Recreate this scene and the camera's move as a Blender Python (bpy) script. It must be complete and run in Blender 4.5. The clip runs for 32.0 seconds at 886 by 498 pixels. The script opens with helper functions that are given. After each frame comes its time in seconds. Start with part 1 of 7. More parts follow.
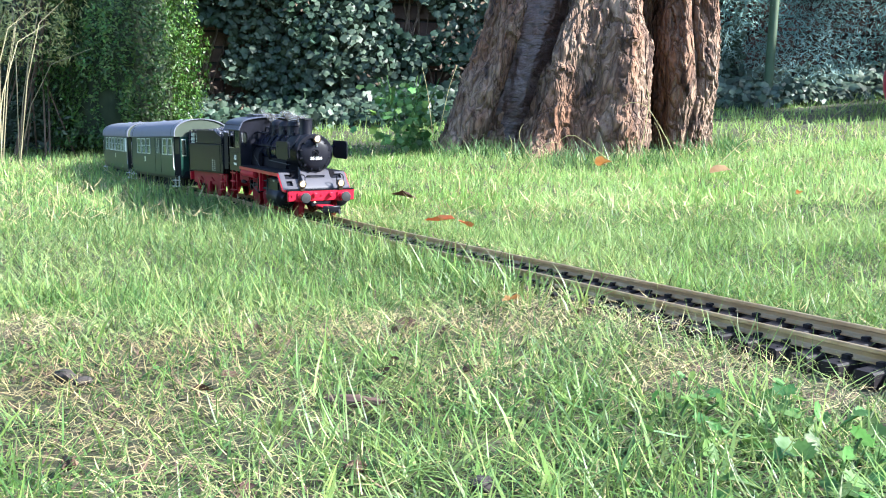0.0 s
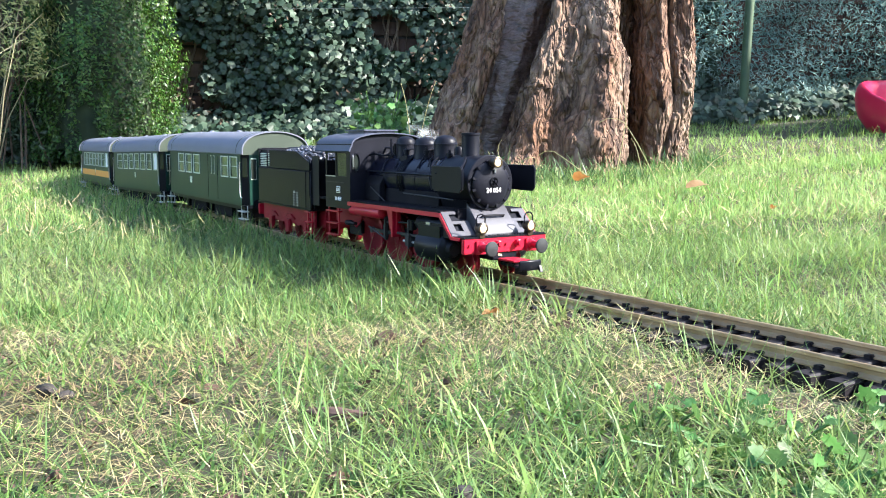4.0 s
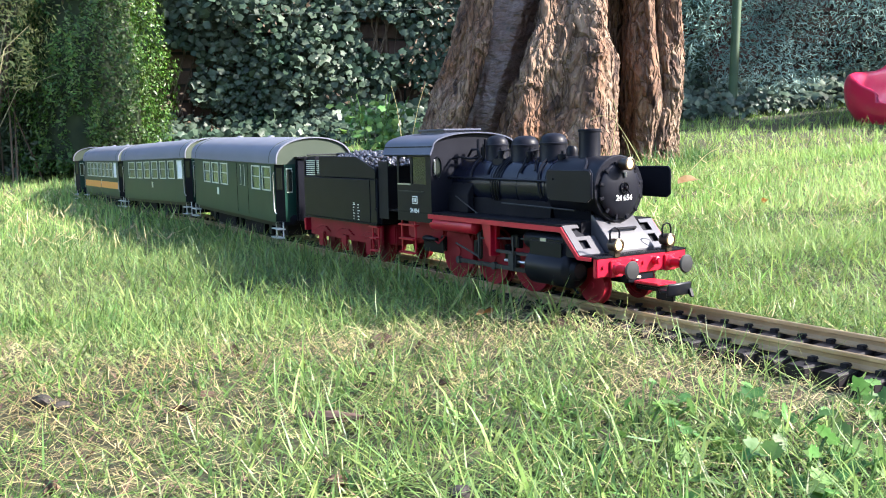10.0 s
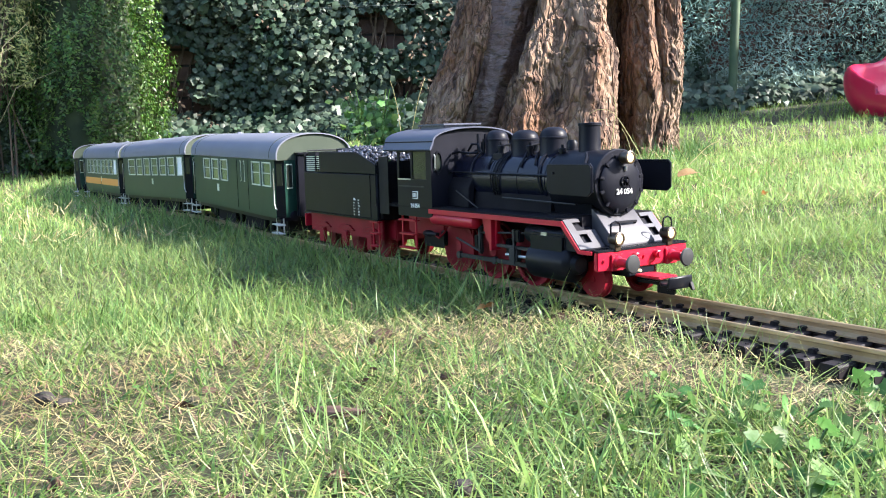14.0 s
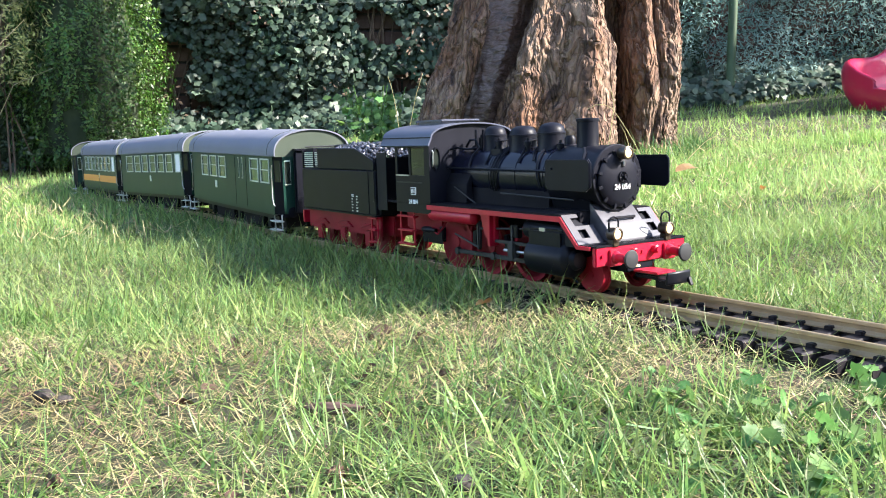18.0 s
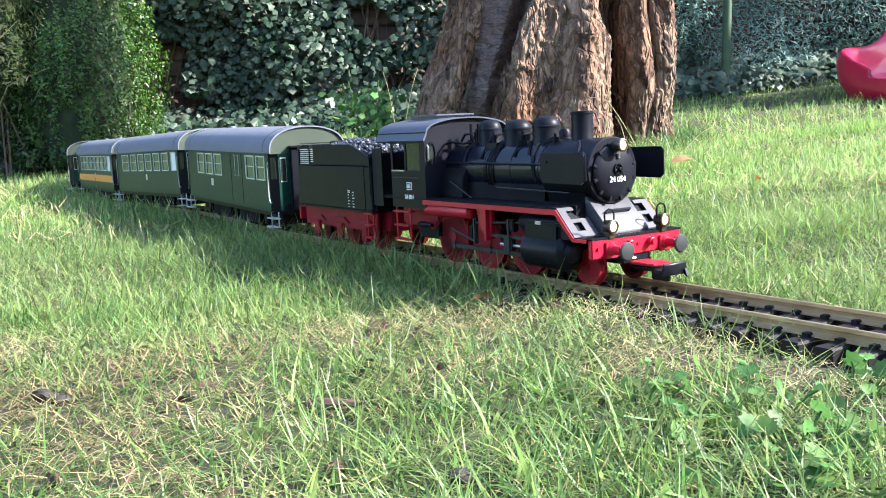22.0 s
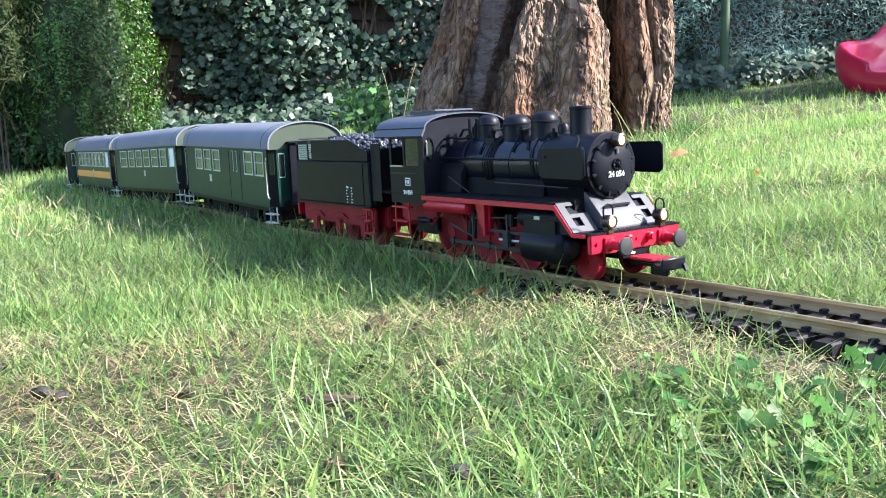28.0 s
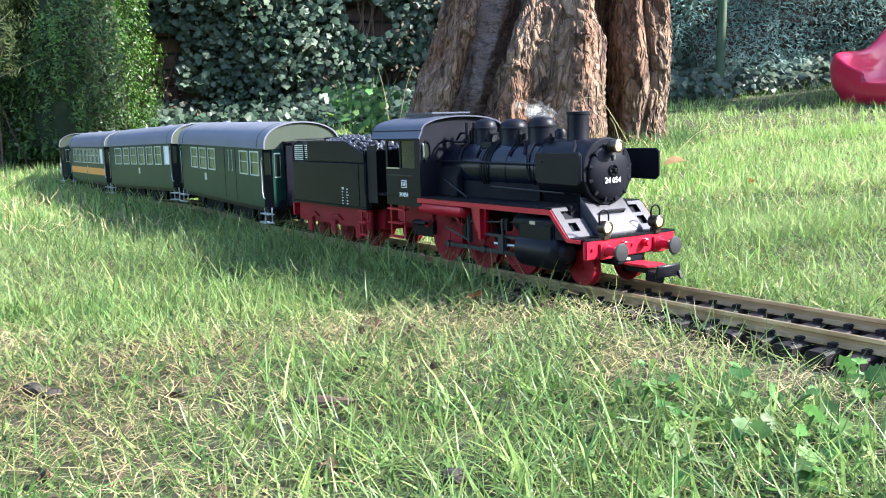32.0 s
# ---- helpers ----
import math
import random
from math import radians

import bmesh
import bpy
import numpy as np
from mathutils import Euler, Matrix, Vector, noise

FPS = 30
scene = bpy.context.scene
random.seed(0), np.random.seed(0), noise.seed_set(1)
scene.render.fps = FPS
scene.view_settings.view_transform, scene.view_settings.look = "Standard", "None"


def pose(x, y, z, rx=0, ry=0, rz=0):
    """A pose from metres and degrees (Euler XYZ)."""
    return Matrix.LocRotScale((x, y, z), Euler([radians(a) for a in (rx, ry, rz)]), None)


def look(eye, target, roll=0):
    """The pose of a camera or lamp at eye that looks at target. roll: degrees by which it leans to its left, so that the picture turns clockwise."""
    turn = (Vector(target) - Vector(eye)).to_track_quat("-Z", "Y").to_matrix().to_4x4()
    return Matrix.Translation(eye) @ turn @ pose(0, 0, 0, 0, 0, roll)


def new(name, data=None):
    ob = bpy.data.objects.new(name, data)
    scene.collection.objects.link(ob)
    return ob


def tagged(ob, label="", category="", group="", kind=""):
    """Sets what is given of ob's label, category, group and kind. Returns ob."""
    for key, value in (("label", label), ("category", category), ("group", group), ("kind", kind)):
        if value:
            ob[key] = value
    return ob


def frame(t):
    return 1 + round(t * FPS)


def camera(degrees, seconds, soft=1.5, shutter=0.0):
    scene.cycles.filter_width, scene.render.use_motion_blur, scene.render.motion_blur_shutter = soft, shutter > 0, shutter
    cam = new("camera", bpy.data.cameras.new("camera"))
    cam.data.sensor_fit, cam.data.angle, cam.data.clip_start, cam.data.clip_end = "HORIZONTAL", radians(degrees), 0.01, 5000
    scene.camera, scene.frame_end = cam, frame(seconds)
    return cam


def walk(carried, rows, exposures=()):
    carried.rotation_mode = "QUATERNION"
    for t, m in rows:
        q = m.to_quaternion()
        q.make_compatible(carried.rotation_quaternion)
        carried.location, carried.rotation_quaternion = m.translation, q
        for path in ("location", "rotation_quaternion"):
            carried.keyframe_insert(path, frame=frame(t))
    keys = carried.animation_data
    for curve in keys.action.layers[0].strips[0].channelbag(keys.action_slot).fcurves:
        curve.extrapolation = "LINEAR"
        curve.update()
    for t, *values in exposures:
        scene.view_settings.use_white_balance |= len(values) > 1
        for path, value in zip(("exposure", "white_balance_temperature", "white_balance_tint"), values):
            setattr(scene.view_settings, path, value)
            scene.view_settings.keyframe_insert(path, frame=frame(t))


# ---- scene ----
# The camera: a telephone held low over the lawn. Rows: seconds, place, heading, tilt and lean in degrees.
PATH = [
    (0, 0.4538, -0.5004, 0.1084, 147.67, -6.80, 2.01), (0.5, 0.4548, -0.5014, 0.1084, 147.58, -6.76, 1.98), (1, 0.4559, -0.5024, 0.1083, 147.38, -6.70, 2.01),
    (1.5, 0.4569, -0.5032, 0.1083, 147.14, -6.53, 2.03), (2, 0.4578, -0.5041, 0.1084, 146.92, -6.37, 2.08), (2.5, 0.4586, -0.5046, 0.1085, 146.75, -6.21, 2.07),
    (3, 0.4592, -0.5050, 0.1085, 146.58, -6.05, 2.07), (3.5, 0.4596, -0.5053, 0.1086, 146.46, -5.90, 2.07), (5.5, 0.4597, -0.5048, 0.1088, 146.19, -5.70, 2.02),
    (6, 0.4598, -0.5050, 0.1088, 146.13, -5.69, 2.04), (6.5, 0.4600, -0.5051, 0.1088, 146.06, -5.67, 1.99), (7, 0.4602, -0.5052, 0.1089, 146.00, -5.64, 1.90),
    (7.5, 0.4604, -0.5053, 0.1089, 145.95, -5.60, 1.74), (8, 0.4605, -0.5053, 0.1089, 145.90, -5.61, 1.45), (8.5, 0.4607, -0.5053, 0.1089, 145.90, -5.62, 1.17),
    (9, 0.4609, -0.5052, 0.1088, 145.93, -5.65, 0.96), (9.5, 0.4610, -0.5052, 0.1088, 145.98, -5.68, 0.75), (10, 0.4612, -0.5051, 0.1089, 146.01, -5.73, 0.68),
    (10.5, 0.4612, -0.5051, 0.1089, 146.05, -5.78, 0.50), (11, 0.4612, -0.5051, 0.1089, 146.08, -5.84, 0.41), (11.5, 0.4614, -0.5052, 0.1090, 146.10, -5.88, 0.35),
    (12, 0.4615, -0.5053, 0.1090, 146.12, -5.90, 0.28), (12.5, 0.4616, -0.5053, 0.1090, 146.10, -5.94, 0.26), (13, 0.4618, -0.5054, 0.1090, 146.07, -5.95, 0.25),
    (13.5, 0.4619, -0.5055, 0.1090, 146.05, -6.01, 0.27), (14, 0.4618, -0.5055, 0.1090, 146.03, -6.06, 0.30), (14.5, 0.4617, -0.5055, 0.1090, 146.00, -6.14, 0.36),
    (16.5, 0.4614, -0.5059, 0.1090, 145.86, -6.41, 0.53), (17, 0.4616, -0.5058, 0.1090, 145.85, -6.42, 0.50), (17.5, 0.4618, -0.5057, 0.1091, 145.89, -6.35, 0.33),
    (18, 0.4621, -0.5057, 0.1091, 145.93, -6.32, 0.10), (18.5, 0.4623, -0.5057, 0.1091, 145.96, -6.33, -0.08), (19, 0.4627, -0.5058, 0.1091, 145.96, -6.38, -0.20),
    (19.5, 0.4629, -0.5058, 0.1091, 145.93, -6.43, -0.25), (20, 0.4631, -0.5058, 0.1090, 145.90, -6.46, -0.38), (20.5, 0.4633, -0.5057, 0.1090, 145.85, -6.51, -0.42),
    (21, 0.4633, -0.5056, 0.1090, 145.84, -6.55, -0.51), (21.5, 0.4634, -0.5055, 0.1090, 145.83, -6.59, -0.60), (22, 0.4635, -0.5052, 0.1090, 145.80, -6.64, -0.68),
    (22.5, 0.4634, -0.5051, 0.1090, 145.78, -6.68, -0.81), (23, 0.4633, -0.5050, 0.1090, 145.80, -6.72, -0.92), (23.5, 0.4633, -0.5049, 0.1090, 145.77, -6.77, -0.92),
    (24, 0.4633, -0.5048, 0.1091, 145.78, -6.77, -0.94), (24.5, 0.4631, -0.5048, 0.1091, 145.81, -6.77, -0.92), (25, 0.4631, -0.5048, 0.1091, 145.78, -6.82, -0.90),
    (25.5, 0.4629, -0.5048, 0.1090, 145.77, -6.88, -0.91), (27.5, 0.4632, -0.5050, 0.1094, 145.71, -6.97, -0.89), (28, 0.4631, -0.5051, 0.1094, 145.72, -6.96, -0.85),
    (28.5, 0.4630, -0.5052, 0.1095, 145.68, -6.96, -0.74), (29, 0.4629, -0.5054, 0.1095, 145.63, -6.93, -0.57), (29.5, 0.4627, -0.5057, 0.1096, 145.57, -6.91, -0.42),
    (30, 0.4625, -0.5059, 0.1096, 145.47, -6.90, -0.19), (30.5, 0.4622, -0.5061, 0.1097, 145.40, -6.90, -0.01), (31, 0.4620, -0.5062, 0.1097, 145.35, -6.89, 0.12),
    (31.5, 0.4618, -0.5062, 0.1097, 145.30, -6.86, 0.22), (32, 0.4618, -0.5062, 0.1097, 145.28, -6.80, 0.20),
]
cam = camera(52.0, 32.0, soft=1.0, shutter=0.4)


def held(x, y, z, heading, tilt, lean):
    h, p = radians(heading), radians(tilt)
    eye = Vector((x, y, z))
    return look(eye, eye + Vector((math.cos(h) * math.cos(p), math.sin(h) * math.cos(p), math.sin(p))), lean)


# exposure in stops and white balance along the way: the picture cools a little at both ends
TONE = [(0.0, 2.22, 5850, 9), (3.0, 2.2, 6000, 10), (6.0, 2.2, 6450, 13), (12.0, 2.18, 6400, 13), (18.0, 2.18, 6450, 13), (20.0, 2.18, 6300, 12), (24.0, 2.18, 6100, 10), (32.0, 2.16, 6100, 11)]
walk(cam, [(r[0], held(*r[1:])) for r in PATH], TONE)

# ---- light: late-summer sun from across the track, open sky above ----
SUN_DIR = Vector((0.575, 0.575, 0.58)).normalized()
world = bpy.data.worlds.new("sky")
scene.world = world
world.use_nodes = True
wn = world.node_tree.nodes
sky = wn.new("ShaderNodeTexSky")
sky.sky_type, sky.sun_disc = "NISHITA", False
sky.sun_elevation = math.asin(SUN_DIR.z)
sky.sun_rotation = math.atan2(SUN_DIR.x, SUN_DIR.y)
wn["Background"].inputs["Strength"].default_value = 0.15
world.node_tree.links.new(sky.outputs["Color"], wn["Background"].inputs["Color"])
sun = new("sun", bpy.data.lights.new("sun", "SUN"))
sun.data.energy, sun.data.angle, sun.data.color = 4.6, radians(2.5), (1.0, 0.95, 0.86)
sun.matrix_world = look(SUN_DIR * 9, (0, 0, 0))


# ---- materials ----
def material(name, color, rough=0.5, metal=0.0, other=None, scale=40.0, bump=0.0, bump_scale=200.0, island=0.0, per_object=0.0,
             spec=0.5, coat=0.0, glow=0.0, through_light=0.0, detail=4.0, lo=0.35, hi=0.65):
    """A surface of two tones mixed by a noise at two scales, with fine relief."""
    m = bpy.data.materials.new(name)
    m.use_nodes = True
    t, b = m.node_tree, m.node_tree.nodes["Principled BSDF"]
    n, l = t.nodes, t.links
    b.inputs["Roughness"].default_value, b.inputs["Metallic"].default_value = rough, metal
    b.inputs["Specular IOR Level"].default_value, b.inputs["Coat Weight"].default_value = spec, coat
    co = n.new("ShaderNodeTexCoord")
    big = n.new("ShaderNodeTexNoise")
    big.inputs["Scale"].default_value, big.inputs["Detail"].default_value = scale, detail
    l.new(co.outputs["Object"], big.inputs["Vector"])
    ramp = n.new("ShaderNodeValToRGB")
    ramp.color_ramp.elements[0].position, ramp.color_ramp.elements[1].position = lo, hi
    ramp.color_ramp.elements[0].color = (*color, 1)
    ramp.color_ramp.elements[1].color = (*(other or color), 1)
    l.new(big.outputs["Fac"], ramp.inputs["Fac"])
    last = ramp.outputs["Color"]
    if island or per_object:
        rnd = n.new("ShaderNodeNewGeometry" if island else "ShaderNodeObjectInfo")
        hsv = n.new("ShaderNodeHueSaturation")
        mr = n.new("ShaderNodeMapRange")
        k = island or per_object
        mr.inputs["To Min"].default_value, mr.inputs["To Max"].default_value = 1 - k, 1 + k
        l.new(rnd.outputs["Random Per Island" if island else "Random"], mr.inputs["Value"])
        l.new(mr.outputs["Result"], hsv.inputs["Value"])
        mh = n.new("ShaderNodeMapRange")
        mh.inputs["To Min"].default_value, mh.inputs["To Max"].default_value = 0.5 - k * 0.06, 0.5 + k * 0.06
        wn_ = n.new("ShaderNodeTexWhiteNoise")
        wn_.noise_dimensions = "1D"
        l.new(rnd.outputs["Random Per Island" if island else "Random"], wn_.inputs["W"])
        l.new(wn_.outputs["Value"], mh.inputs["Value"])
        l.new(mh.outputs["Result"], hsv.inputs["Hue"])
        l.new(last, hsv.inputs["Color"])
        last = hsv.outputs["Color"]
    l.new(last, b.inputs["Base Color"])
    if bump:
        fine = n.new("ShaderNodeTexNoise")
        fine.inputs["Scale"].default_value, fine.inputs["Detail"].default_value = bump_scale, 3
        l.new(co.outputs["Object"], fine.inputs["Vector"])
        bp = n.new("ShaderNodeBump")
        bp.inputs["Strength"].default_value, bp.inputs["Distance"].default_value = bump, 0.3 / bump_scale
        l.new(fine.outputs["Fac"], bp.inputs["Height"])
        l.new(bp.outputs["Normal"], b.inputs["Normal"])
    if glow:
        b.inputs["Emission Color"].default_value = (1.0, 0.80, 0.48, 1)
        b.inputs["Emission Strength"].default_value = glow
    if through_light:
        tr = n.new("ShaderNodeBsdfTranslucent")
        l.new(last, tr.inputs["Color"])
        mix = n.new("ShaderNodeMixShader")
        mix.inputs["Fac"].default_value = through_light
        l.new(b.outputs["BSDF"], mix.inputs[1])
        l.new(tr.outputs["BSDF"], mix.inputs[2])
        l.new(mix.outputs["Shader"], n["Material Output"].inputs["Surface"])
    return m


def bark_material(name, dark, medium, light, rust, cross=False):
    """Bark: dark fissures, flaky plates of two tones and rusty fresh patches; cross: fine stripes round the stem instead of plates."""
    m = material(name, medium, 0.85, other=light, scale=9, detail=10)
    n, l = m.node_tree.nodes, m.node_tree.links
    b = n["Principled BSDF"]
    co, mp = n.new("ShaderNodeTexCoord"), n.new("ShaderNodeMapping")
    mp.inputs["Scale"].default_value = (1.0, 1.0, 2.6) if cross else (1.0, 1.0, 0.30)
    l.new(co.outputs["Object"], mp.inputs["Vector"])

    def field(scale, detail, distort):
        t = n.new("ShaderNodeTexNoise")
        t.inputs["Scale"].default_value, t.inputs["Detail"].default_value, t.inputs["Distortion"].default_value = scale, detail, distort
        l.new(mp.outputs["Vector"], t.inputs["Vector"])
        return t.outputs["Fac"]

    def band(value, lo, hi, top=1.0):
        r = n.new("ShaderNodeMapRange")
        for key, v in (("From Min", lo), ("From Max", hi), ("To Max", top)):
            r.inputs[key].default_value = v
        l.new(value, r.inputs["Value"])
        return r.outputs["Result"]

    def blend(kind, fac, one, two):
        x = n.new("ShaderNodeMix")
        x.data_type, x.blend_type = "RGBA", kind
        slots = [q for q in x.inputs if q.type == "RGBA"]
        l.new(fac, x.inputs["Factor"])
        for slot, v in zip(slots, (one, two)):
            if isinstance(v, tuple):
                slot.default_value = (*v, 1)
            else:
                l.new(v, slot)
        return [q for q in x.outputs if q.type == "RGBA"][0]

    plates, flakes, grain, patch_ = field(26, 8, 0.8), field(70, 6, 0.4), field(190, 4, 0.0), field(5, 4, 0.5)
    tone = blend("MIX", band(plates, 0.40, 0.62), medium, light)
    tone = blend("MIX", band(flakes, 0.52, 0.70, 0.6), tone, light)
    tone = blend("MIX", band(patch_, 0.47, 0.62, 0.8), tone, rust)
    tone = blend("MIX", band(plates, 0.44, 0.34, 0.9), tone, dark)
    cells, add = n.new("ShaderNodeTexVoronoi"), n.new("ShaderNodeVectorMath")
    add.operation, add.inputs[1].default_value = "MULTIPLY_ADD", (0.10, 0.10, 0.10)
    wob = n.new("ShaderNodeTexNoise")
    wob.inputs["Scale"].default_value, wob.inputs["Detail"].default_value = 14.0, 5
    l.new(mp.outputs["Vector"], wob.inputs["Vector"])
    l.new(wob.outputs["Color"], add.inputs[0])
    l.new(mp.outputs["Vector"], add.inputs[2])
    cells.feature, cells.inputs["Scale"].default_value = "DISTANCE_TO_EDGE", 22.0 if cross else 38.0
    l.new(add.outputs["Vector"], cells.inputs["Vector"])
    crack = band(cells.outputs["Distance"], 0.09, 0.01, 0.3 if cross else 0.5)
    tone = blend("MIX", crack, tone, dark)
    tone = blend("MULTIPLY", band(grain, 0.30, 0.75, 0.5), tone, medium if cross else (0.35, 0.30, 0.27))
    l.new(tone, b.inputs["Base Color"])
    b.inputs["Roughness"].default_value = 0.45 if cross else 0.9
    total = n.new("ShaderNodeMath")
    total.operation = "ADD"
    l.new(band(cells.outputs["Distance"], 0.0, 0.22, 1.2), total.inputs[0])
    l.new(flakes, total.inputs[1])
    bp = n.new("ShaderNodeBump")
    bp.inputs["Strength"].default_value, bp.inputs["Distance"].default_value = 0.35 if cross else 0.9, 0.006 if cross else 0.014
    l.new(total.outputs["Value"], bp.inputs["Height"])
    l.new(bp.outputs["Normal"], b.inputs["Normal"])
    return m


def glass_material():
    """Thin clear glazing: mostly clear, with a glossy sheen by Fresnel."""
    m = bpy.data.materials.new("clear_glazing")
    m.use_nodes = True
    n, l = m.node_tree.nodes, m.node_tree.links
    clear, gloss, fr, mix = n.new("ShaderNodeBsdfTransparent"), n.new("ShaderNodeBsdfGlossy"), n.new("ShaderNodeFresnel"), n.new("ShaderNodeMixShader")
    clear.inputs["Color"].default_value = (0.86, 0.90, 0.84, 1)
    gloss.inputs["Roughness"].default_value = 0.05
    fr.inputs["IOR"].default_value = 1.35
    l.new(fr.outputs["Fac"], mix.inputs["Fac"])
    l.new(clear.outputs["BSDF"], mix.inputs[1])
    l.new(gloss.outputs["BSDF"], mix.inputs[2])
    l.new(mix.outputs["Shader"], n["Material Output"].inputs["Surface"])
    return m


def steam_material():
    """White steam: thin, torn by a noise."""
    m = bpy.data.materials.new("white_steam")
    m.use_nodes = True
    n, l = m.node_tree.nodes, m.node_tree.links
    clear, soft, mix = n.new("ShaderNodeBsdfTransparent"), n.new("ShaderNodeBsdfTranslucent"), n.new("ShaderNodeMixShader")
    soft.inputs["Color"].default_value = (0.70, 0.72, 0.75, 1)
    co, ns, mr = n.new("ShaderNodeTexCoord"), n.new("ShaderNodeTexNoise"), n.new("ShaderNodeMapRange")
    ns.inputs["Scale"].default_value, ns.inputs["Detail"].default_value = 90.0, 5
    l.new(co.outputs["Object"], ns.inputs["Vector"])
    mr.inputs["From Min"].default_value, mr.inputs["From Max"].default_value = 0.42, 0.72
    mr.inputs["To Min"].default_value, mr.inputs["To Max"].default_value = 0.0, 0.11
    l.new(ns.outputs["Fac"], mr.inputs["Value"])
    l.new(mr.outputs["Result"], mix.inputs["Fac"])
    l.new(clear.outputs["BSDF"], mix.inputs[1])
    l.new(soft.outputs["BSDF"], mix.inputs[2])
    l.new(mix.outputs["Shader"], n["Material Output"].inputs["Surface"])
    return m


M = {}
M["black"] = material("black_enamel", (0.007, 0.0075, 0.011), 0.34, other=(0.009, 0.0095, 0.014), spec=0.13, bump=0.05, bump_scale=900)
M["gloss"] = material("glossy_black", (0.004, 0.005, 0.013), 0.24, other=(0.006, 0.007, 0.016), spec=0.21)
M["soot"] = material("matt_black", (0.006, 0.0065, 0.011), 0.42, other=(0.010, 0.0105, 0.016), spec=0.14, bump=0.1, bump_scale=700)
M["red"] = material("red_frame_paint", (0.42, 0.006, 0.028), 0.38, other=(0.36, 0.006, 0.024), spec=0.4)
M["deepred"] = material("red_wheel_paint", (0.25, 0.004, 0.016), 0.55, other=(0.19, 0.004, 0.012), spec=0.25)
# black plate lightened: sun and sky sheen put into its base colour
M["apron"] = material("sky_lit_black_plate", (0.052, 0.050, 0.060), 0.42, other=(0.062, 0.059, 0.070), scale=90, spec=0.5, bump=0.1, bump_scale=700)
M["board"] = material("dull_black_running_board", (0.006, 0.006, 0.009), 0.6, other=(0.012, 0.011, 0.014), spec=0.08, bump=0.2, bump_scale=500)
M["green"] = material("bottle_green_coach_paint", (0.0062, 0.034, 0.024), 0.38, other=(0.0082, 0.040, 0.028), spec=0.3, bump=0.05, bump_scale=600)
M["roof"] = material("grey_coach_roof", (0.140, 0.148, 0.186), 0.45, other=(0.158, 0.166, 0.204), scale=15)
M["beige"] = material("pale_grey_green_roof_end", (0.046, 0.060, 0.044), 0.55, other=(0.054, 0.068, 0.050), spec=0.2)
M["cream"] = material("pale_window_frame", (0.55, 0.60, 0.48), 0.5)
M["orange"] = material("orange_band", (0.72, 0.30, 0.06), 0.5)
M["white"] = material("white_paint", (0.8, 0.8, 0.78), 0.5)
M["grey"] = material("grey_buffer_steel", (0.020, 0.021, 0.023), 0.55, metal=0.0, other=(0.030, 0.030, 0.032), spec=0.3)
M["steel"] = material("bright_steel", (0.42, 0.42, 0.42), 0.35, metal=0.9)
M["brass"] = material("tarnished_brass_rail", (0.26, 0.17, 0.085), 0.40, metal=0.6, other=(0.46, 0.35, 0.21), scale=45, bump=0.15, bump_scale=400, lo=0.25, hi=0.75)
M["sleeper"] = material("dark_brown_plastic_sleeper", (0.010, 0.008, 0.010), 0.55, other=(0.016, 0.013, 0.014), spec=0.18, scale=120, bump=0.3, bump_scale=600)
M["lamp"] = material("warm_lit_lamp", (0.55, 0.38, 0.14), 0.3, glow=0.34)
M["copper"] = material("brown_black_lamp_housing", (0.035, 0.024, 0.016), 0.35, metal=0.3, other=(0.055, 0.038, 0.022), scale=200)
M["coal"] = material("shiny_coal", (0.020, 0.021, 0.028), 0.16, other=(0.06, 0.062, 0.078), scale=300, spec=0.8, bump=0.5, bump_scale=500, island=0.6)
M["pane"] = material("dark_window_pane", (0.02, 0.025, 0.02), 0.08, spec=0.6)
# olive of the sunlit lawn as it shows through the coach windows
M["lawnview"] = material("pale_olive_lawn_view", (0.26, 0.32, 0.17), 0.6, other=(0.17, 0.22, 0.11), scale=70)
M["soil"] = material("lawn_soil", (0.026, 0.026, 0.012), 0.95, other=(0.062, 0.060, 0.028), scale=26, bump=0.8, bump_scale=260, detail=8)
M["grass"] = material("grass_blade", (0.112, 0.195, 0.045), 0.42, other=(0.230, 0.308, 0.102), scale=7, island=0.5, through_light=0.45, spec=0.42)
# dark and pale blades: mixed tone close by, painted shade and sun farther off
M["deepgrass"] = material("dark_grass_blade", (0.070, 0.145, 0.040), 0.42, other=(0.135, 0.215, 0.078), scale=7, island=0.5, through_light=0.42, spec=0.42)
M["sunny"] = material("pale_sunlit_lawn_blade", (0.184, 0.315, 0.070), 0.5, other=(0.288, 0.405, 0.135), scale=3, island=0.4, through_light=0.5, spec=0.35)
# black roof with the sky's bluish reflection put into its base colour
M["cabroof"] = material("sky_tinted_black_roof", (0.058, 0.066, 0.098), 0.38, other=(0.068, 0.076, 0.108), scale=20)
M["lining"] = material("olive_coach_interior", (0.34, 0.42, 0.28), 0.7, other=(0.20, 0.27, 0.17), scale=35)
# near-black green: the shade among leaves put into the colour
M["shade"] = material("shaded_foliage", (0.012, 0.022, 0.008), 0.9, other=(0.03, 0.045, 0.015), scale=14)
M["straw"] = material("dry_grass_blade", (0.34, 0.275, 0.125), 0.65, other=(0.52, 0.45, 0.235), scale=6, island=0.4, through_light=0.3)
M["clover"] = material("broad_weed_leaf", (0.070, 0.165, 0.034), 0.5, other=(0.130, 0.235, 0.066), scale=90, spec=0.42, island=0.45, through_light=0.4, bump=0.4, bump_scale=300)
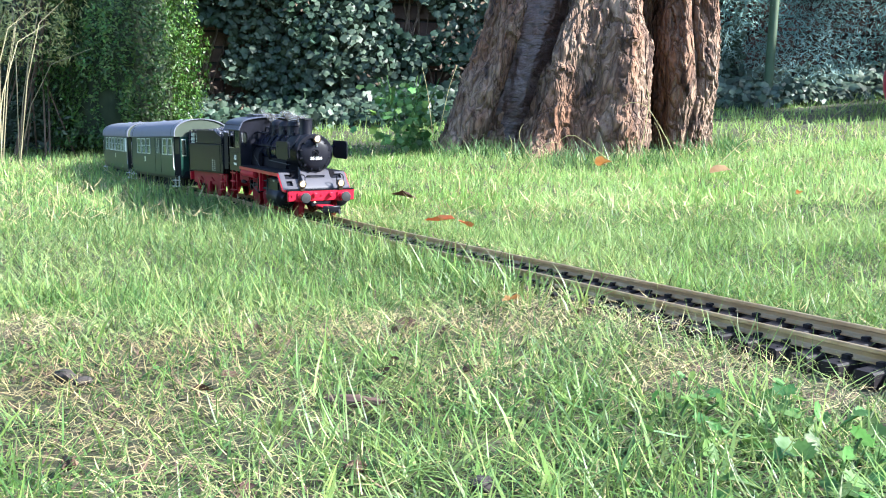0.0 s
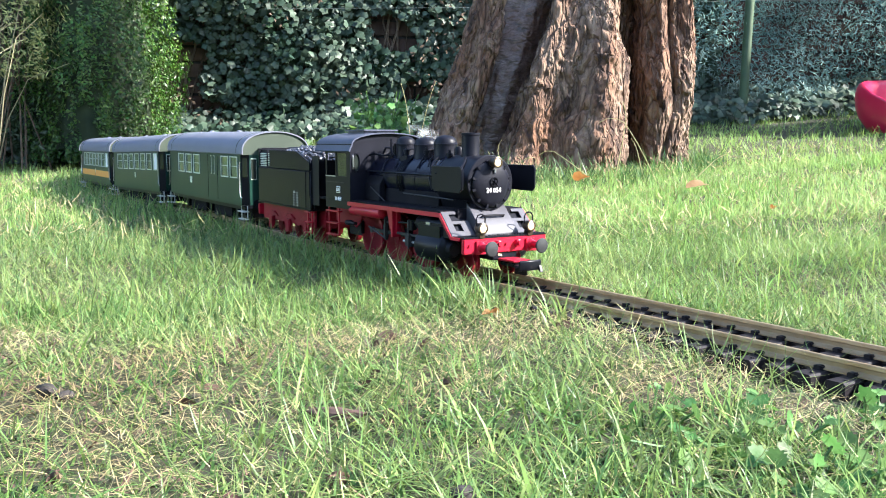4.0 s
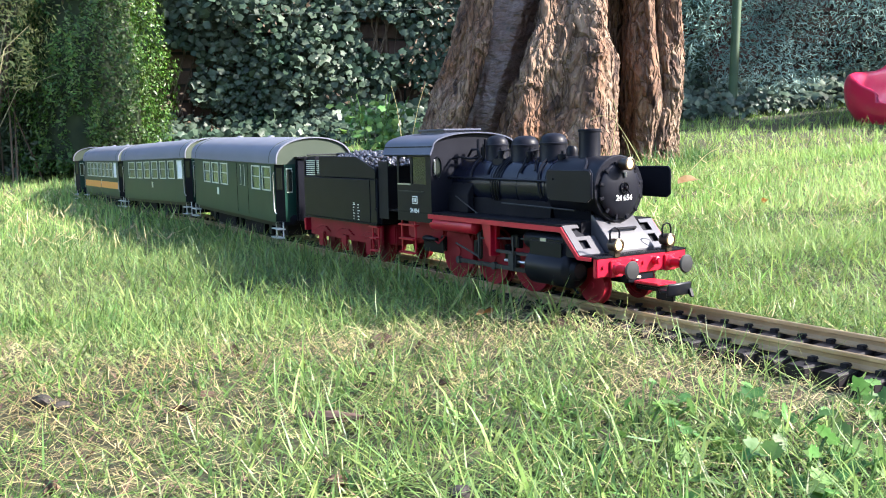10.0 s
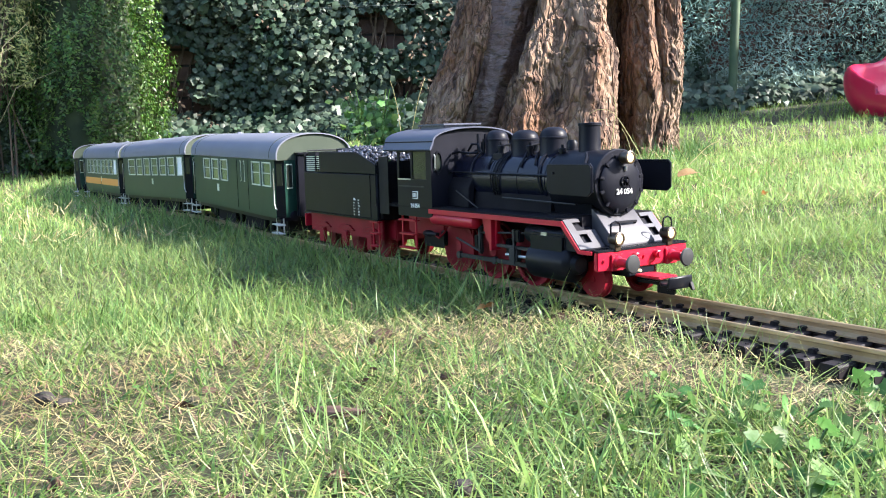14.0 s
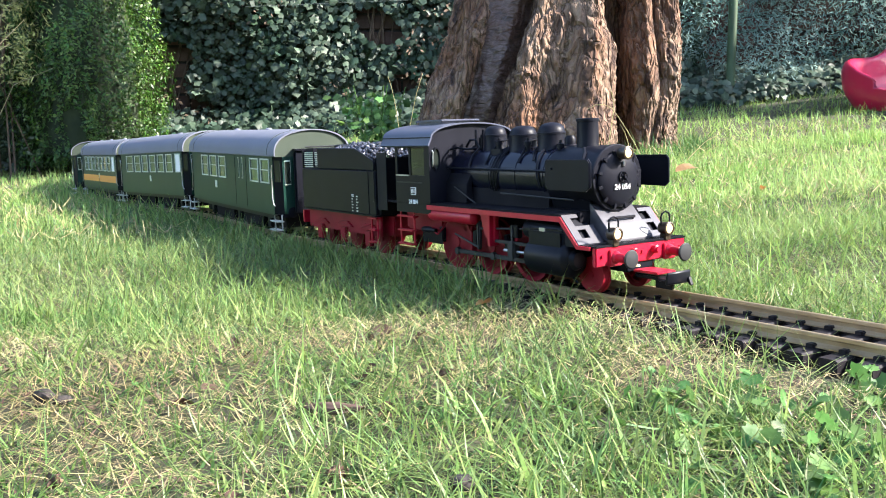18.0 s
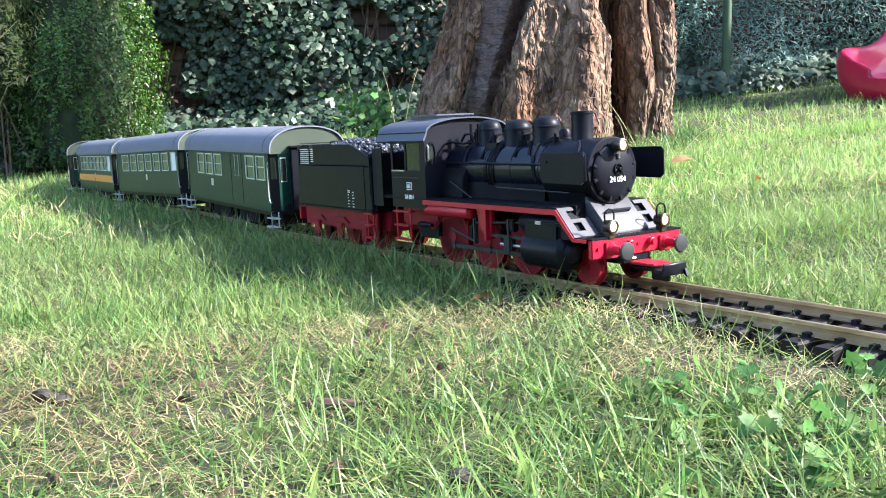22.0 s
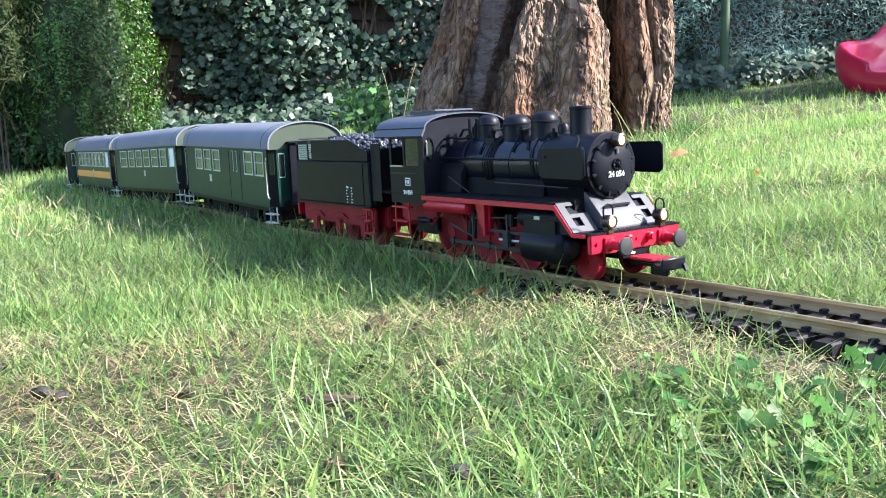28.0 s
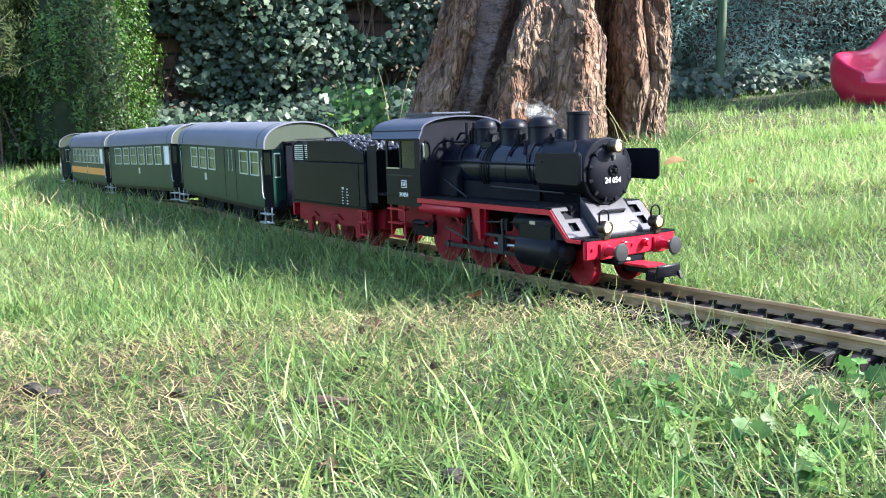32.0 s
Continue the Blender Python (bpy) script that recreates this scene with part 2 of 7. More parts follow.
M["bark"] = bark_material("furrowed_bark", (0.036, 0.018, 0.012), (0.155, 0.084, 0.052), (0.310, 0.214, 0.148), (0.198, 0.086, 0.040))
M["smoothbark"] = bark_material("smooth_purplish_bark", (0.038, 0.020, 0.015), (0.085, 0.050, 0.042), (0.155, 0.112, 0.106), (0.095, 0.045, 0.028), True)
M["earth"] = material("dark_earth", (0.018, 0.015, 0.014), 0.9, other=(0.05, 0.04, 0.034), scale=200, bump=0.8, bump_scale=500)
M["reed"] = material("dull_dry_reed", (0.20, 0.175, 0.09), 0.7, other=(0.32, 0.28, 0.16), scale=8)
M["ivy"] = material("ivy_leaf", (0.024, 0.052, 0.030), 0.48, other=(0.080, 0.112, 0.076), scale=4, island=0.45, spec=0.32, through_light=0.14)
M["blueivy"] = material("blue_green_leaf", (0.112, 0.198, 0.168), 0.7, other=(0.215, 0.310, 0.265), scale=2.5, island=0.25, spec=0.2, through_light=0.15)
M["bush"] = material("box_leaf", (0.030, 0.080, 0.010), 0.42, other=(0.074, 0.150, 0.022), scale=4, island=0.5, through_light=0.32)
M["darkbush"] = material("dark_bush_leaf", (0.016, 0.036, 0.010), 0.45, other=(0.040, 0.070, 0.020), scale=4, island=0.5, through_light=0.12)
M["yellowbush"] = material("yellow_green_leaf", (0.220, 0.250, 0.070), 0.5, other=(0.360, 0.375, 0.135), scale=5, island=0.45, through_light=0.35)
M["twig"] = material("brown_twig", (0.075, 0.05, 0.03), 0.85, other=(0.13, 0.09, 0.06), scale=30)
M["brick"] = material("old_red_brick", (0.060, 0.032, 0.024), 0.9, other=(0.105, 0.060, 0.045), scale=14, bump=0.4, bump_scale=120, per_object=0.3)
M["mortar"] = material("dark_mortar", (0.045, 0.038, 0.032), 0.95, other=(0.028, 0.024, 0.020), scale=20, bump=0.4)
M["postgreen"] = material("green_fence_post", (0.030, 0.062, 0.026), 0.6, other=(0.045, 0.085, 0.036), scale=20)
M["wire"] = material("galvanised_wire", (0.12, 0.14, 0.13), 0.6, metal=0.3)
M["slide"] = material("red_slide_plastic", (0.50, 0.010, 0.055), 0.28, other=(0.56, 0.015, 0.07), scale=5, coat=0.3)
M["blue"] = material("blue_plastic", (0.02, 0.16, 0.65), 0.35)
M["leafbrown"] = material("fallen_leaf", (0.42, 0.20, 0.06), 0.6, other=(0.5, 0.30, 0.12), scale=60, bump=0.4, through_light=0.2)
M["deadleaf"] = material("dead_brown_leaf", (0.075, 0.040, 0.028), 0.8, other=(0.13, 0.078, 0.055), scale=20, island=0.4)
M["leafpale"] = material("pale_fallen_leaf", (0.50, 0.34, 0.22), 0.6, other=(0.6, 0.45, 0.32), scale=60, bump=0.4, through_light=0.2)
M["steps"] = material("silver_step_paint", (0.55, 0.56, 0.56), 0.4, metal=0.3)
M["leafred"] = material("red_fallen_leaf", (0.50, 0.12, 0.04), 0.6, other=(0.40, 0.18, 0.07), scale=60, bump=0.4, through_light=0.2)
M["glazing"] = glass_material()
M["steam"] = steam_material()
M["tyre"] = material("dull_steel_tyre", (0.10, 0.09, 0.085), 0.45, metal=0.6, other=(0.16, 0.15, 0.14))


# ---- mesh helpers ----
def mesh_of(name, bm, mat, smooth=True):
    me = bpy.data.meshes.new(name)
    bm.normal_update()
    bm.to_mesh(me)
    bm.free()
    me.materials.append(mat)
    if smooth:
        me.polygons.foreach_set("use_smooth", [True] * len(me.polygons))
        me.set_sharp_from_angle(angle=radians(35))
    return me


def part(name, bm, mat, parent=None, label="", smooth=True):
    ob = new(name, bm if isinstance(bm, bpy.types.Mesh) else mesh_of(name, bm, mat, smooth))
    if parent:
        ob.parent = parent
    if label:
        ob["label"] = label
    return ob


def box(x0, x1, y0, y1, z0, z1, bevel=0.0, bm=None):
    own = bmesh.new()
    v = [own.verts.new((x, y, z)) for x in (x0, x1) for y in (y0, y1) for z in (z0, z1)]
    for f in ((0, 1, 3, 2), (4, 6, 7, 5), (0, 4, 5, 1), (2, 3, 7, 6), (0, 2, 6, 4), (1, 5, 7, 3)):
        own.faces.new([v[i] for i in f])
    if bevel:
        bmesh.ops.bevel(own, geom=own.edges[:], offset=bevel, segments=2, affect="EDGES")
    return merge(bm, own)


def merge(bm, own):
    if bm is None:
        return own
    me = bpy.data.meshes.new("tmp")
    own.to_mesh(me)
    own.free()
    bm.from_mesh(me)
    bpy.data.meshes.remove(me)
    return bm


def lathe(points, axis="z", center=(0, 0, 0), seg=24, bm=None):
    """A body turned about an axis: points are (radius, place along the axis)."""
    own = bmesh.new()
    rings = []
    for r, h in points:
        ring = []
        if r < 1e-6:
            ring = [own.verts.new((0, 0, h))]
        else:
            for i in range(seg):
                a = 2 * math.pi * i / seg
                ring.append(own.verts.new((r * math.cos(a), r * math.sin(a), h)))
        rings.append(ring)
    for a, b in zip(rings, rings[1:]):
        for i in range(seg):
            j = (i + 1) % seg
            q = [a[i % len(a)], a[j % len(a)], b[j % len(b)], b[i % len(b)]]
            q = [w for k, w in enumerate(q) if w not in q[:k]]
            if len(q) > 2:
                own.faces.new(q)
    for ring, flip in ((rings[0], True), (rings[-1], False)):
        if len(ring) > 2:
            own.faces.new(ring[::-1] if flip else ring)
    turn = {"z": Matrix(), "x": Matrix.Rotation(radians(90), 4, "Y"), "y": Matrix.Rotation(radians(-90), 4, "X")}[axis]
    bmesh.ops.transform(own, matrix=Matrix.Translation(center) @ turn, verts=own.verts)
    return merge(bm, own)


def rod(p, q, r, seg=8, bm=None):
    p, q = Vector(p), Vector(q)
    own = lathe([(r, 0), (r, (q - p).length)], seg=seg)
    bmesh.ops.transform(own, matrix=Matrix.Translation(p) @ (q - p).to_track_quat("Z", "Y").to_matrix().to_4x4(), verts=own.verts)
    return merge(bm, own)


def bent(points, r, seg=6, bm=None):
    """A round wire or pipe along a line of points."""
    own = bmesh.new()
    pts = [Vector(p) for p in points]
    rings = []
    for i, p in enumerate(pts):
        d = (pts[min(i + 1, len(pts) - 1)] - pts[max(i - 1, 0)]).normalized()
        s = d.cross(Vector((0.31, 0.17, 0.93))).normalized()
        u = s.cross(d)
        rr = r[i] if isinstance(r, (list, tuple)) else r
        rings.append([own.verts.new(p + (s * math.cos(2 * math.pi * k / seg) + u * math.sin(2 * math.pi * k / seg)) * rr) for k in range(seg)])
    for a, b in zip(rings, rings[1:]):
        for k in range(seg):
            own.faces.new((a[k], a[(k + 1) % seg], b[(k + 1) % seg], b[k]))
    own.faces.new(rings[0][::-1])
    own.faces.new(rings[-1])
    bmesh.ops.recalc_face_normals(own, faces=own.faces)
    return merge(bm, own)


def prism(outline, x0, x1, axis="x", bevel=0.0, bm=None):
    """An outline in the plane across an axis, drawn out along it. x: (y, z); y: (x, z); z: (x, y)."""
    own = bmesh.new()

    def at(p, h):
        return {"x": (h, p[0], p[1]), "y": (p[0], h, p[1]), "z": (p[0], p[1], h)}[axis]

    a, b = [own.verts.new(at(p, x0)) for p in outline], [own.verts.new(at(p, x1)) for p in outline]
    n = len(outline)
    for i in range(n):
        own.faces.new((a[i], a[(i + 1) % n], b[(i + 1) % n], b[i]))
    own.faces.new(a[::-1])
    own.faces.new(b)
    bmesh.ops.recalc_face_normals(own, faces=own.faces)
    if bevel:
        bmesh.ops.bevel(own, geom=own.edges[:], offset=bevel, segments=1, affect="EDGES")
    return merge(bm, own)


def raw_mesh(name, verts, faces, mat, smooth=False):
    """A mesh from numpy arrays of verts (n, 3) and equal-sided faces (m, k)."""
    me = bpy.data.meshes.new(name)
    verts, faces = np.asarray(verts, dtype=np.float32), np.asarray(faces, dtype=np.int32)
    k = faces.shape[1]
    me.vertices.add(len(verts))
    me.vertices.foreach_set("co", verts.ravel())
    me.loops.add(faces.size)
    me.loops.foreach_set("vertex_index", faces.ravel())
    me.polygons.add(len(faces))
    me.polygons.foreach_set("loop_start", np.arange(0, faces.size, k, dtype=np.int32))
    me.polygons.foreach_set("loop_total", np.full(len(faces), k, dtype=np.int32))
    me.polygons.foreach_set("use_smooth", np.full(len(faces), smooth))
    me.update(calc_edges=True)
    me.materials.append(mat)
    return me


# ---- the plan ----
def ground_z(x, y):
    """Height of the soil: level along the track, rising towards the wall."""
    x, y = np.asarray(x, float), np.asarray(y, float)
    up = np.clip(y - 0.2, 0, None)
    back = np.clip(-x - 1.0, 0, None)
    wavy = 0.006 * np.sin(x * 5.1 + y * 3.3) * np.clip(np.abs(y) * 3 - 0.3, 0, 1) + 0.004 * np.sin(x * 11.7 - y * 9.1) * np.clip(np.abs(y) * 4 - 0.4, 0, 1)
    lie = 0.003 + 0.037 * np.clip(y + 0.014, -0.8, 0.6) * np.exp(-np.clip(y, 0, None) ** 2 / 0.12)
    # the sleepers have sunk into the turf, but for the last stretch
    lie = lie + (0.0035 + 0.0050 / (1 + np.exp((x - 0.09) / 0.02))) * np.exp(-(((y + 0.0142 + 0.0129 * x) / 0.10) ** 2))
    return -0.019 + lie + 0.085 * up + 0.010 * np.minimum(up, 4) ** 2 + 0.03 * np.minimum(back, 3) * np.clip(np.abs(y) * 2, 0.2, 1) + wavy


TRACK_STRAIGHT, TRACK_EASE, TRACK_EASE_R, TRACK_R = 0.3, 1.85, 36.0, 0.6


def track(s):
    """Place and backward heading (radians from -x towards +y) on the track's centre, s metres behind the halt of the buffers."""
    x = y = a = 0.0
    if s <= TRACK_STRAIGHT:
        return -s, 0.0, 0.0
    x = -TRACK_STRAIGHT
    e = min(s, TRACK_EASE) - TRACK_STRAIGHT
    a = e / TRACK_EASE_R
    x, y = x - TRACK_EASE_R * math.sin(a), TRACK_EASE_R * (1 - math.cos(a))
    if s > TRACK_EASE:
        b = a + (s - TRACK_EASE) / TRACK_R
        x, y = x - TRACK_R * (math.sin(b) - math.sin(a)), y + TRACK_R * (math.cos(a) - math.cos(b))
        a = b
    # a slight kink where the pieces of track meet on the lawn
    g = 0.013 * math.exp(-(((s - 0.95) / 0.22) ** 2))
    return x, y + g, a - 2 * (s - 0.95) / 0.22 ** 2 * g


def track_z(s):
    return 0.006 * math.exp(-(((s - 1.0) / 0.3) ** 2)) - 0.002 * max(s - 1.2, 0.0)


# the track lies on the lawn a little out of level, its far rail higher
LIE = pose(0.0149, -0.0142, 0.0042, 2.1, -0.3, -0.74)


def on_track(s, half, d=0.0):
    """The pose of a vehicle whose middle is s metres back and whose end axles are half a wheelbase from it."""
    a, b = track(s - half), track(s + half)
    za, zb = track_z(s - half), track_z(s + half)
    turn = math.atan2(a[1] - b[1], a[0] - b[0])
    tilt = math.atan2(za - zb, 2 * half)
    return LIE @ Matrix.Translation(((a[0] + b[0]) / 2, (a[1] + b[1]) / 2, (za + zb) / 2 + d)) @ pose(0, 0, 0, 0, -math.degrees(tilt), math.degrees(turn))


# how far the train still has to roll, second by half second
ROLL_T = [0, 0.5, 1, 1.5, 2, 2.5, 3, 3.5, 4.5, 5.5, 6, 6.5, 7, 7.5, 8, 8.5, 9, 9.5, 10, 10.5, 32]
ROLL_S = [0.6262, 0.5513, 0.4793, 0.4145, 0.3543, 0.3019, 0.2532, 0.2106, 0.145, 0.0935, 0.0743, 0.056, 0.0406, 0.029, 0.0212, 0.0146, 0.0086, 0.004, 0.0006, 0.0, 0.0]


def roll(t):
    if t >= 10.5:
        return 0.0
    i = max(k for k in range(len(ROLL_T)) if ROLL_T[k] <= t)
    t0, t1, s0, s1 = ROLL_T[i], ROLL_T[i + 1], ROLL_S[i], ROLL_S[i + 1]
    m0 = (s1 - ROLL_S[i - 1]) / (t1 - ROLL_T[i - 1]) if i else (s1 - s0) / (t1 - t0)
    m1 = (ROLL_S[i + 2] - s0) / (ROLL_T[i + 2] - t0) if t1 < 10.4 else 0.0
    u, h = (t - t0) / (t1 - t0), t1 - t0
    return (2 * u**3 - 3 * u**2 + 1) * s0 + (u**3 - 2 * u**2 + u) * h * m0 + (3 * u**2 - 2 * u**3) * s1 + (u**3 - u**2) * h * m1


# ---- the ground: one sheet to the horizon ----
def build_ground():
    xs = np.unique(np.concatenate([np.linspace(-60, -6, 24), np.linspace(-6, -1.6, 45), np.linspace(-1.6, 0.7, 120), np.linspace(0.7, 40, 26)]))
    ys = np.unique(np.concatenate([np.linspace(-40, -1, 26), np.linspace(-1, 1.2, 110), np.linspace(1.2, 6, 50), np.linspace(6, 60, 20)]))
    gx, gy = np.meshgrid(xs, ys, indexing="ij")
    gz = ground_z(gx, gy)
    n, m = gx.shape
    idx = np.arange(n * m).reshape(n, m)
    faces = np.stack([idx[:-1, :-1], idx[1:, :-1], idx[1:, 1:], idx[:-1, 1:]], -1).reshape(-1, 4)
    ob = new("ground", raw_mesh("ground", np.stack([gx, gy, gz], -1).reshape(-1, 3), faces, M["soil"], True))
    tagged(ob, "bare brown soil of the lawn under the grass", "ground", kind="structure")


# ---- rails and sleepers ----
def build_track():
    bed = tagged(new("railway_track"), "brass rails on dark brown plastic sleepers laid on the lawn", "railway track")
    bed.matrix_basis = LIE
    half = [(0.0011, 0.0), (0.0015, -0.0004), (0.0016, -0.0022), (0.0008, -0.0030), (0.0007, -0.0052), (0.0014, -0.0060), (0.0042, -0.0068), (0.0042, -0.0077)]
    head = [(-p, q) for p, q in half[::-1]] + half
    stations = list(np.arange(-0.9, 0.3, 0.15)) + list(np.arange(0.3, 3.3, 0.06))
    for side in (-1, 1):
        bm = bmesh.new()
        rings = []
        for s in stations:
            x, y, a = track(s)
            nx, ny = math.sin(a), math.cos(a)
            rings.append([bm.verts.new((x + nx * (side * 0.0239 + p), y + ny * (side * 0.0239 + p), track_z(s) + q)) for p, q in head])
        for a, b in zip(rings, rings[1:]):
            for i in range(len(head)):
                bm.faces.new((a[i], a[(i + 1) % len(head)], b[(i + 1) % len(head)], b[i]))
        bm.faces.new(rings[0])
        bm.faces.new(rings[-1][::-1])
        bmesh.ops.recalc_face_normals(bm, faces=bm.faces)
        part("rail", bm, M["brass"], bed, "tarnished brass rail")
    bm = prism([(-0.0065, -0.0175), (0.0065, -0.0175), (0.0062, -0.0092), (0.0050, -0.0081), (-0.0050, -0.0081), (-0.0062, -0.0092)], -0.044, 0.044, "y")
    for side in (-1, 1):
        for s2 in (-1, 1):
            y = side * 0.0239 + s2 * 0.0040
            box(-0.0028, 0.0028, y - 0.0013, y + 0.0013, -0.0085, -0.0058, bm=bm)
            box(-0.0017, 0.0017, y - 0.0022, y + 0.0022, -0.0085, -0.0053, bm=bm)
        lathe([(0.0014, -0.0083), (0.0012, -0.0074)], center=(0.0025, side * 0.0375, 0), seg=6, bm=bm)
    me = mesh_of("sleeper", bm, M["sleeper"])
    web = mesh_of("sleeper_web", box(-0.0105, 0.0105, -0.0265, -0.0215, -0.0135, -0.0095), M["sleeper"])
    rnd = random.Random(5)
    for i in range(190):
        s = -0.88 + i * 0.0205
        x, y, a = track(s)
        ob = part("sleeper", me, None, bed)
        ob.matrix_basis = Matrix.Translation((x, y, track_z(s))) @ pose(0, 0, 0, 0, 0, -math.degrees(a) + rnd.uniform(-0.6, 0.6))
        if s < 0.4:
            for sd in (0, 180):
                w = part("sleeper_web", web, None, bed)
                w.matrix_basis = Matrix.Translation((x - 0.01025, y, 0)) @ pose(0, 0, 0, 0, 0, sd)


# ---- lettering ----
def lettering(name, text, size, m, mat, parent):
    """Raised letters of the built-in font as a mesh."""
    cu = bpy.data.curves.new(name, "FONT")
    cu.body, cu.size, cu.extrude, cu.align_x, cu.align_y = text, size, 0.00025, "CENTER", "CENTER"
    cu.offset = size * 0.012
    tmp = new(name, cu)
    bpy.context.view_layer.update()
    me = bpy.data.meshes.new_from_object(tmp.evaluated_get(bpy.context.evaluated_depsgraph_get()))
    bpy.data.objects.remove(tmp)
    me.materials.clear()
    me.materials.append(mat)
    ob = part(name, me, mat, parent)
    ob.matrix_basis = m
    return ob


# ---- wheels ----
def wheel_mesh(r, spokes, mat, tyre):
    """A spoked wheel about the y axis, its outer face towards -y; returns the two meshes, wheel and tyre."""
    w = bmesh.new()
    lathe([(r * 0.86, -0.002), (r * 0.86, 0.002), (r * 0.76, 0.002), (r * 0.76, -0.002), (r * 0.86, -0.002)], "y", seg=28, bm=w)
    lathe([(r * 0.2, -0.0035), (r * 0.22, 0.0025)], "y", seg=14, bm=w)
    for k in range(spokes):
        a = 2 * math.pi * k / spokes
        rod((r * 0.15 * math.cos(a), 0, r * 0.15 * math.sin(a)), (r * 0.8 * math.cos(a), 0, r * 0.8 * math.sin(a)), r * 0.034, 6, w)
    t = lathe([(r * 0.86, -0.0028), (r, -0.0028), (r, 0.0022), (r * 1.09, 0.0026), (r * 1.09, 0.0036), (r * 0.86, 0.0036), (r * 0.86, -0.0028)], "y", seg=36)
    return mesh_of("wheel", w, mat), mesh_of("tyre", t, tyre)


TURNING = []  # wheels and rods that turn with the train's way: (object, radius, x, y, z, kind)


def wheel_pair(thing, x, r, spokes, mat, name="wheel"):
    key = (r, spokes, mat.name)
    if key not in WHEELS:
        WHEELS[key] = wheel_mesh(r, spokes, mat, mat if mat is M["deepred"] else M["tyre"])
    for side in (-1, 1):
        w = part(name, WHEELS[key][0], mat, thing)
        part("tyre", WHEELS[key][1], mat, w)
        TURNING.append((w, r, x, side * 0.0235, r, "wheel" if side < 0 else "mirror"))


WHEELS = {}


def buffers(thing, x, direction, z=0.0305, mat=None, head=None):
    for y in (-0.0273, 0.0273):
        b = part("buffer", lathe([(0.0052, 0), (0.0046, 0.003), (0.0034, 0.0045), (0.0034, 0.0125), (0.0024, 0.0130), (0.0024, 0.0165)], "x" if direction > 0 else "x", (0, 0, 0), 16), mat or M["red"], thing)
        b.matrix_basis = Matrix.Translation((x, y, z)) @ pose(0, 0, 0, 0, 0, 0 if direction > 0 else 180)
        part("buffer_head", lathe([(0.0028, 0.0160), (0.0066, 0.0166), (0.0068, 0.0174), (0.0060, 0.0182), (0.0030, 0.0187), (0, 0.0189)], "x", (0, 0, 0), 24), head or M["grey"], b, "" if head else "grey steel buffer head")


# ---- the steam locomotive: origin at its middle on the rails, front towards +x ----
LOCO_MID = 0.165


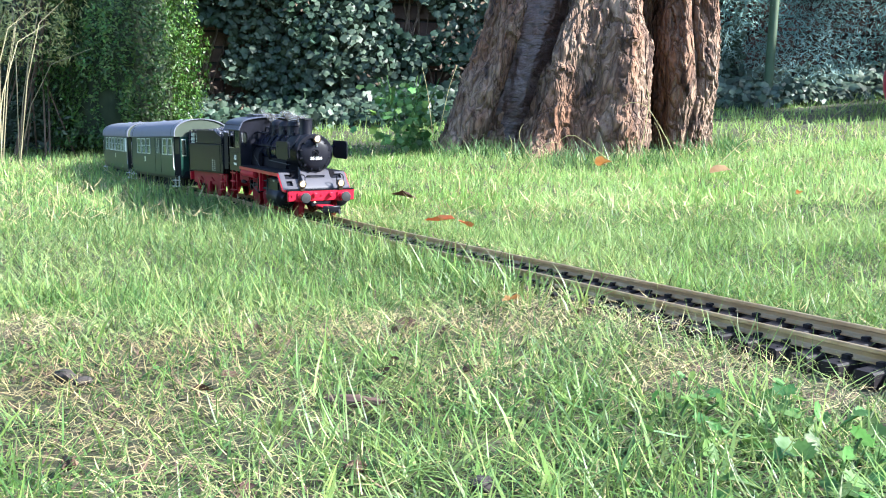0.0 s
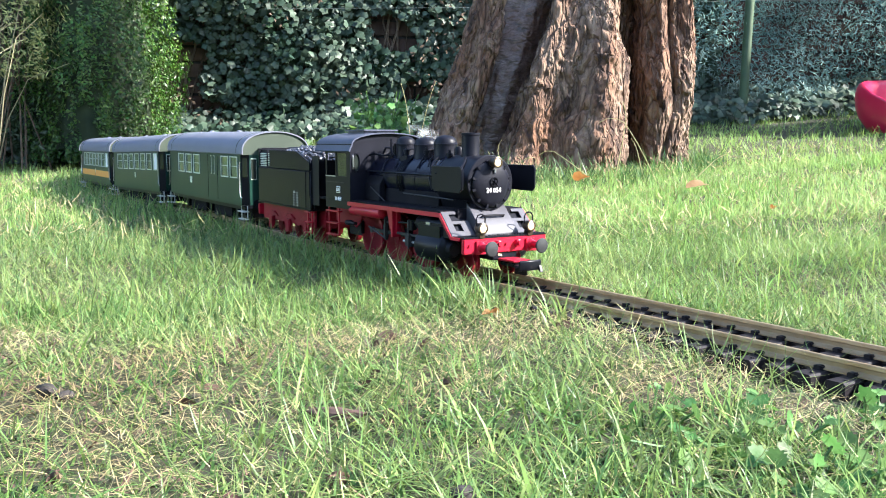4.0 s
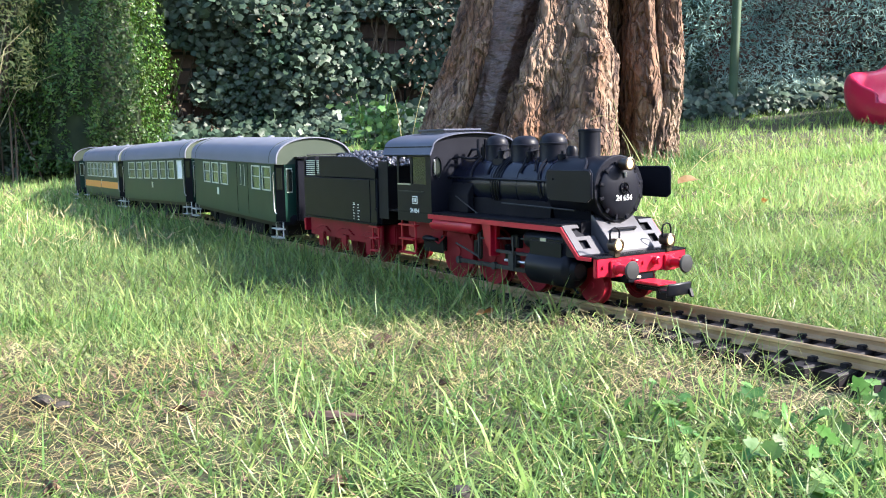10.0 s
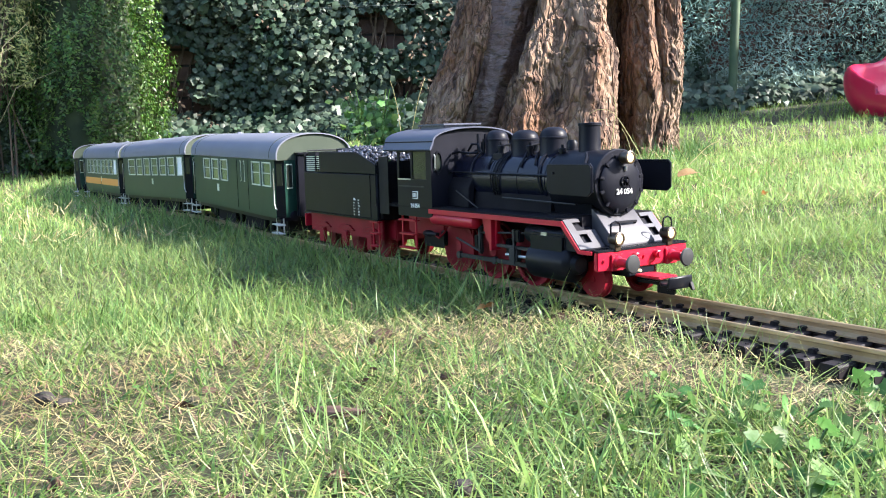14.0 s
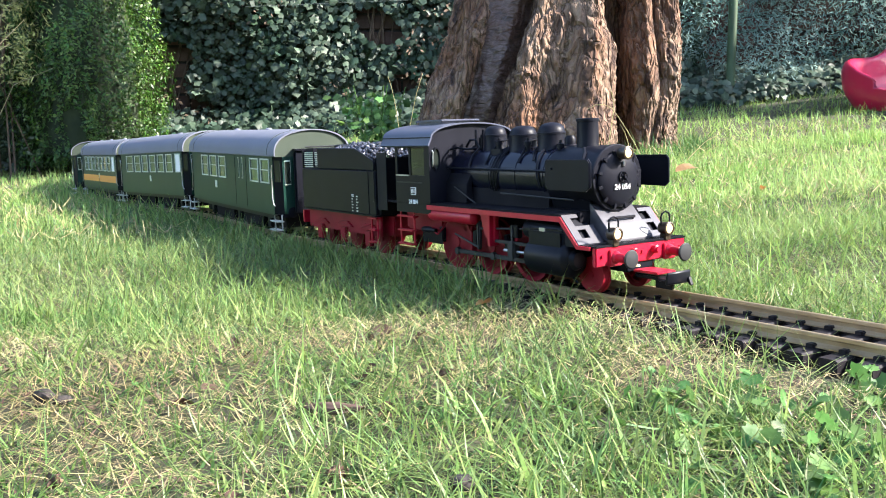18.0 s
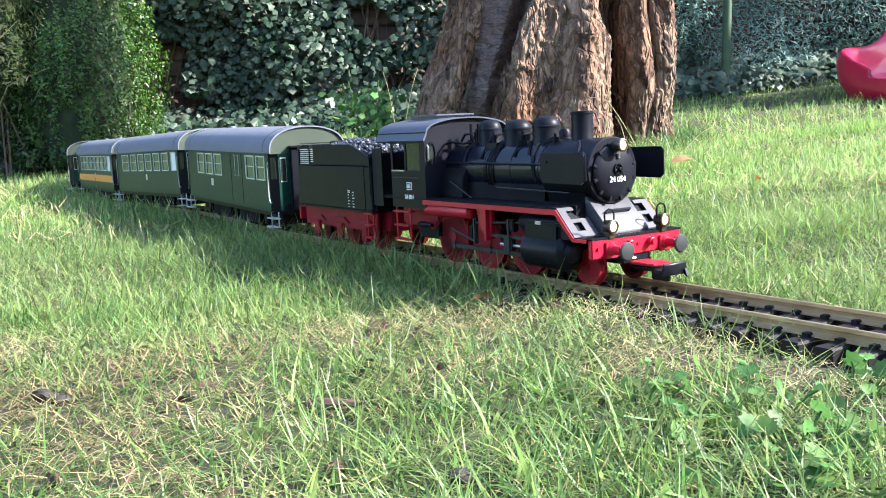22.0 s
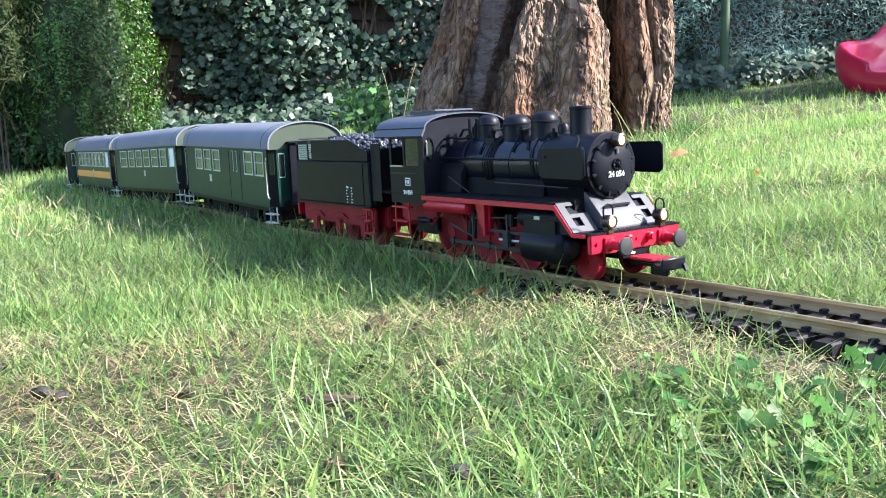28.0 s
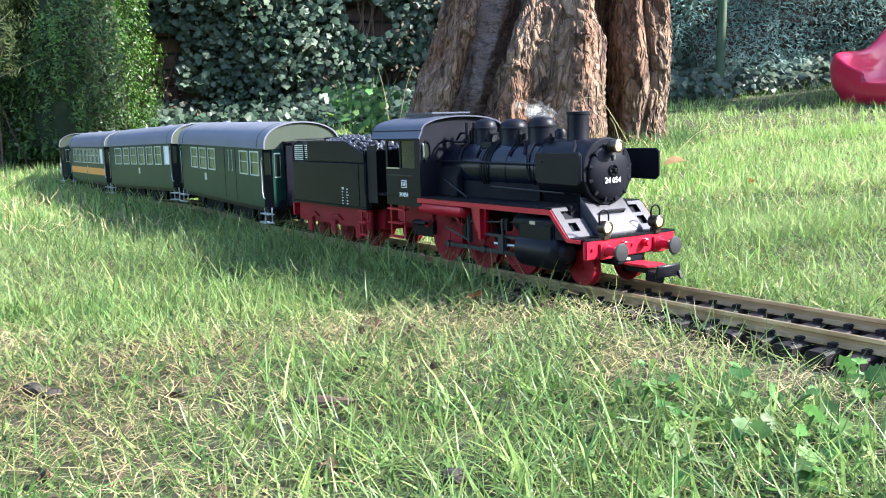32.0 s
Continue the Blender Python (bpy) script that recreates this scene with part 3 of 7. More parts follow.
def build_loco():
    eng = tagged(new("steam_locomotive"), "black model steam locomotive, red frame, lit lamps, on brass rails", "model locomotive")
    X = LOCO_MID

    def P(name, bm, mat, label="", parent=None, smooth=True):
        bmesh.ops.translate(bm, verts=bm.verts, vec=(X, 0, 0))
        return part(name, bm, mat, parent or eng, label, smooth)

    def Q(name, bm, mat, label="", parent=None, smooth=True):
        bmesh.ops.translate(bm, verts=bm.verts, vec=(0.0055, 0, 0))
        return P(name, bm, mat, label, parent, smooth)

    # frame and beam
    frame_bm = box(-0.300, -0.020, -0.0135, 0.0135, 0.016, 0.034, 0.001)
    for x in (-0.061, -0.143, -0.188, -0.241):
        box(x - 0.003, x + 0.003, -0.030, 0.030, 0.022, 0.036, 0.0008, frame_bm)
    # red frame coloured black: shade behind the wheel spokes put into the paint
    P("main_frame", frame_bm, M["soot"])
    beam = box(-0.0225, -0.0182, -0.0453, 0.0453, 0.0230, 0.0370, 0.0008)
    for y in (-0.0273, 0.0273):
        box(-0.0184, -0.0165, y - 0.006, y + 0.006, 0.0225, 0.0345, 0.0006, beam)
    for y in (-0.012, 0.012, -0.0395, 0.0395, 0.0):
        lathe([(0.0014, -0.0184), (0.0012, -0.0168)], "x", (0, y, 0.0305), 8, beam)
    P("buffer_beam", beam, M["red"], "bright red buffer beam")
    buffers_at = X - 0.0189
    buffers(eng, buffers_at, 1, 0.0288)
    for y in (-0.006, 0.0075):
        P("beam_socket", lathe([(0.0030, -0.0184), (0.0030, -0.0145), (0.0022, -0.0140), (0.0022, -0.0125), (0, -0.0125)], "x", (0, y * 1.6, 0.0312), 12), M["red"])
    cp = box(-0.022, 0.004, -0.0045, 0.0045, 0.0115, 0.0150, 0.001)
    prism([(0.002, -0.005), (0.009, -0.0115), (0.0150, -0.0120), (0.0165, -0.0095), (0.0165, 0.0095), (0.0150, 0.0120), (0.009, 0.0115), (0.002, 0.005)], 0.0125, 0.0148, "z", 0.0006, cp)
    prism([(0.0150, 0.0100), (0.0172, 0.0110), (0.0180, 0.0185), (0.0165, 0.0200), (0.0150, 0.0150)], -0.0115, 0.0115, "y", 0.0005, cp)
    prism([(0.0150, 0.0125), (0.0195, 0.0085), (0.0205, 0.0090), (0.0180, 0.0150)], 0.0085, 0.0118, "y", 0.0004, cp)
    box(-0.004, 0.012, -0.0015, 0.0015, 0.0055, 0.0125, 0.0006, cp)
    P("coupling", cp, M["black"], "black hook coupling")
    P("coupling_plate", box(-0.018, 0.006, -0.0095, 0.0095, 0.0165, 0.0183, 0.0006), M["red"])
    P("signal_light", lathe([(0.0010, -0.012), (0.0010, -0.0085), (0, -0.008)], "x", (0, -0.0125, 0.0222), 10), M["lamp"])

    # footplate: level part, sloping apron, front tread
    foot = box(-0.299, -0.0545, -0.0465, 0.0465, 0.0565, 0.0588, 0.0005)
    P("running_board", foot, M["board"])
    for side in (-1, 1):
        strip = prism([(-0.237, 0.0532), (-0.0555, 0.0532), (-0.0368, 0.0347), (-0.0225, 0.0347), (-0.0225, 0.0373), (-0.0355, 0.0373), (-0.0545, 0.0572), (-0.237, 0.0572)], side * 0.0466 - 0.0006, side * 0.0466 + 0.0006, "y")
        P("valance", strip, M["red"], "red edge strip of the running board")
        wing = bmesh.new()
        y0, y1 = sorted((side * 0.0460, side * 0.0215))
        # sloping plate with two square step holes
        def on_slope(u, h):
            return (-0.0545 + u * 0.0195, 0.0582 - u * 0.0205 + h)
        rows_u = [0, 0.12, 0.40, 0.52, 0.80, 1.0]
        cols = [0.0, 0.28, 0.60, 1.0]
        for i in range(5):
            for j in range(3):
                if i in (1, 3) and j == 1:
                    continue
                ya, yb = side * (0.0460 - 0.0245 * cols[j]), side * (0.0460 - 0.0245 * cols[j + 1])
                if i == 0 and j == 2 or i == 1 and j == 2:
                    continue
                (xa, za), (xb, zb) = on_slope(rows_u[i], 0), on_slope(rows_u[i + 1], 0)
                c = [(xa, ya, za), (xb, ya, zb), (xb, yb, zb), (xa, yb, za)]
                top = [wing.verts.new(v) for v in c]
                low = [wing.verts.new((v[0] - 0.0006, v[1], v[2] - 0.0006)) for v in c]
                wing.faces.new(top)
                wing.faces.new(low[::-1])
                for k in range(4):
                    wing.faces.new((top[k], low[k], low[(k + 1) % 4], top[(k + 1) % 4]))
        bmesh.ops.remove_doubles(wing, verts=wing.verts, dist=0.00005)
        bmesh.ops.recalc_face_normals(wing, faces=wing.faces)
        # black fill put behind the step holes for the shade in them
        P("apron_hole_shade", prism([(-0.0560, 0.0555), (-0.0375, 0.0362), (-0.0375, 0.0355), (-0.0560, 0.0355)], min(side * 0.0450, side * 0.0225), max(side * 0.0450, side * 0.0225), "y"), M["soot"])
        P("apron_side_plate", wing, M["apron"], "black sloping plate with square step holes, sheen in its colour", smooth=False)
    mid = prism([(-0.0520, 0.0650), (-0.0490, 0.0635), (-0.0265, 0.0405), (-0.0262, 0.0380), (-0.040, 0.0380), (-0.0520, 0.0500)], -0.0200, 0.0200, "y", 0.0004)
    P("apron", mid, M["apron"], "black sloping front apron, sheen in its colour")
    P("apron_handrail", bent([(-0.0385, -0.013, 0.0530), (-0.0365, -0.013, 0.0545), (-0.0365, 0.011, 0.0545), (-0.0385, 0.011, 0.0530)], 0.0010), M["black"])
    tread = box(-0.0370, -0.0180, -0.0453, 0.0453, 0.0367, 0.0379)
    for k in range(9):
        box(-0.0270 + k * 0.001, -0.0267 + k * 0.001, -0.044, 0.044, 0.0379, 0.0383, bm=tread)
    P("front_tread", tread, M["black"])

    # boiler and smokebox
    cz = 0.0835
    P("boiler", lathe([(0.0232, -0.238), (0.0232, -0.098)], "x", (0, 0, cz), 48), M["gloss"], "glossy black boiler barrel")
    for x in (-0.103, -0.139, -0.175, -0.213, -0.232):
        P("boiler_band", lathe([(0.0236, x - 0.0009), (0.0236, x + 0.0009)], "x", (0, 0, cz), 48), M["gloss"])
    P("smokebox", lathe([(0.0245, -0.098), (0.0245, -0.047), (0.0252, -0.0465), (0.0252, -0.0435), (0.0244, -0.0428), (0, -0.0428)], "x", (0, 0, cz), 48), M["soot"], "matt black smokebox")
    door = P("smokebox_door", lathe([(0.0205, -0.0430), (0.0208, -0.0415), (0.0200, -0.0405), (0.0150, -0.0388), (0.0080, -0.0376), (0, -0.0372)], "x", (0, 0, cz - 0.001), 40), M["soot"])
    for k in range(12):
        a = 2 * math.pi * (k + 0.5) / 12
        bm = box(-0.0418, -0.0395, -0.0012, 0.0012, 0.0182, 0.0224, 0.0004)
        bmesh.ops.transform(bm, matrix=Matrix.Translation((0, 0, cz - 0.001)) @ Matrix.Rotation(a, 4, "X"), verts=bm.verts)
        P("door_clamp", bm, M["soot"], parent=door)
    hw = lathe([(0.0042, -0.0375), (0.0042, -0.0362), (0.0035, -0.0362), (0.0035, -0.0375), (0.0042, -0.0375)], "x", (0, 0, cz + 0.0012), 20)
    lathe([(0.0012, -0.038), (0.0011, -0.0342), (0, -0.0340)], "x", (0, 0, cz + 0.0012), 10, hw)
    for a in (0.3, 1.35, 2.4):
        rod((-0.0368, 0.0040 * math.cos(a), cz + 0.0012 + 0.0040 * math.sin(a)), (-0.0368, -0.0040 * math.cos(a), cz + 0.0012 - 0.0040 * math.sin(a)), 0.0004, 6, hw)
    rod((-0.0352, 0, cz + 0.0012), (-0.0352, 0.0045, cz - 0.0045), 0.0005, 6, hw)
    P("door_handwheel", hw, M["black"], parent=door)
    P("door_rail", rod((-0.0372, 0.001, cz + 0.009), (-0.0372, 0.001, cz + 0.0125), 0.0011, 8), M["steel"], parent=door)
    P("door_handrail", rod((-0.0382, 0.0035, cz + 0.0012), (-0.0400, 0.0185, cz + 0.0012), 0.0005, 6), M["black"], parent=door)
    plate = P("number_plate", box(-0.0392, -0.0378, -0.0090, 0.0090, cz - 0.0090, cz - 0.0040, 0.0003), M["soot"], "black number plate with white figures")
    lettering("number_figures", "24 054", 0.0058, Matrix.Translation((X - 0.0376, 0, cz - 0.0065)) @ pose(0, 0, 0, 90, 0, 90), M["white"], plate)
    P("smokebox_saddle", prism([(-0.020, cz - 0.016), (-0.017, 0.058), (0.017, 0.058), (0.020, cz - 0.016)], -0.096, -0.052, "x"), M["black"])
    P("smokebox_saddle", box(-0.097, -0.052, -0.030, 0.030, 0.0440, 0.0600, 0.0008), M["board"])
    P("boiler_skirt", prism([(-0.0215, 0.0590), (-0.0205, cz - 0.010), (0.0205, cz - 0.010), (0.0215, 0.0590)], -0.238, -0.097, "x"), M["board"])
    for side in (-1, 1):
        fb = prism([(side * 0.0215, 0.0590), (side * 0.0290, 0.0590), (side * 0.0285, 0.0760), (side * 0.0225, 0.0860)], -0.238, -0.200, "x", 0.0006)
        P("firebox_side", fb, M["board"])
    for k in range(14):
        for y in (-0.0246, 0.0246):
            P("smokebox_rivet", lathe([(0.0005, 0), (0.0004, 0.0004), (0, 0.0005)], "y" if y > 0 else "y", (-0.0955 + (k % 7) * 0.0078, y - (0.0004 if y < 0 else 0.0), cz - 0.004 + (k // 7) * 0.006), 6), M["soot"])
    # chimney, domes, safety valve
    def saddle(r, x, top, lid):
        b = cz + 0.0232 - 0.006
        return lathe([(r * 1.10, b), (r * 1.04, b + 0.0045), (r, b + 0.006), (r, top - lid), (r * 1.035, top - lid + 0.0002), (r * 1.035, top - lid + 0.0014), (r * 0.99, top - lid + 0.0018), (r * 0.96, top - lid * 0.62), (r * 0.86, top - lid * 0.36), (r * 0.68, top - lid * 0.17), (r * 0.40, top - lid * 0.04), (0, top)], "z", (x, 0, 0), 32)
    ch = lathe([(0.0102, 0.1015), (0.0090, 0.1060), (0.0084, 0.1080), (0.0084, 0.1262), (0.0090, 0.1266), (0.0090, 0.1284), (0.0082, 0.1288), (0.0072, 0.1270), (0.0068, 0.1180), (0, 0.1180)], "z", (-0.0805, 0, 0), 30)
    Q("chimney", ch, M["soot"], "matt black chimney")
    Q("sand_dome", saddle(0.0114, -0.1235, 0.1268, 0.0095), M["soot"])
    Q("feed_dome", saddle(0.0117, -0.1605, 0.1252, 0.0090), M["soot"])
    Q("steam_dome", saddle(0.0100, -0.2000, 0.1262, 0.0095), M["soot"])
    Q("small_bell", lathe([(0.0052, 0.103), (0.0050, 0.1085), (0.0046, 0.1090), (0.0046, 0.1135), (0.0030, 0.1158), (0, 0.1160)], "z", (-0.1030, 0.002, 0), 16), M["soot"])
    sv = rod((-0.2230, -0.004, 0.103), (-0.2230, -0.004, 0.1230), 0.0016)
    rod((-0.2230, 0.004, 0.103), (-0.2230, 0.004, 0.1230), 0.0016, 8, sv)
    box(-0.2265, -0.2195, -0.007, 0.007, 0.104, 0.109, 0.0008, sv)
    bent([(-0.229, -0.011, 0.108), (-0.223, -0.011, 0.114), (-0.217, -0.009, 0.114), (-0.214, -0.008, 0.107)], 0.0012, 6, sv)
    rod((-0.215, -0.006, 0.104), (-0.215, -0.006, 0.1160), 0.0011, 8, sv)
    Q("safety_valves", sv, M["black"])
    # pipes round the boiler
    def hoop(x, y_from, r, a0, a1, dx=0.0):
        return bent([(x + dx * (k / 9), -math.sin(a0 + (a1 - a0) * k / 9) * r, cz + math.cos(a0 + (a1 - a0) * k / 9) * r) for k in range(10)], 0.00085, 6)
    for dx in (0, 0.0035, 0.007):
        Q("feed_pipe", hoop(-0.172 + dx, 0, 0.0246, 0.15, 2.1, -0.004), M["black"])
    Q("sand_pipe", hoop(-0.134, 0, 0.0246, 0.2, 1.0, 0.012), M["black"])
    Q("sand_pipe", hoop(-0.121, 0, 0.0246, 0.2, 1.9, 0.010), M["black"])
    Q("boiler_pipe", hoop(-0.212, 0, 0.0246, 0.2, 1.3, 0.004), M["black"])
    P("side_pipe", bent([(-0.236, -0.0275, 0.0900), (-0.180, -0.0268, 0.0895), (-0.100, -0.0262, 0.0890), (-0.062, -0.0262, 0.0880)], 0.0009), M["black"])
    P("pump_rod", bent([(-0.217, -0.030, 0.0735), (-0.178, -0.034, 0.0600)], 0.0006), M["grey"])
    P("grab_rail", bent([(-0.150, -0.0290, 0.0700), (-0.060, -0.0285, 0.0680)], 0.0007), M["grey"])
    # fittings between the domes
    for x, y, h in ((-0.142, -0.010, 0.1120), (-0.1445, 0.006, 0.1150), (-0.180, -0.011, 0.1125), (-0.1805, 0.004, 0.1150), (-0.101, -0.010, 0.1095)):
        f = lathe([(0.0022, 0.100), (0.0022, h - 0.003), (0.0032, h - 0.003), (0.0032, h), (0.0012, h + 0.0006), (0.0012, h + 0.003), (0, h + 0.003)], "z", (x, y, 0), 12)
        Q("boiler_valve", f, M["soot"])
    Q("valve_block", box(-0.1855, -0.1700, -0.0165, -0.0085, 0.1000, 0.1060, 0.0008), M["soot"])
    Q("cross_pipe", bent([(-0.1445, 0.006, 0.1140), (-0.1445, -0.006, 0.1125), (-0.1420, -0.014, 0.1050), (-0.1400, -0.0215, 0.0950)], 0.0009), M["black"])
    Q("cross_pipe", bent([(-0.1805, 0.004, 0.1140), (-0.1830, -0.008, 0.1120), (-0.1850, -0.016, 0.1030), (-0.1850, -0.0225, 0.0930)], 0.0009), M["black"])
    P("blow_pipe", bent([(-0.066, -0.012, 0.1060), (-0.060, -0.0165, 0.1030), (-0.057, -0.0215, 0.0970), (-0.060, -0.0245, 0.0900)], 0.0013), M["black"])
    Q("cab_pipe", bent([(-0.236, -0.024, 0.1060), (-0.228, -0.0215, 0.1075), (-0.218, -0.0165, 0.1060), (-0.212, -0.0120, 0.1070)], 0.0011), M["black"])
    Q("whistle", rod((-0.2105, -0.007, 0.105), (-0.2105, -0.007, 0.1185), 0.0012), M["black"])
    # smoke deflectors
    for side in (-1, 1):
        y = side * 0.0405
        o = [(-0.0775, 0.0785), (-0.0735, 0.0760), (-0.0330, 0.0755), (-0.0292, 0.0785), (-0.0292, 0.0965), (-0.0312, 0.0988), (-0.0765, 0.0985), (-0.0780, 0.0968)]
        d = P("smoke_deflector", prism(o, y - 0.0007, y + 0.0007, "y", 0.0003), M["black"], "black upright smoke deflector plate")
        P("deflector_edge", bent([(px_, y - side * 0.0008, pz_) for px_, pz_ in o[3:] + o[:1]], 0.0008), M["black"], parent=d)
        for x in (-0.070,):
            P("deflector_bracket", rod((x, side * 0.0425, 0.092), (x, side * 0.0235, 0.090), 0.0009), M["soot"], parent=d)
    # lamps
    def lamp(name, x, y, z, r, bracket):
        body = P(name, lathe([(0, x - 0.0100), (r * 0.55, x - 0.0096), (r * 0.95, x - 0.0080), (r * 1.06, x - 0.0060), (r * 1.06, x - 0.0012), (r * 1.14, x - 0.0010), (r * 1.14, x + 0.0004), (r * 0.90, x + 0.0008), (r * 0.86, x - 0.001), (0, x - 0.001)], "x", (0, y, z), 22), M["copper"], "small lit headlamp")
        P("lens", lathe([(r * 0.84, x - 0.0012), (r * 0.80, x), (r * 0.4, x + 0.0010), (0, x + 0.0013)], "x", (0, y, z), 20), M["lamp"], parent=body)
        if bracket:
            P("lamp_foot", box(x - 0.007, x - 0.001, y - 0.0028, y + 0.0028, z - r - 0.0045, z - r + 0.0006, 0.0004), M["copper"], parent=body)
            P("lamp_handle", bent([(x - 0.004, y - r, z + 0.002), (x - 0.004, y - r * 1.05, z + 0.0085), (x - 0.004, y - r * 0.75, z + 0.0112), (x - 0.004, y, z + 0.0124), (x - 0.004, y + r * 0.75, z + 0.0112), (x - 0.004, y + r * 1.05, z + 0.0085), (x - 0.004, y + r, z + 0.002)], 0.0007), M["black"], parent=body)
    lamp("headlamp", -0.0160, -0.0263, 0.0453, 0.0044, True)
    lamp("headlamp", -0.0160, 0.0263, 0.0453, 0.0044, True)
    lamp("top_lamp", -0.0315, 0.0, 0.1022, 0.0044, False)
    P("top_lamp_bracket", box(-0.0440, -0.0380, -0.003, 0.003, 0.0975, 0.1020, 0.0006), M["soot"])
    # cylinders, valve gear
    for side in (-1, 1):
        y = side * 0.0375
        cyl = P("cylinder", lathe([(0.0120, -0.094), (0.0138, -0.0925), (0.0138, -0.0510), (0.0128, -0.0495), (0.0080, -0.0475), (0.0060, -0.0440), (0, -0.0440)], "x", (0, y, 0.0250), 28), M["black"], "black cylinder")
        P("valve_chest", lathe([(0.0065, -0.104), (0.0072, -0.102), (0.0072, -0.054), (0.0060, -0.052), (0.0025, -0.050), (0.0025, -0.046), (0, -0.046)], "x", (0, y - side * 0.001, 0.0445), 20), M["black"], parent=cyl)
        P("cylinder_plate", box(-0.080, -0.073, y + side * 0.0075, y + side * 0.0086, 0.0420, 0.0475, 0.0002), M["steel"], "small silver maker plate", parent=cyl)
        P("cylinder_block", box(-0.0925, -0.0520, y - 0.0100, y + 0.0100, 0.016, 0.047, 0.002), M["black"], parent=cyl)
        P("slide_bar", box(-0.150, -0.100, y - 0.0016, y + 0.0016, 0.0300, 0.0325, 0.0004), M["grey"])
        P("piston_rod", rod((-0.135, y, 0.0245), (-0.100, y, 0.0245), 0.0013), M["steel"])
        P("gear_bracket", prism([(-0.166, 0.0535), (-0.144, 0.0535), (-0.146, 0.030), (-0.152, 0.028), (-0.160, 0.036)], y - 0.002, y + 0.002, "y", 0.0004), M["red"], "red bracket of the valve gear")
        P("rocking_link", box(-0.172, -0.168, y - 0.002, y + 0.002, 0.022, 0.046, 0.001), M["grey"])
        P("valve_rod", rod((-0.170, y, 0.0400), (-0.104, y, 0.0440), 0.0009), M["grey"])
        P("oil_pump", box(-0.124, -0.114, y - 0.003, y + 0.003, 0.036, 0.046, 0.0008), M["black"])
        P("crosshead", box(-0.128, -0.118, y - 0.003, y + 0.003, 0.0200, 0.0315, 0.0008), M["grey"], "grey steel crosshead")
        P("guide_bracket", prism([(-0.152, 0.0540), (-0.147, 0.0540), (-0.147, 0.0270), (-0.150, 0.0270)], y - 0.006, y + 0.004, "y", 0.0004), M["red"])
        P("combination_lever", box(-0.121, -0.119, y + side * 0.0035 - 0.0006, y + side * 0.0035 + 0.0006, 0.0180, 0.0460, 0.0003), M["grey"])
        P("eccentric_rod", rod((-0.168, y + side * 0.002, 0.0240), (-0.205, y + side * 0.001, 0.0330), 0.0009), M["grey"])
        P("injector", lathe([(0.0022, -0.262), (0.0030, -0.258), (0.0030, -0.250), (0.0018, -0.246), (0.0018, -0.240), (0, -0.240)], "x", (0, side * 0.036, 0.0330), 12), M["soot"])
        P("injector_pipe", bent([(-0.246, side * 0.036, 0.0330), (-0.236, side * 0.037, 0.0300), (-0.228, side * 0.036, 0.0360), (-0.222, side * 0.030, 0.0540)], 0.0008), M["deepred"])
        P("brake_hanger", box(-0.1935, -0.1915, side * 0.0290 - 0.0012, side * 0.0290 + 0.0012, 0.010, 0.040, 0.0004), M["deepred"])
        P("drain_pipe", bent([(-0.060, y, 0.014), (-0.052, y, 0.012), (-0.046, y, 0.008)], 0.0009), M["black"])
        # air reservoir and steps
        P("air_reservoir", lathe([(0.0030, -0.2385), (0.0058, -0.2365), (0.0062, -0.234), (0.0062, -0.1735), (0.0058, -0.171), (0.0030, -0.169), (0, -0.1688)], "x", (0, side * 0.0405, 0.0490), 20), M["red"], "red air reservoir")
        st = box(-0.292, -0.262, side * 0.0435 - 0.003, side * 0.0435 + 0.003, 0.0440, 0.0456, 0.0003)
        box(-0.290, -0.264, side * 0.0445 - 0.003, side * 0.0445 + 0.003, 0.0310, 0.0325, 0.0003, st)
        box(-0.290, -0.264, side * 0.0445 - 0.003, side * 0.0445 + 0.003, 0.0180, 0.0195, 0.0003, st)
        for x in (-0.289, -0.265):
            box(x - 0.001, x + 0.001, side * 0.0435 - 0.0006, side * 0.0435 + 0.0006, 0.018, 0.050, bm=st)
        P("cab_steps", st, M["red"])
        # black here too, as painted shade behind the wheels
        P("frame_side", box(-0.262, -0.1, side * 0.0160 - 0.001, side * 0.0160 + 0.001, 0.034, 0.0535, 0.0003), M["soot"])
        P("sand_tube", bent([(-0.150, side * 0.036, 0.054), (-0.146, side * 0.030, 0.030), (-0.139, side * 0.026, 0.008)], 0.0009), M["deepred"])
    P("trailing_frame", box(-0.305, -0.240, -0.028, 0.028, 0.030, 0.056, 0.002), M["deepred"])
    # wheels and rods
    for x in (-0.1140, -0.1670, -0.2200):
        wheel_pair(eng, X + x, 0.0234, 12, M["deepred"], "driving_wheel")
    wheel_pair(eng, X - 0.0440, 0.0133, 9, M["deepred"], "leading_wheel")
    for side in (-1, 1):
        rodm = bmesh.new()
        box(-0.0545, 0.0545, -0.0011, 0.0011, -0.0018, 0.0018, 0.0004, rodm)
        for x in (-0.0530, 0.0, 0.0530):
            lathe([(0.0032, -0.0017), (0.0032, 0.0017)], "y", (x, 0, 0), 14, rodm)
        r = part("coupling_rod", rodm, M["grey"], eng, "grey steel coupling rod")
        TURNING.append((r, 0.0234, X - 0.1670, side * 0.0310, 0.0234, "rod" if side < 0 else "rod_mirror"))
    # cab
    for side in (-1, 1):
        wall = bmesh.new()
        ya, yb = sorted((side * 0.0465, side * 0.0453))
        box(-0.2965, -0.2370, ya, yb, 0.0490, 0.0835, bm=wall)
        box(-0.2965, -0.2930, ya, yb, 0.0835, 0.1130, bm=wall)
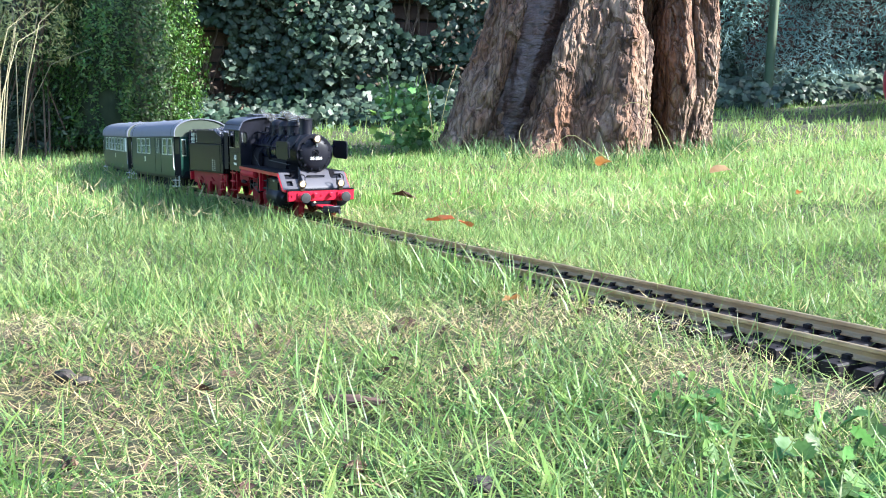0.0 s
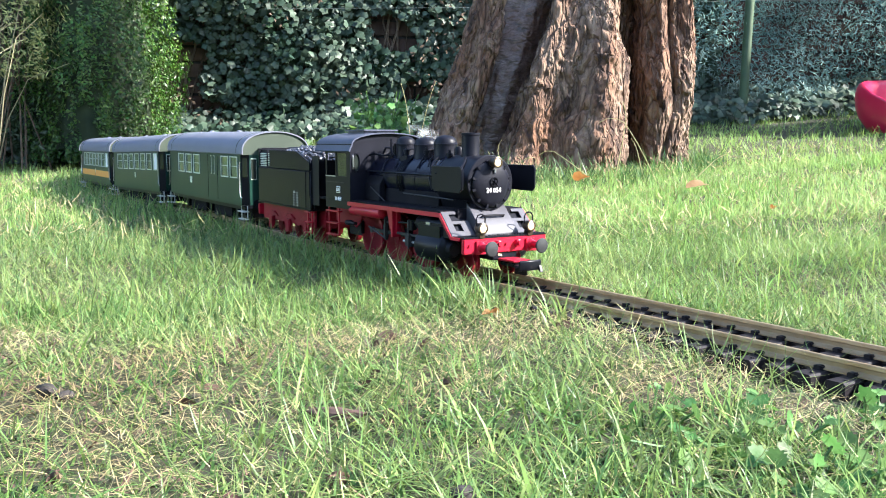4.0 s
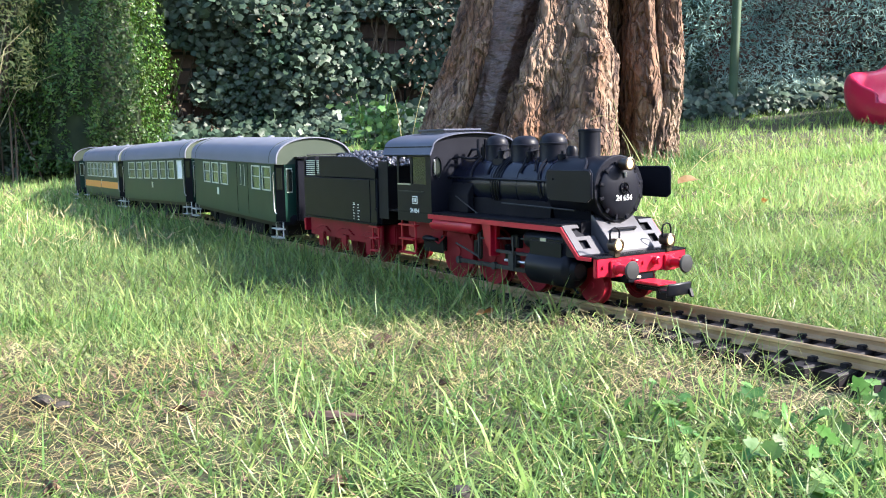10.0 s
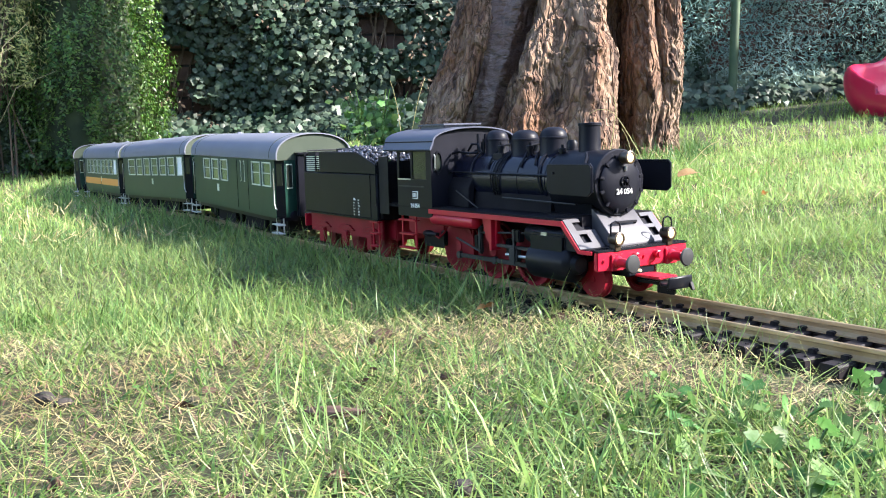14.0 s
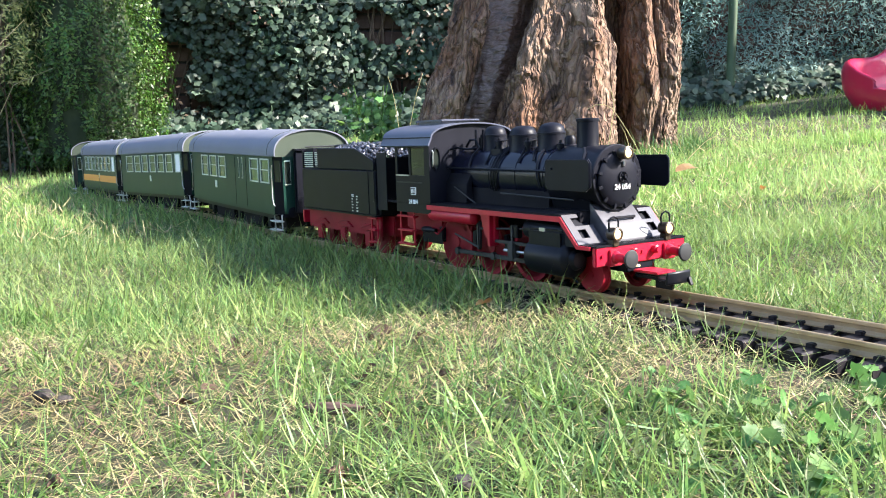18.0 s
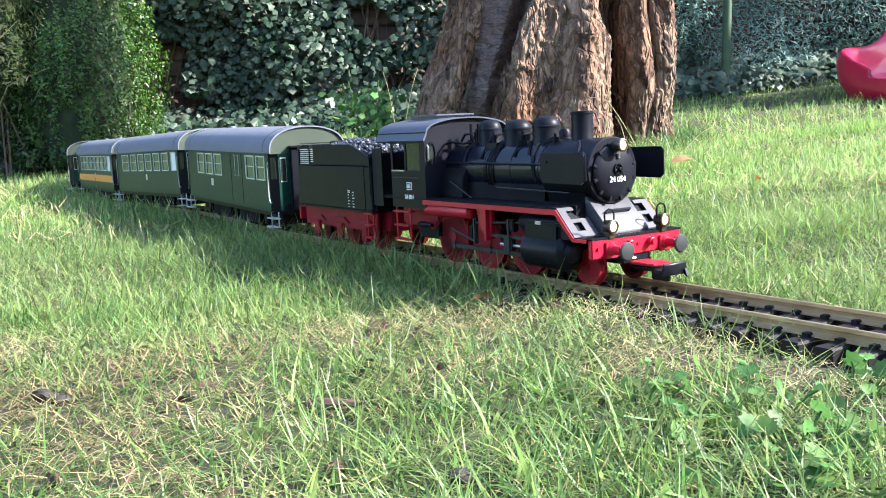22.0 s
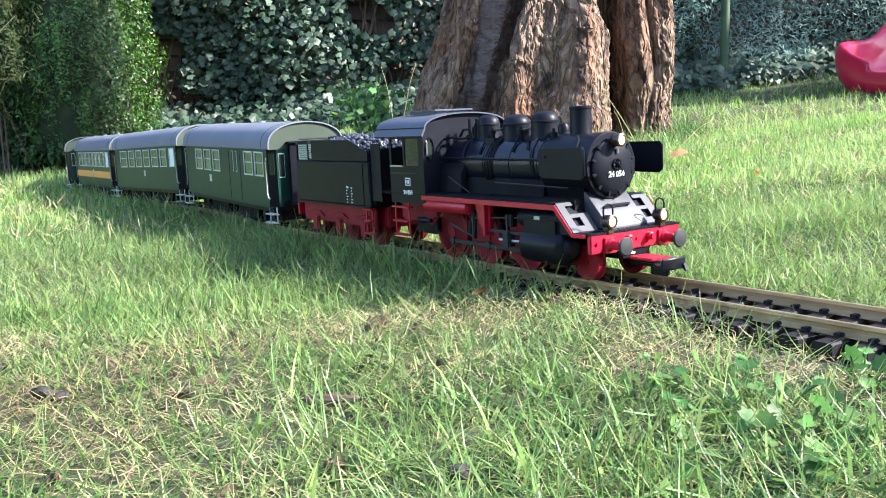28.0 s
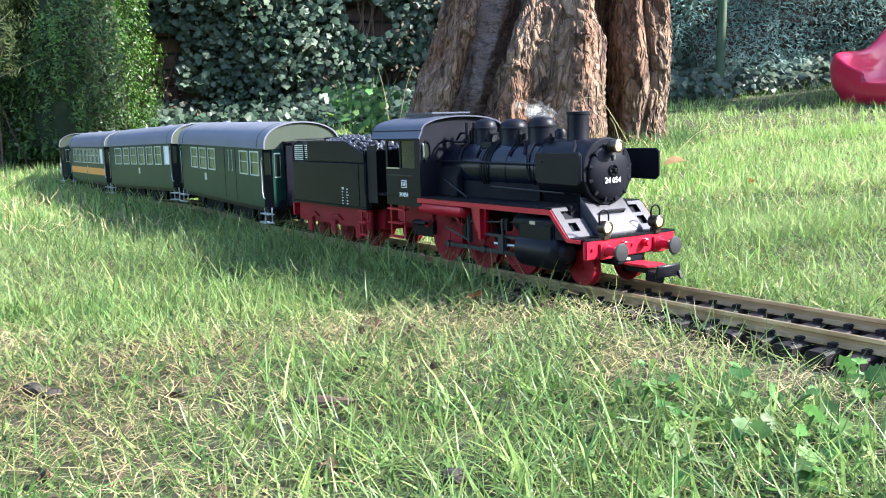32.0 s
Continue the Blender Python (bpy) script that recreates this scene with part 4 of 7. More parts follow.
        box(-0.2722, -0.2692, ya, yb, 0.0835, 0.1130, bm=wall)
        box(-0.2455, -0.2370, ya, yb, 0.0835, 0.1130, bm=wall)
        box(-0.2930, -0.2455, ya, yb, 0.1080, 0.1130, bm=wall)
        Q("cab_side", wall, M["black"], smooth=False)
    arch = [(0.0465 * math.cos(math.pi * k / 16), 0.1135 + 0.0152 * math.sin(math.pi * k / 16) ** 0.8) for k in range(17)]
    Q("cab_front", prism([(0.0463, 0.0590)] + arch + [(-0.0463, 0.0590)], -0.2385, -0.2372, "x"), M["soot"])
    for side in (-1, 1):
        g = lathe([(0.0078, -0.2366), (0.0078, -0.2352), (0.0066, -0.2352), (0.0066, -0.2366), (0.0078, -0.2366)], "x", (0, 0, 0), 20)
        bmesh.ops.transform(g, matrix=Matrix.Translation((0, side * 0.0392, 0.0985)) @ Matrix.Diagonal((1, 0.50, 1.35, 1)), verts=g.verts)
        Q("front_window", g, M["black"], "oval cab window rim")
        q = lathe([(0.0068, -0.2372), (0.0068, -0.2364)], "x", (0, 0, 0), 20)
        bmesh.ops.transform(q, matrix=Matrix.Translation((0, side * 0.0392, 0.0985)) @ Matrix.Diagonal((1, 0.50, 1.35, 1)), verts=q.verts)
        Q("front_pane", q, M["pane"])
        Q("side_pane", box(-0.2694, -0.2452, side * 0.0455 - 0.0003, side * 0.0455 + 0.0003, 0.0832, 0.1082), M["pane"])
        Q("window_sill", box(-0.2940, -0.2715, side * 0.0468 - 0.001, side * 0.0468 + 0.001, 0.0826, 0.0838), M["steel"])
        Q("cab_ledge", box(-0.2935, -0.2490, side * 0.0468 - 0.0006, side * 0.0468 + 0.0006, 0.0762, 0.0772), M["grey"])
        Q("cab_grab_rail", bent([(-0.2352, side * 0.0440, 0.1060), (-0.2332, side * 0.0445, 0.1040), (-0.2332, side * 0.0445, 0.0940), (-0.2352, side * 0.0440, 0.0920)], 0.0008), M["steel"])
        pl = Q("cab_emblem", box(-0.2695, -0.2605, side * 0.0467 - 0.0004, side * 0.0467 + 0.0004, 0.0655, 0.0725, 0.0002), M["white"], "white emblem plate")
        Q("emblem_field", box(-0.2686, -0.2614, side * 0.0469 - 0.0005, side * 0.0469 + 0.0005, 0.0663, 0.0717), M["black"], parent=pl)
        for k in range(3):
            Q("emblem_bar", box(-0.2680 + k * 0.0024, -0.2667 + k * 0.0024, side * 0.0471 - 0.0005, side * 0.0471 + 0.0005, 0.0672, 0.0708), M["white"], parent=pl)
        t = Matrix.Translation((X - 0.2600, side * 0.0469, 0.0590)) @ pose(0, 0, 0, 90, 0, 0 if side < 0 else 180)
        lettering("cab_number", "24 054", 0.0056, t, M["white"], eng)
    outer = [(0.0495, 0.1105)] + [(0.0462 * math.cos(math.pi * k / 20), 0.1172 + 0.0128 * max(math.sin(math.pi * k / 20), 0) ** 0.85) for k in range(21)] + [(-0.0495, 0.1105)]
    inner = [(y * 0.975, z - 0.0011) for y, z in outer[::-1]]
    Q("cab_roof", prism(outer + inner, -0.3190, -0.2335, "x"), M["cabroof"], "curved black cab roof, bluish sky sheen put into its colour")
    for side in (-1, 1):
        Q("roof_gutter", box(-0.3190, -0.2335, side * 0.0464 - 0.0004, side * 0.0464 + 0.0004, 0.1168, 0.1178, 0.0003), M["black"])
        Q("roof_hook", lathe([(0.0012, 0.1210), (0.0010, 0.1235), (0, 0.1238)], "z", (-0.2480 if side < 0 else -0.3000, -0.0370, 0), 8), M["black"])
    vent = box(-0.2960, -0.2560, -0.0190, 0.0190, 0.1270, 0.1318, 0.0006)
    box(-0.2990, -0.2530, -0.0215, 0.0215, 0.1316, 0.1334, 0.0005, vent)
    Q("roof_vent", vent, M["cabroof"])
    Q("cab_floor", box(-0.298, -0.238, -0.045, 0.045, 0.0560, 0.0585), M["black"])
    Q("backhead", prism([(-0.026, 0.059), (0.026, 0.059), (0.024, 0.098), (0.012, 0.106), (-0.012, 0.106), (-0.024, 0.098)], -0.246, -0.239, "x"), M["soot"])
    return eng


# ---- the tender: origin at its middle on the rails ----
TENDER_MID = 0.418


def build_tender():
    ten = tagged(new("coal_tender"), "black tender with red underframe, heaped with shiny coal", "tender")
    X = TENDER_MID

    def P(name, bm, mat, label="", parent=None, smooth=True):
        bmesh.ops.translate(bm, verts=bm.verts, vec=(X, 0, 0))
        return part(name, bm, mat, parent or ten, label, smooth)

    P("underframe", box(-0.510, -0.325, -0.0300, 0.0300, 0.020, 0.040, 0.001), M["deepred"])
    for side in (-1, 1):
        sf = box(-0.503, -0.335, side * 0.0385 - 0.0012, side * 0.0385 + 0.0012, 0.020, 0.0400, 0.0006)
        for x in (-0.358, -0.414, -0.470):
            box(x - 0.006, x + 0.006, side * 0.0410 - 0.0022, side * 0.0410 + 0.0022, 0.0090, 0.0250, 0.0008, sf)
            for k in range(4):
                box(x - 0.019 + k * 0.003, x + 0.019 - k * 0.003, side * 0.0400 - 0.0018, side * 0.0400 + 0.0018, 0.0260 + k * 0.0014, 0.0272 + k * 0.0014, bm=sf)
        P("side_frame", sf, M["deepred"], "red side frame with axle boxes and springs")
        st = box(-0.352, -0.334, side * 0.0430 - 0.003, side * 0.0430 + 0.003, 0.0380, 0.0395, 0.0003)
        box(-0.350, -0.336, side * 0.0435 - 0.003, side * 0.0435 + 0.003, 0.0265, 0.0280, 0.0003, st)
        box(-0.350, -0.336, side * 0.0435 - 0.003, side * 0.0435 + 0.003, 0.0140, 0.0155, 0.0003, st)
        for x in (-0.349, -0.337):
            box(x - 0.0009, x + 0.0009, side * 0.0425 - 0.0006, side * 0.0425 + 0.0006, 0.014, 0.046, bm=st)
        P("tender_steps", st, M["red"])
        lab = P("notice_bars", box(-0.3835, -0.3795, side * 0.0463 - 0.0002, side * 0.0463 + 0.0002, 0.0605, 0.0613), M["white"], "white rows of tiny illegible writing")
        rnd = random.Random(3)
        for k in range(6):
            for x in (-0.3835, -0.3735):
                w = rnd.uniform(0.0012, 0.0046)
                P("notice_bar", box(x, x + w, side * 0.0463 - 0.0002, side * 0.0463 + 0.0002, 0.0440 + k * 0.0030, 0.0450 + k * 0.0030), M["white"], parent=lab)
    buf = box(-0.5120, -0.5080, -0.0440, 0.0440, 0.024, 0.038, 0.0006)
    P("rear_beam", buf, M["red"])
    buffers(ten, X - 0.5010, -1, mat=M["soot"], head=M["soot"])
    body = [(-0.0460, 0.0420), (0.0460, 0.0420), (0.0460, 0.0860), (0.0425, 0.0870), (-0.0425, 0.0870), (-0.0460, 0.0860)]
    P("tank", prism(body, -0.5040, -0.3330, "x", 0.0008), M["black"], "black water tank with plain riveted sides")
    P("step_ledge", box(-0.5045, -0.3325, -0.0470, 0.0470, 0.0405, 0.0420, 0.0004), M["black"])
    for side in (-1, 1):
        yo = side * 0.0455
        bunk = prism([(-0.4620, 0.0868), (-0.3330, 0.0868), (-0.3330, 0.0950), (-0.3420, 0.0985), (-0.3740, 0.1085), (-0.4620, 0.1085)], yo - 0.0009, yo + 0.0009, "y", 0.0004)
        P("bunker_side", bunk, M["black"], "black bunker side sloping down to the front")
        lv = bmesh.new()
        for k in range(8):
            box(-0.5015, -0.4640, side * 0.0425 - 0.0012, side * 0.0425 + 0.0012, 0.0876 + k * 0.0022, 0.0886 + k * 0.0022, bm=lv)
        P("louvre", lv, M["cream"], "pale grey louvre slats")
        P("louvre_post", box(-0.5042, -0.5022, side * 0.0440 - 0.0012, side * 0.0440 + 0.0012, 0.0868, 0.1085), M["black"])
    P("bunker_rear", box(-0.4760, -0.4745, -0.0450, 0.0450, 0.0868, 0.1085, 0.0003), M["black"])
    P("bunker_floor", box(-0.475, -0.334, -0.0445, 0.0445, 0.0868, 0.0885), M["black"])
    P("bunker_front", box(-0.3345, -0.3330, -0.0450, 0.0450, 0.0868, 0.0990, 0.0003), M["black"])
    P("tool_box", box(-0.5035, -0.4770, -0.0405, 0.0405, 0.0868, 0.1085, 0.0008), M["soot"])
    P("filler_lid", lathe([(0.010, 0.107), (0.010, 0.1105), (0.008, 0.1115), (0, 0.1118)], "z", (-0.490, 0.0, 0), 20), M["black"])
    P("rear_rail", bent([(-0.506, -0.0400, 0.1100), (-0.506, 0.0400, 0.1100)], 0.0008), M["black"])
    P("corner_rail", bent([(-0.334, -0.0470, 0.1010), (-0.3315, -0.0478, 0.0990), (-0.3315, -0.0478, 0.0580), (-0.334, -0.0470, 0.0560)], 0.0007), M["black"])
    P("side_rib", box(-0.3475, -0.3462, -0.0466, -0.0458, 0.0425, 0.0860), M["black"])
    P("bridge_plate", box(-0.334, -0.300, -0.0420, 0.0420, 0.0560, 0.0575, 0.0004), M["black"])
    P("front_wall", box(-0.3335, -0.3300, -0.0420, 0.0420, 0.0420, 0.0990, 0.0006), M["soot"])
    P("front_side", box(-0.3320, -0.3130, -0.0440, -0.0430, 0.0480, 0.1040, 0.0003), M["soot"])
    for x in (-0.358, -0.414, -0.470):
        wheel_pair(ten, X + x, 0.0156, 9, M["deepred"], "tender_wheel")
    # coal: a bed with lumps lying on it
    rnd = random.Random(11)
    bm = bmesh.new()
    for k in range(1100):
        x, y = rnd.uniform(-0.470, -0.338), rnd.uniform(-0.042, 0.042)
        h = 0.0925 + 0.0185 * (1 - (y / 0.050) ** 2) * min(1, (x + 0.478) / 0.02) * min(1.0, max(0.25, (-0.328 - x) / 0.04)) + rnd.uniform(-0.002, 0.002)
        r = rnd.uniform(0.0012, 0.0027)
        own = bmesh.new()
        bmesh.ops.create_icosphere(own, subdivisions=1, radius=r)
        for v in own.verts:
            v.co *= rnd.uniform(0.65, 1.2)
        bmesh.ops.translate(own, verts=own.verts, vec=(x, y, h))
        bmesh.ops.rotate(own, verts=own.verts, cent=(x, y, h), matrix=Matrix.Rotation(rnd.uniform(0, 3), 3, "X"))
        merge(bm, own)
    bmesh.ops.translate(bm, verts=bm.verts, vec=(X, 0, 0))
    ob = part("coal", bm, M["coal"], ten, "heap of small glinting coal lumps", smooth=False)
    ob["kind"] = "stuff"
    return ten


# ---- the coaches: origin at the middle on the rails, bodies 0.378 long ----
COACH_MID, COACH_STEP, HALF = 0.763, 0.4135, 0.189


def sheet(x0, x1, y, z0, z1, side):
    """One clean sheet of glass in a window, its face outward."""
    bm = bmesh.new()
    v = [bm.verts.new(p) for p in ((x0, y, z0), (x1, y, z0), (x1, y, z1), (x0, y, z1))]
    bm.faces.new(v if side < 0 else v[::-1])
    return bm


def build_coach(index):
    labels = ["bottle-green coach with grey roof, luggage doors and pale-framed windows", "bottle-green coach with grey roof and a row of pale-framed windows",
              "bottle-green coach with grey roof and an orange band below the windows", "bottle-green coach with grey roof at the tail of the train"]
    co = tagged(new("passenger_coach"), labels[index], "railway coach", "coaches of the train")

    def P(name, bm, mat, label="", parent=None, smooth=True):
        return part(name, bm, mat, parent or co, label, smooth)

    E = HALF - 0.008  # where the side walls end and the slanting entrances begin
    # windows as spans along the side (towards +x is the front), bottom 0.066 top 0.0955
    def at(s):
        return COACH_MID + COACH_STEP * (1 if index == 1 else 0) - s
    if index == 0:
        wins = [(0.594, 0.626), (0.634, 0.667), (0.772, 0.805), (0.815, 0.848), (0.858, 0.891)]
    elif index == 1:
        wins = [(1.045, 1.079), (1.091, 1.125), (1.138, 1.172), (1.184, 1.218), (1.230, 1.264), (1.278, 1.320), (1.004, 1.030)]
    else:
        wins = [(COACH_MID - E + 0.056 + k * 0.0400, COACH_MID - E + 0.088 + k * 0.0400) for k in range(7)] + [(COACH_MID - E + 0.016, COACH_MID - E + 0.044)]
    spans = sorted((at(b), at(a)) for a, b in wins)
    z0, z1 = 0.066, 0.0955
    for side in (-1, 1):
        ya, yb = sorted((side * 0.0485, side * 0.0472))
        wall = box(-E, E, ya, yb, 0.028, z0)
        box(-E, E, ya, yb, z1, 0.1005, bm=wall)
        x = -E
        for a, b in spans + [(E, E)]:
            if a - x > 0.0004:
                box(x, a, ya, yb, z0, z1, bm=wall)
            x = b
        wall_ob = P("side_wall", wall, M["green"], "bottle-green painted side", smooth=False)
        for i, (a, b) in enumerate(spans):
            small = (b - a) < 0.0285
            w = bmesh.new()
            yf = side * 0.0487
            for q in ((a, b, z0 - 0.0004, z0 + 0.0012), (a, b, z1 - 0.0012, z1 + 0.0004), (a, a + 0.0014, z0, z1), (b - 0.0014, b, z0, z1)) + (() if small else ((a, b, 0.0815, 0.0826),)):
                box(q[0], q[1], yf - 0.0006, yf + 0.0006, q[2], q[3], bm=w)
            fr = P("window", w, M["cream"], "pale-framed window", smooth=False)
            # added panel, painted as the sunlit lawn seen through the coach
            if not small:
                P("window_backing", box(a, b, side * 0.0468 - 0.0003, side * 0.0468 + 0.0003, z0, z1), M["lawnview"], "pale olive panel behind the glass, for the sunlit lawn seen through", parent=fr)
            P("pane", box(a, b, side * 0.0478 - 0.0003, side * 0.0478 + 0.0003, z0, z1) if small else sheet(a, b, side * 0.0478, z0, z1, side), M["white"] if small else M["glazing"], parent=fr)
        if index == 0:
            for x in (at(0.699), at(0.714)):
                P("door_slit", box(x - 0.0022, x + 0.0022, side * 0.0487 - 0.0004, side * 0.0487 + 0.0004, 0.068, 0.0955, 0.0002), M["cream"], "narrow pale-framed slit window in the luggage door")
                P("slit_pane", box(x - 0.0015, x + 0.0015, side * 0.0489 - 0.0004, side * 0.0489 + 0.0004, 0.069, 0.0945), M["green"])
            for x in (at(0.684), at(0.730)):
                P("door_seam", box(x - 0.0003, x + 0.0003, side * 0.0486 - 0.0003, side * 0.0486 + 0.0003, 0.032, 0.0975), M["black"])
        if index >= 2:
            for a, b in ((-E + 0.002, -0.003), (0.003, E - 0.002)):
                P("orange_band", box(a, b, side * 0.0487 - 0.0003, side * 0.0487 + 0.0003, 0.0430, 0.0565), M["orange"], "orange stripe along the side")
        lg = P("emblem", box(at(0.826) if index == 0 else 0.0005, at(0.816) if index == 0 else 0.0085, side * 0.0487 - 0.0003, side * 0.0487 + 0.0003, 0.0500, 0.0600, 0.0001), M["cream"], "small pale emblem")
        P("sole_bar", box(-HALF, HALF, side * 0.0440 - 0.0015, side * 0.0440 + 0.0015, 0.0225, 0.0285, 0.0004), M["black"])
        # entrances at both ends: recess, steps, bent handrail
        for end in (-1, 1):
            xe, xh = end * E, end * HALF
            slant = [(xe, side * 0.0478), (xe, side * 0.0466), (xh - end * 0.0012, side * 0.0375), (xh, side * 0.0385)]
            door = P("entrance_door", prism(slant, 0.026, 0.1000, "z"), M["black"], "slanting dark entrance door")
            dx, dy = (xh - xe) * 0.5, side * (0.0385 - 0.0478) * 0.5
            xd, yd = xe + dx, side * 0.0478 + dy + side * 0.0003
            P("door_pane", prism([(xd - dx * 0.55, yd - dy * 0.55), (xd - dx * 0.55, yd - dy * 0.55 + side * 0.0005), (xd + dx * 0.55, yd + dy * 0.55 + side * 0.0005), (xd + dx * 0.55, yd + dy * 0.55)], 0.068, 0.094, "z"), M["pane"], parent=door)
            P("entrance_floor", prism([(xe, side * 0.0478), (xe, side * 0.030), (xh, side * 0.030), (xh, side * 0.0478)], 0.0270, 0.0290, "z"), M["black"])
            xr = xe - end * 0.001
            P("entrance_rail", bent([(xr, side * 0.0487, 0.0885), (xr + end * 0.002, side * 0.0500, 0.0870), (xr, side * 0.0500, 0.0840), (xr + end * 0.001, side * 0.0500, 0.0460), (xr + end * 0.005, side * 0.0500, 0.0400), (xr + end * 0.007, side * 0.0490, 0.0395)], 0.0007), M["steel"], "bright bent handrail")
            xm = (xe + xh) / 2
            st = box(xm - 0.013, xm + 0.013, side * 0.0470 - 0.0045, side * 0.0470 + 0.0045, 0.0200, 0.0214, 0.0003)
            box(xm - 0.013, xm + 0.013, side * 0.0480 - 0.0045, side * 0.0480 + 0.0045, 0.0095, 0.0109, 0.0003, st)
            for x in (xm - 0.012, xm + 0.012):
                box(x - 0.0008, x + 0.0008, side * 0.0450 - 0.0006, side * 0.0450 + 0.0006, 0.0095, 0.029, bm=st)
            P("entrance_steps", st, M["steps"], "bright metal entrance steps")
    for k in range(7):
        xs = -E + 0.035 + k * (2 * E - 0.07) / 6
        for sd in (-1, 1):
            seat = box(xs - 0.010, xs + 0.010, min(sd * 0.010, sd * 0.044), max(sd * 0.010, sd * 0.044), 0.0290, 0.0440, 0.0010)
            box(xs - 0.0015, xs + 0.0015, min(sd * 0.010, sd * 0.044), max(sd * 0.010, sd * 0.044), 0.0440, 0.0640, 0.0006, seat)
            P("seat", seat, M["lining"], "olive bench seat")
    # floor, partitions, roof
    P("floor_frame", box(-HALF, HALF, -0.0425, 0.0425, 0.0245, 0.0290), M["black"])
    for x in (-0.0625, 0.0625):
        P("underframe_box", box(x - 0.042, x + 0.042, -0.036, 0.036, 0.0065, 0.0245, 0.001), M["board"])
    for x in (-0.158, 0.158):
        P("underframe_box", box(x - 0.014, x + 0.014, -0.030, 0.030, 0.0095, 0.0245, 0.001), M["board"])
    arc = [(0.0500 * math.cos(math.pi * k / 24), 0.1000 + 0.0310 * max(math.sin(math.pi * k / 24), 0) ** 0.72) for k in range(25)]
    inn = [(y * 0.972, z - 0.0013) for y, z in arc[::-1]]
    P("roof", prism(arc + inn, -HALF - 0.003, HALF + 0.003, "x"), M["roof"], "smooth grey arched roof")
    for end in (-1, 1):
        x = end * HALF
        shell = [(y * 0.965, z - 0.0014) for y, z in arc]
        x0, x1 = sorted((x - end * 0.0005, x - end * 0.0020))
        P("roof_end", prism(shell + [(-0.0482, 0.0985), (0.0482, 0.0985)], x0 + end * 0.0012, x1 + end * 0.0012, "x"), M["beige"], "pale grey-green roof end")
        for sd in (-1, 1):
            ew = box(min(x, x - end * 0.0012), max(x, x - end * 0.0012), min(sd * 0.0385, sd * 0.024), max(sd * 0.0385, sd * 0.024), 0.0285, 0.0992)
            ew_ob = P("end_wall", ew, M["green"])
            P("end_window", box(x + end * 0.0001 - 0.0005, x + end * 0.0001 + 0.0005, sd * 0.0325 - 0.0040, sd * 0.0325 + 0.0040, 0.0640, 0.0940, 0.0002), M["cream"], "narrow pale-framed end window", parent=ew_ob)
            P("end_pane", box(x + end * 0.0006 - 0.0005, x + end * 0.0006 + 0.0005, sd * 0.0325 - 0.0033, sd * 0.0325 + 0.0033, 0.0655, 0.0925), M["pane"], parent=ew_ob)
        outl = [(-0.0235, 0.030), (-0.0235, 0.102), (-0.0205, 0.1065), (0.0205, 0.1065), (0.0235, 0.102), (0.0235, 0.030)]
        for k in range(3):
            xa = x + end * (0.0006 + 0.0032 * k)
            a, b = sorted((xa, xa + end * 0.0024))
            P("gangway_fold", prism([(y * (1 if k % 2 else 1.05), z) for y, z in outl], a, b, "x", 0.0005), M["black"], "black gangway bellows")
        buffers(co, x - end * 0.018, end, mat=M["black"], head=M["soot"])
        P("bridge_frame", box(min(x, x + end * 0.0125), max(x, x + end * 0.0125), -0.0260, 0.0260, 0.1050, 0.1075, 0.0006), M["black"])
        cp = box(min(x, x + end * 0.020), max(x, x + end * 0.020), -0.003, 0.003, 0.013, 0.017, 0.0006)
        P("coupling", cp, M["black"])
    for end in (-1, 1):
        x = end * (HALF - 0.022)
        P("roof_band", prism([(y * 1.004, z + 0.0003) for y, z in arc] + [(y, z) for y, z in inn], x - 0.0006, x + 0.0006, "x"), M["beige"])
    for x in (-0.125, 0.015):
        P("roof_ventilator", lathe([(0.0045, 0.1295), (0.0045, 0.1315), (0.0030, 0.1330), (0, 0.1332)], "z", (x, 0.008, 0), 14), M["roof"])
    gut = bmesh.new()
    for sd in (-1, 1):
        box(-HALF, HALF, sd * 0.0498 - 0.0006, sd * 0.0498 + 0.0006, 0.0995, 0.1008, bm=gut)
    P("gutter", gut, M["roof"])
    for x in (-0.125, 0.0, 0.125):
        wheel_pair(co, x, 0.0147, 8, M["soot"], "coach_wheel")
        for sd in (-1, 1):
            P("axle_box", box(x - 0.006, x + 0.006, sd * 0.0330 - 0.003, sd * 0.0330 + 0.003, 0.008, 0.024, 0.001), M["black"])
    return co


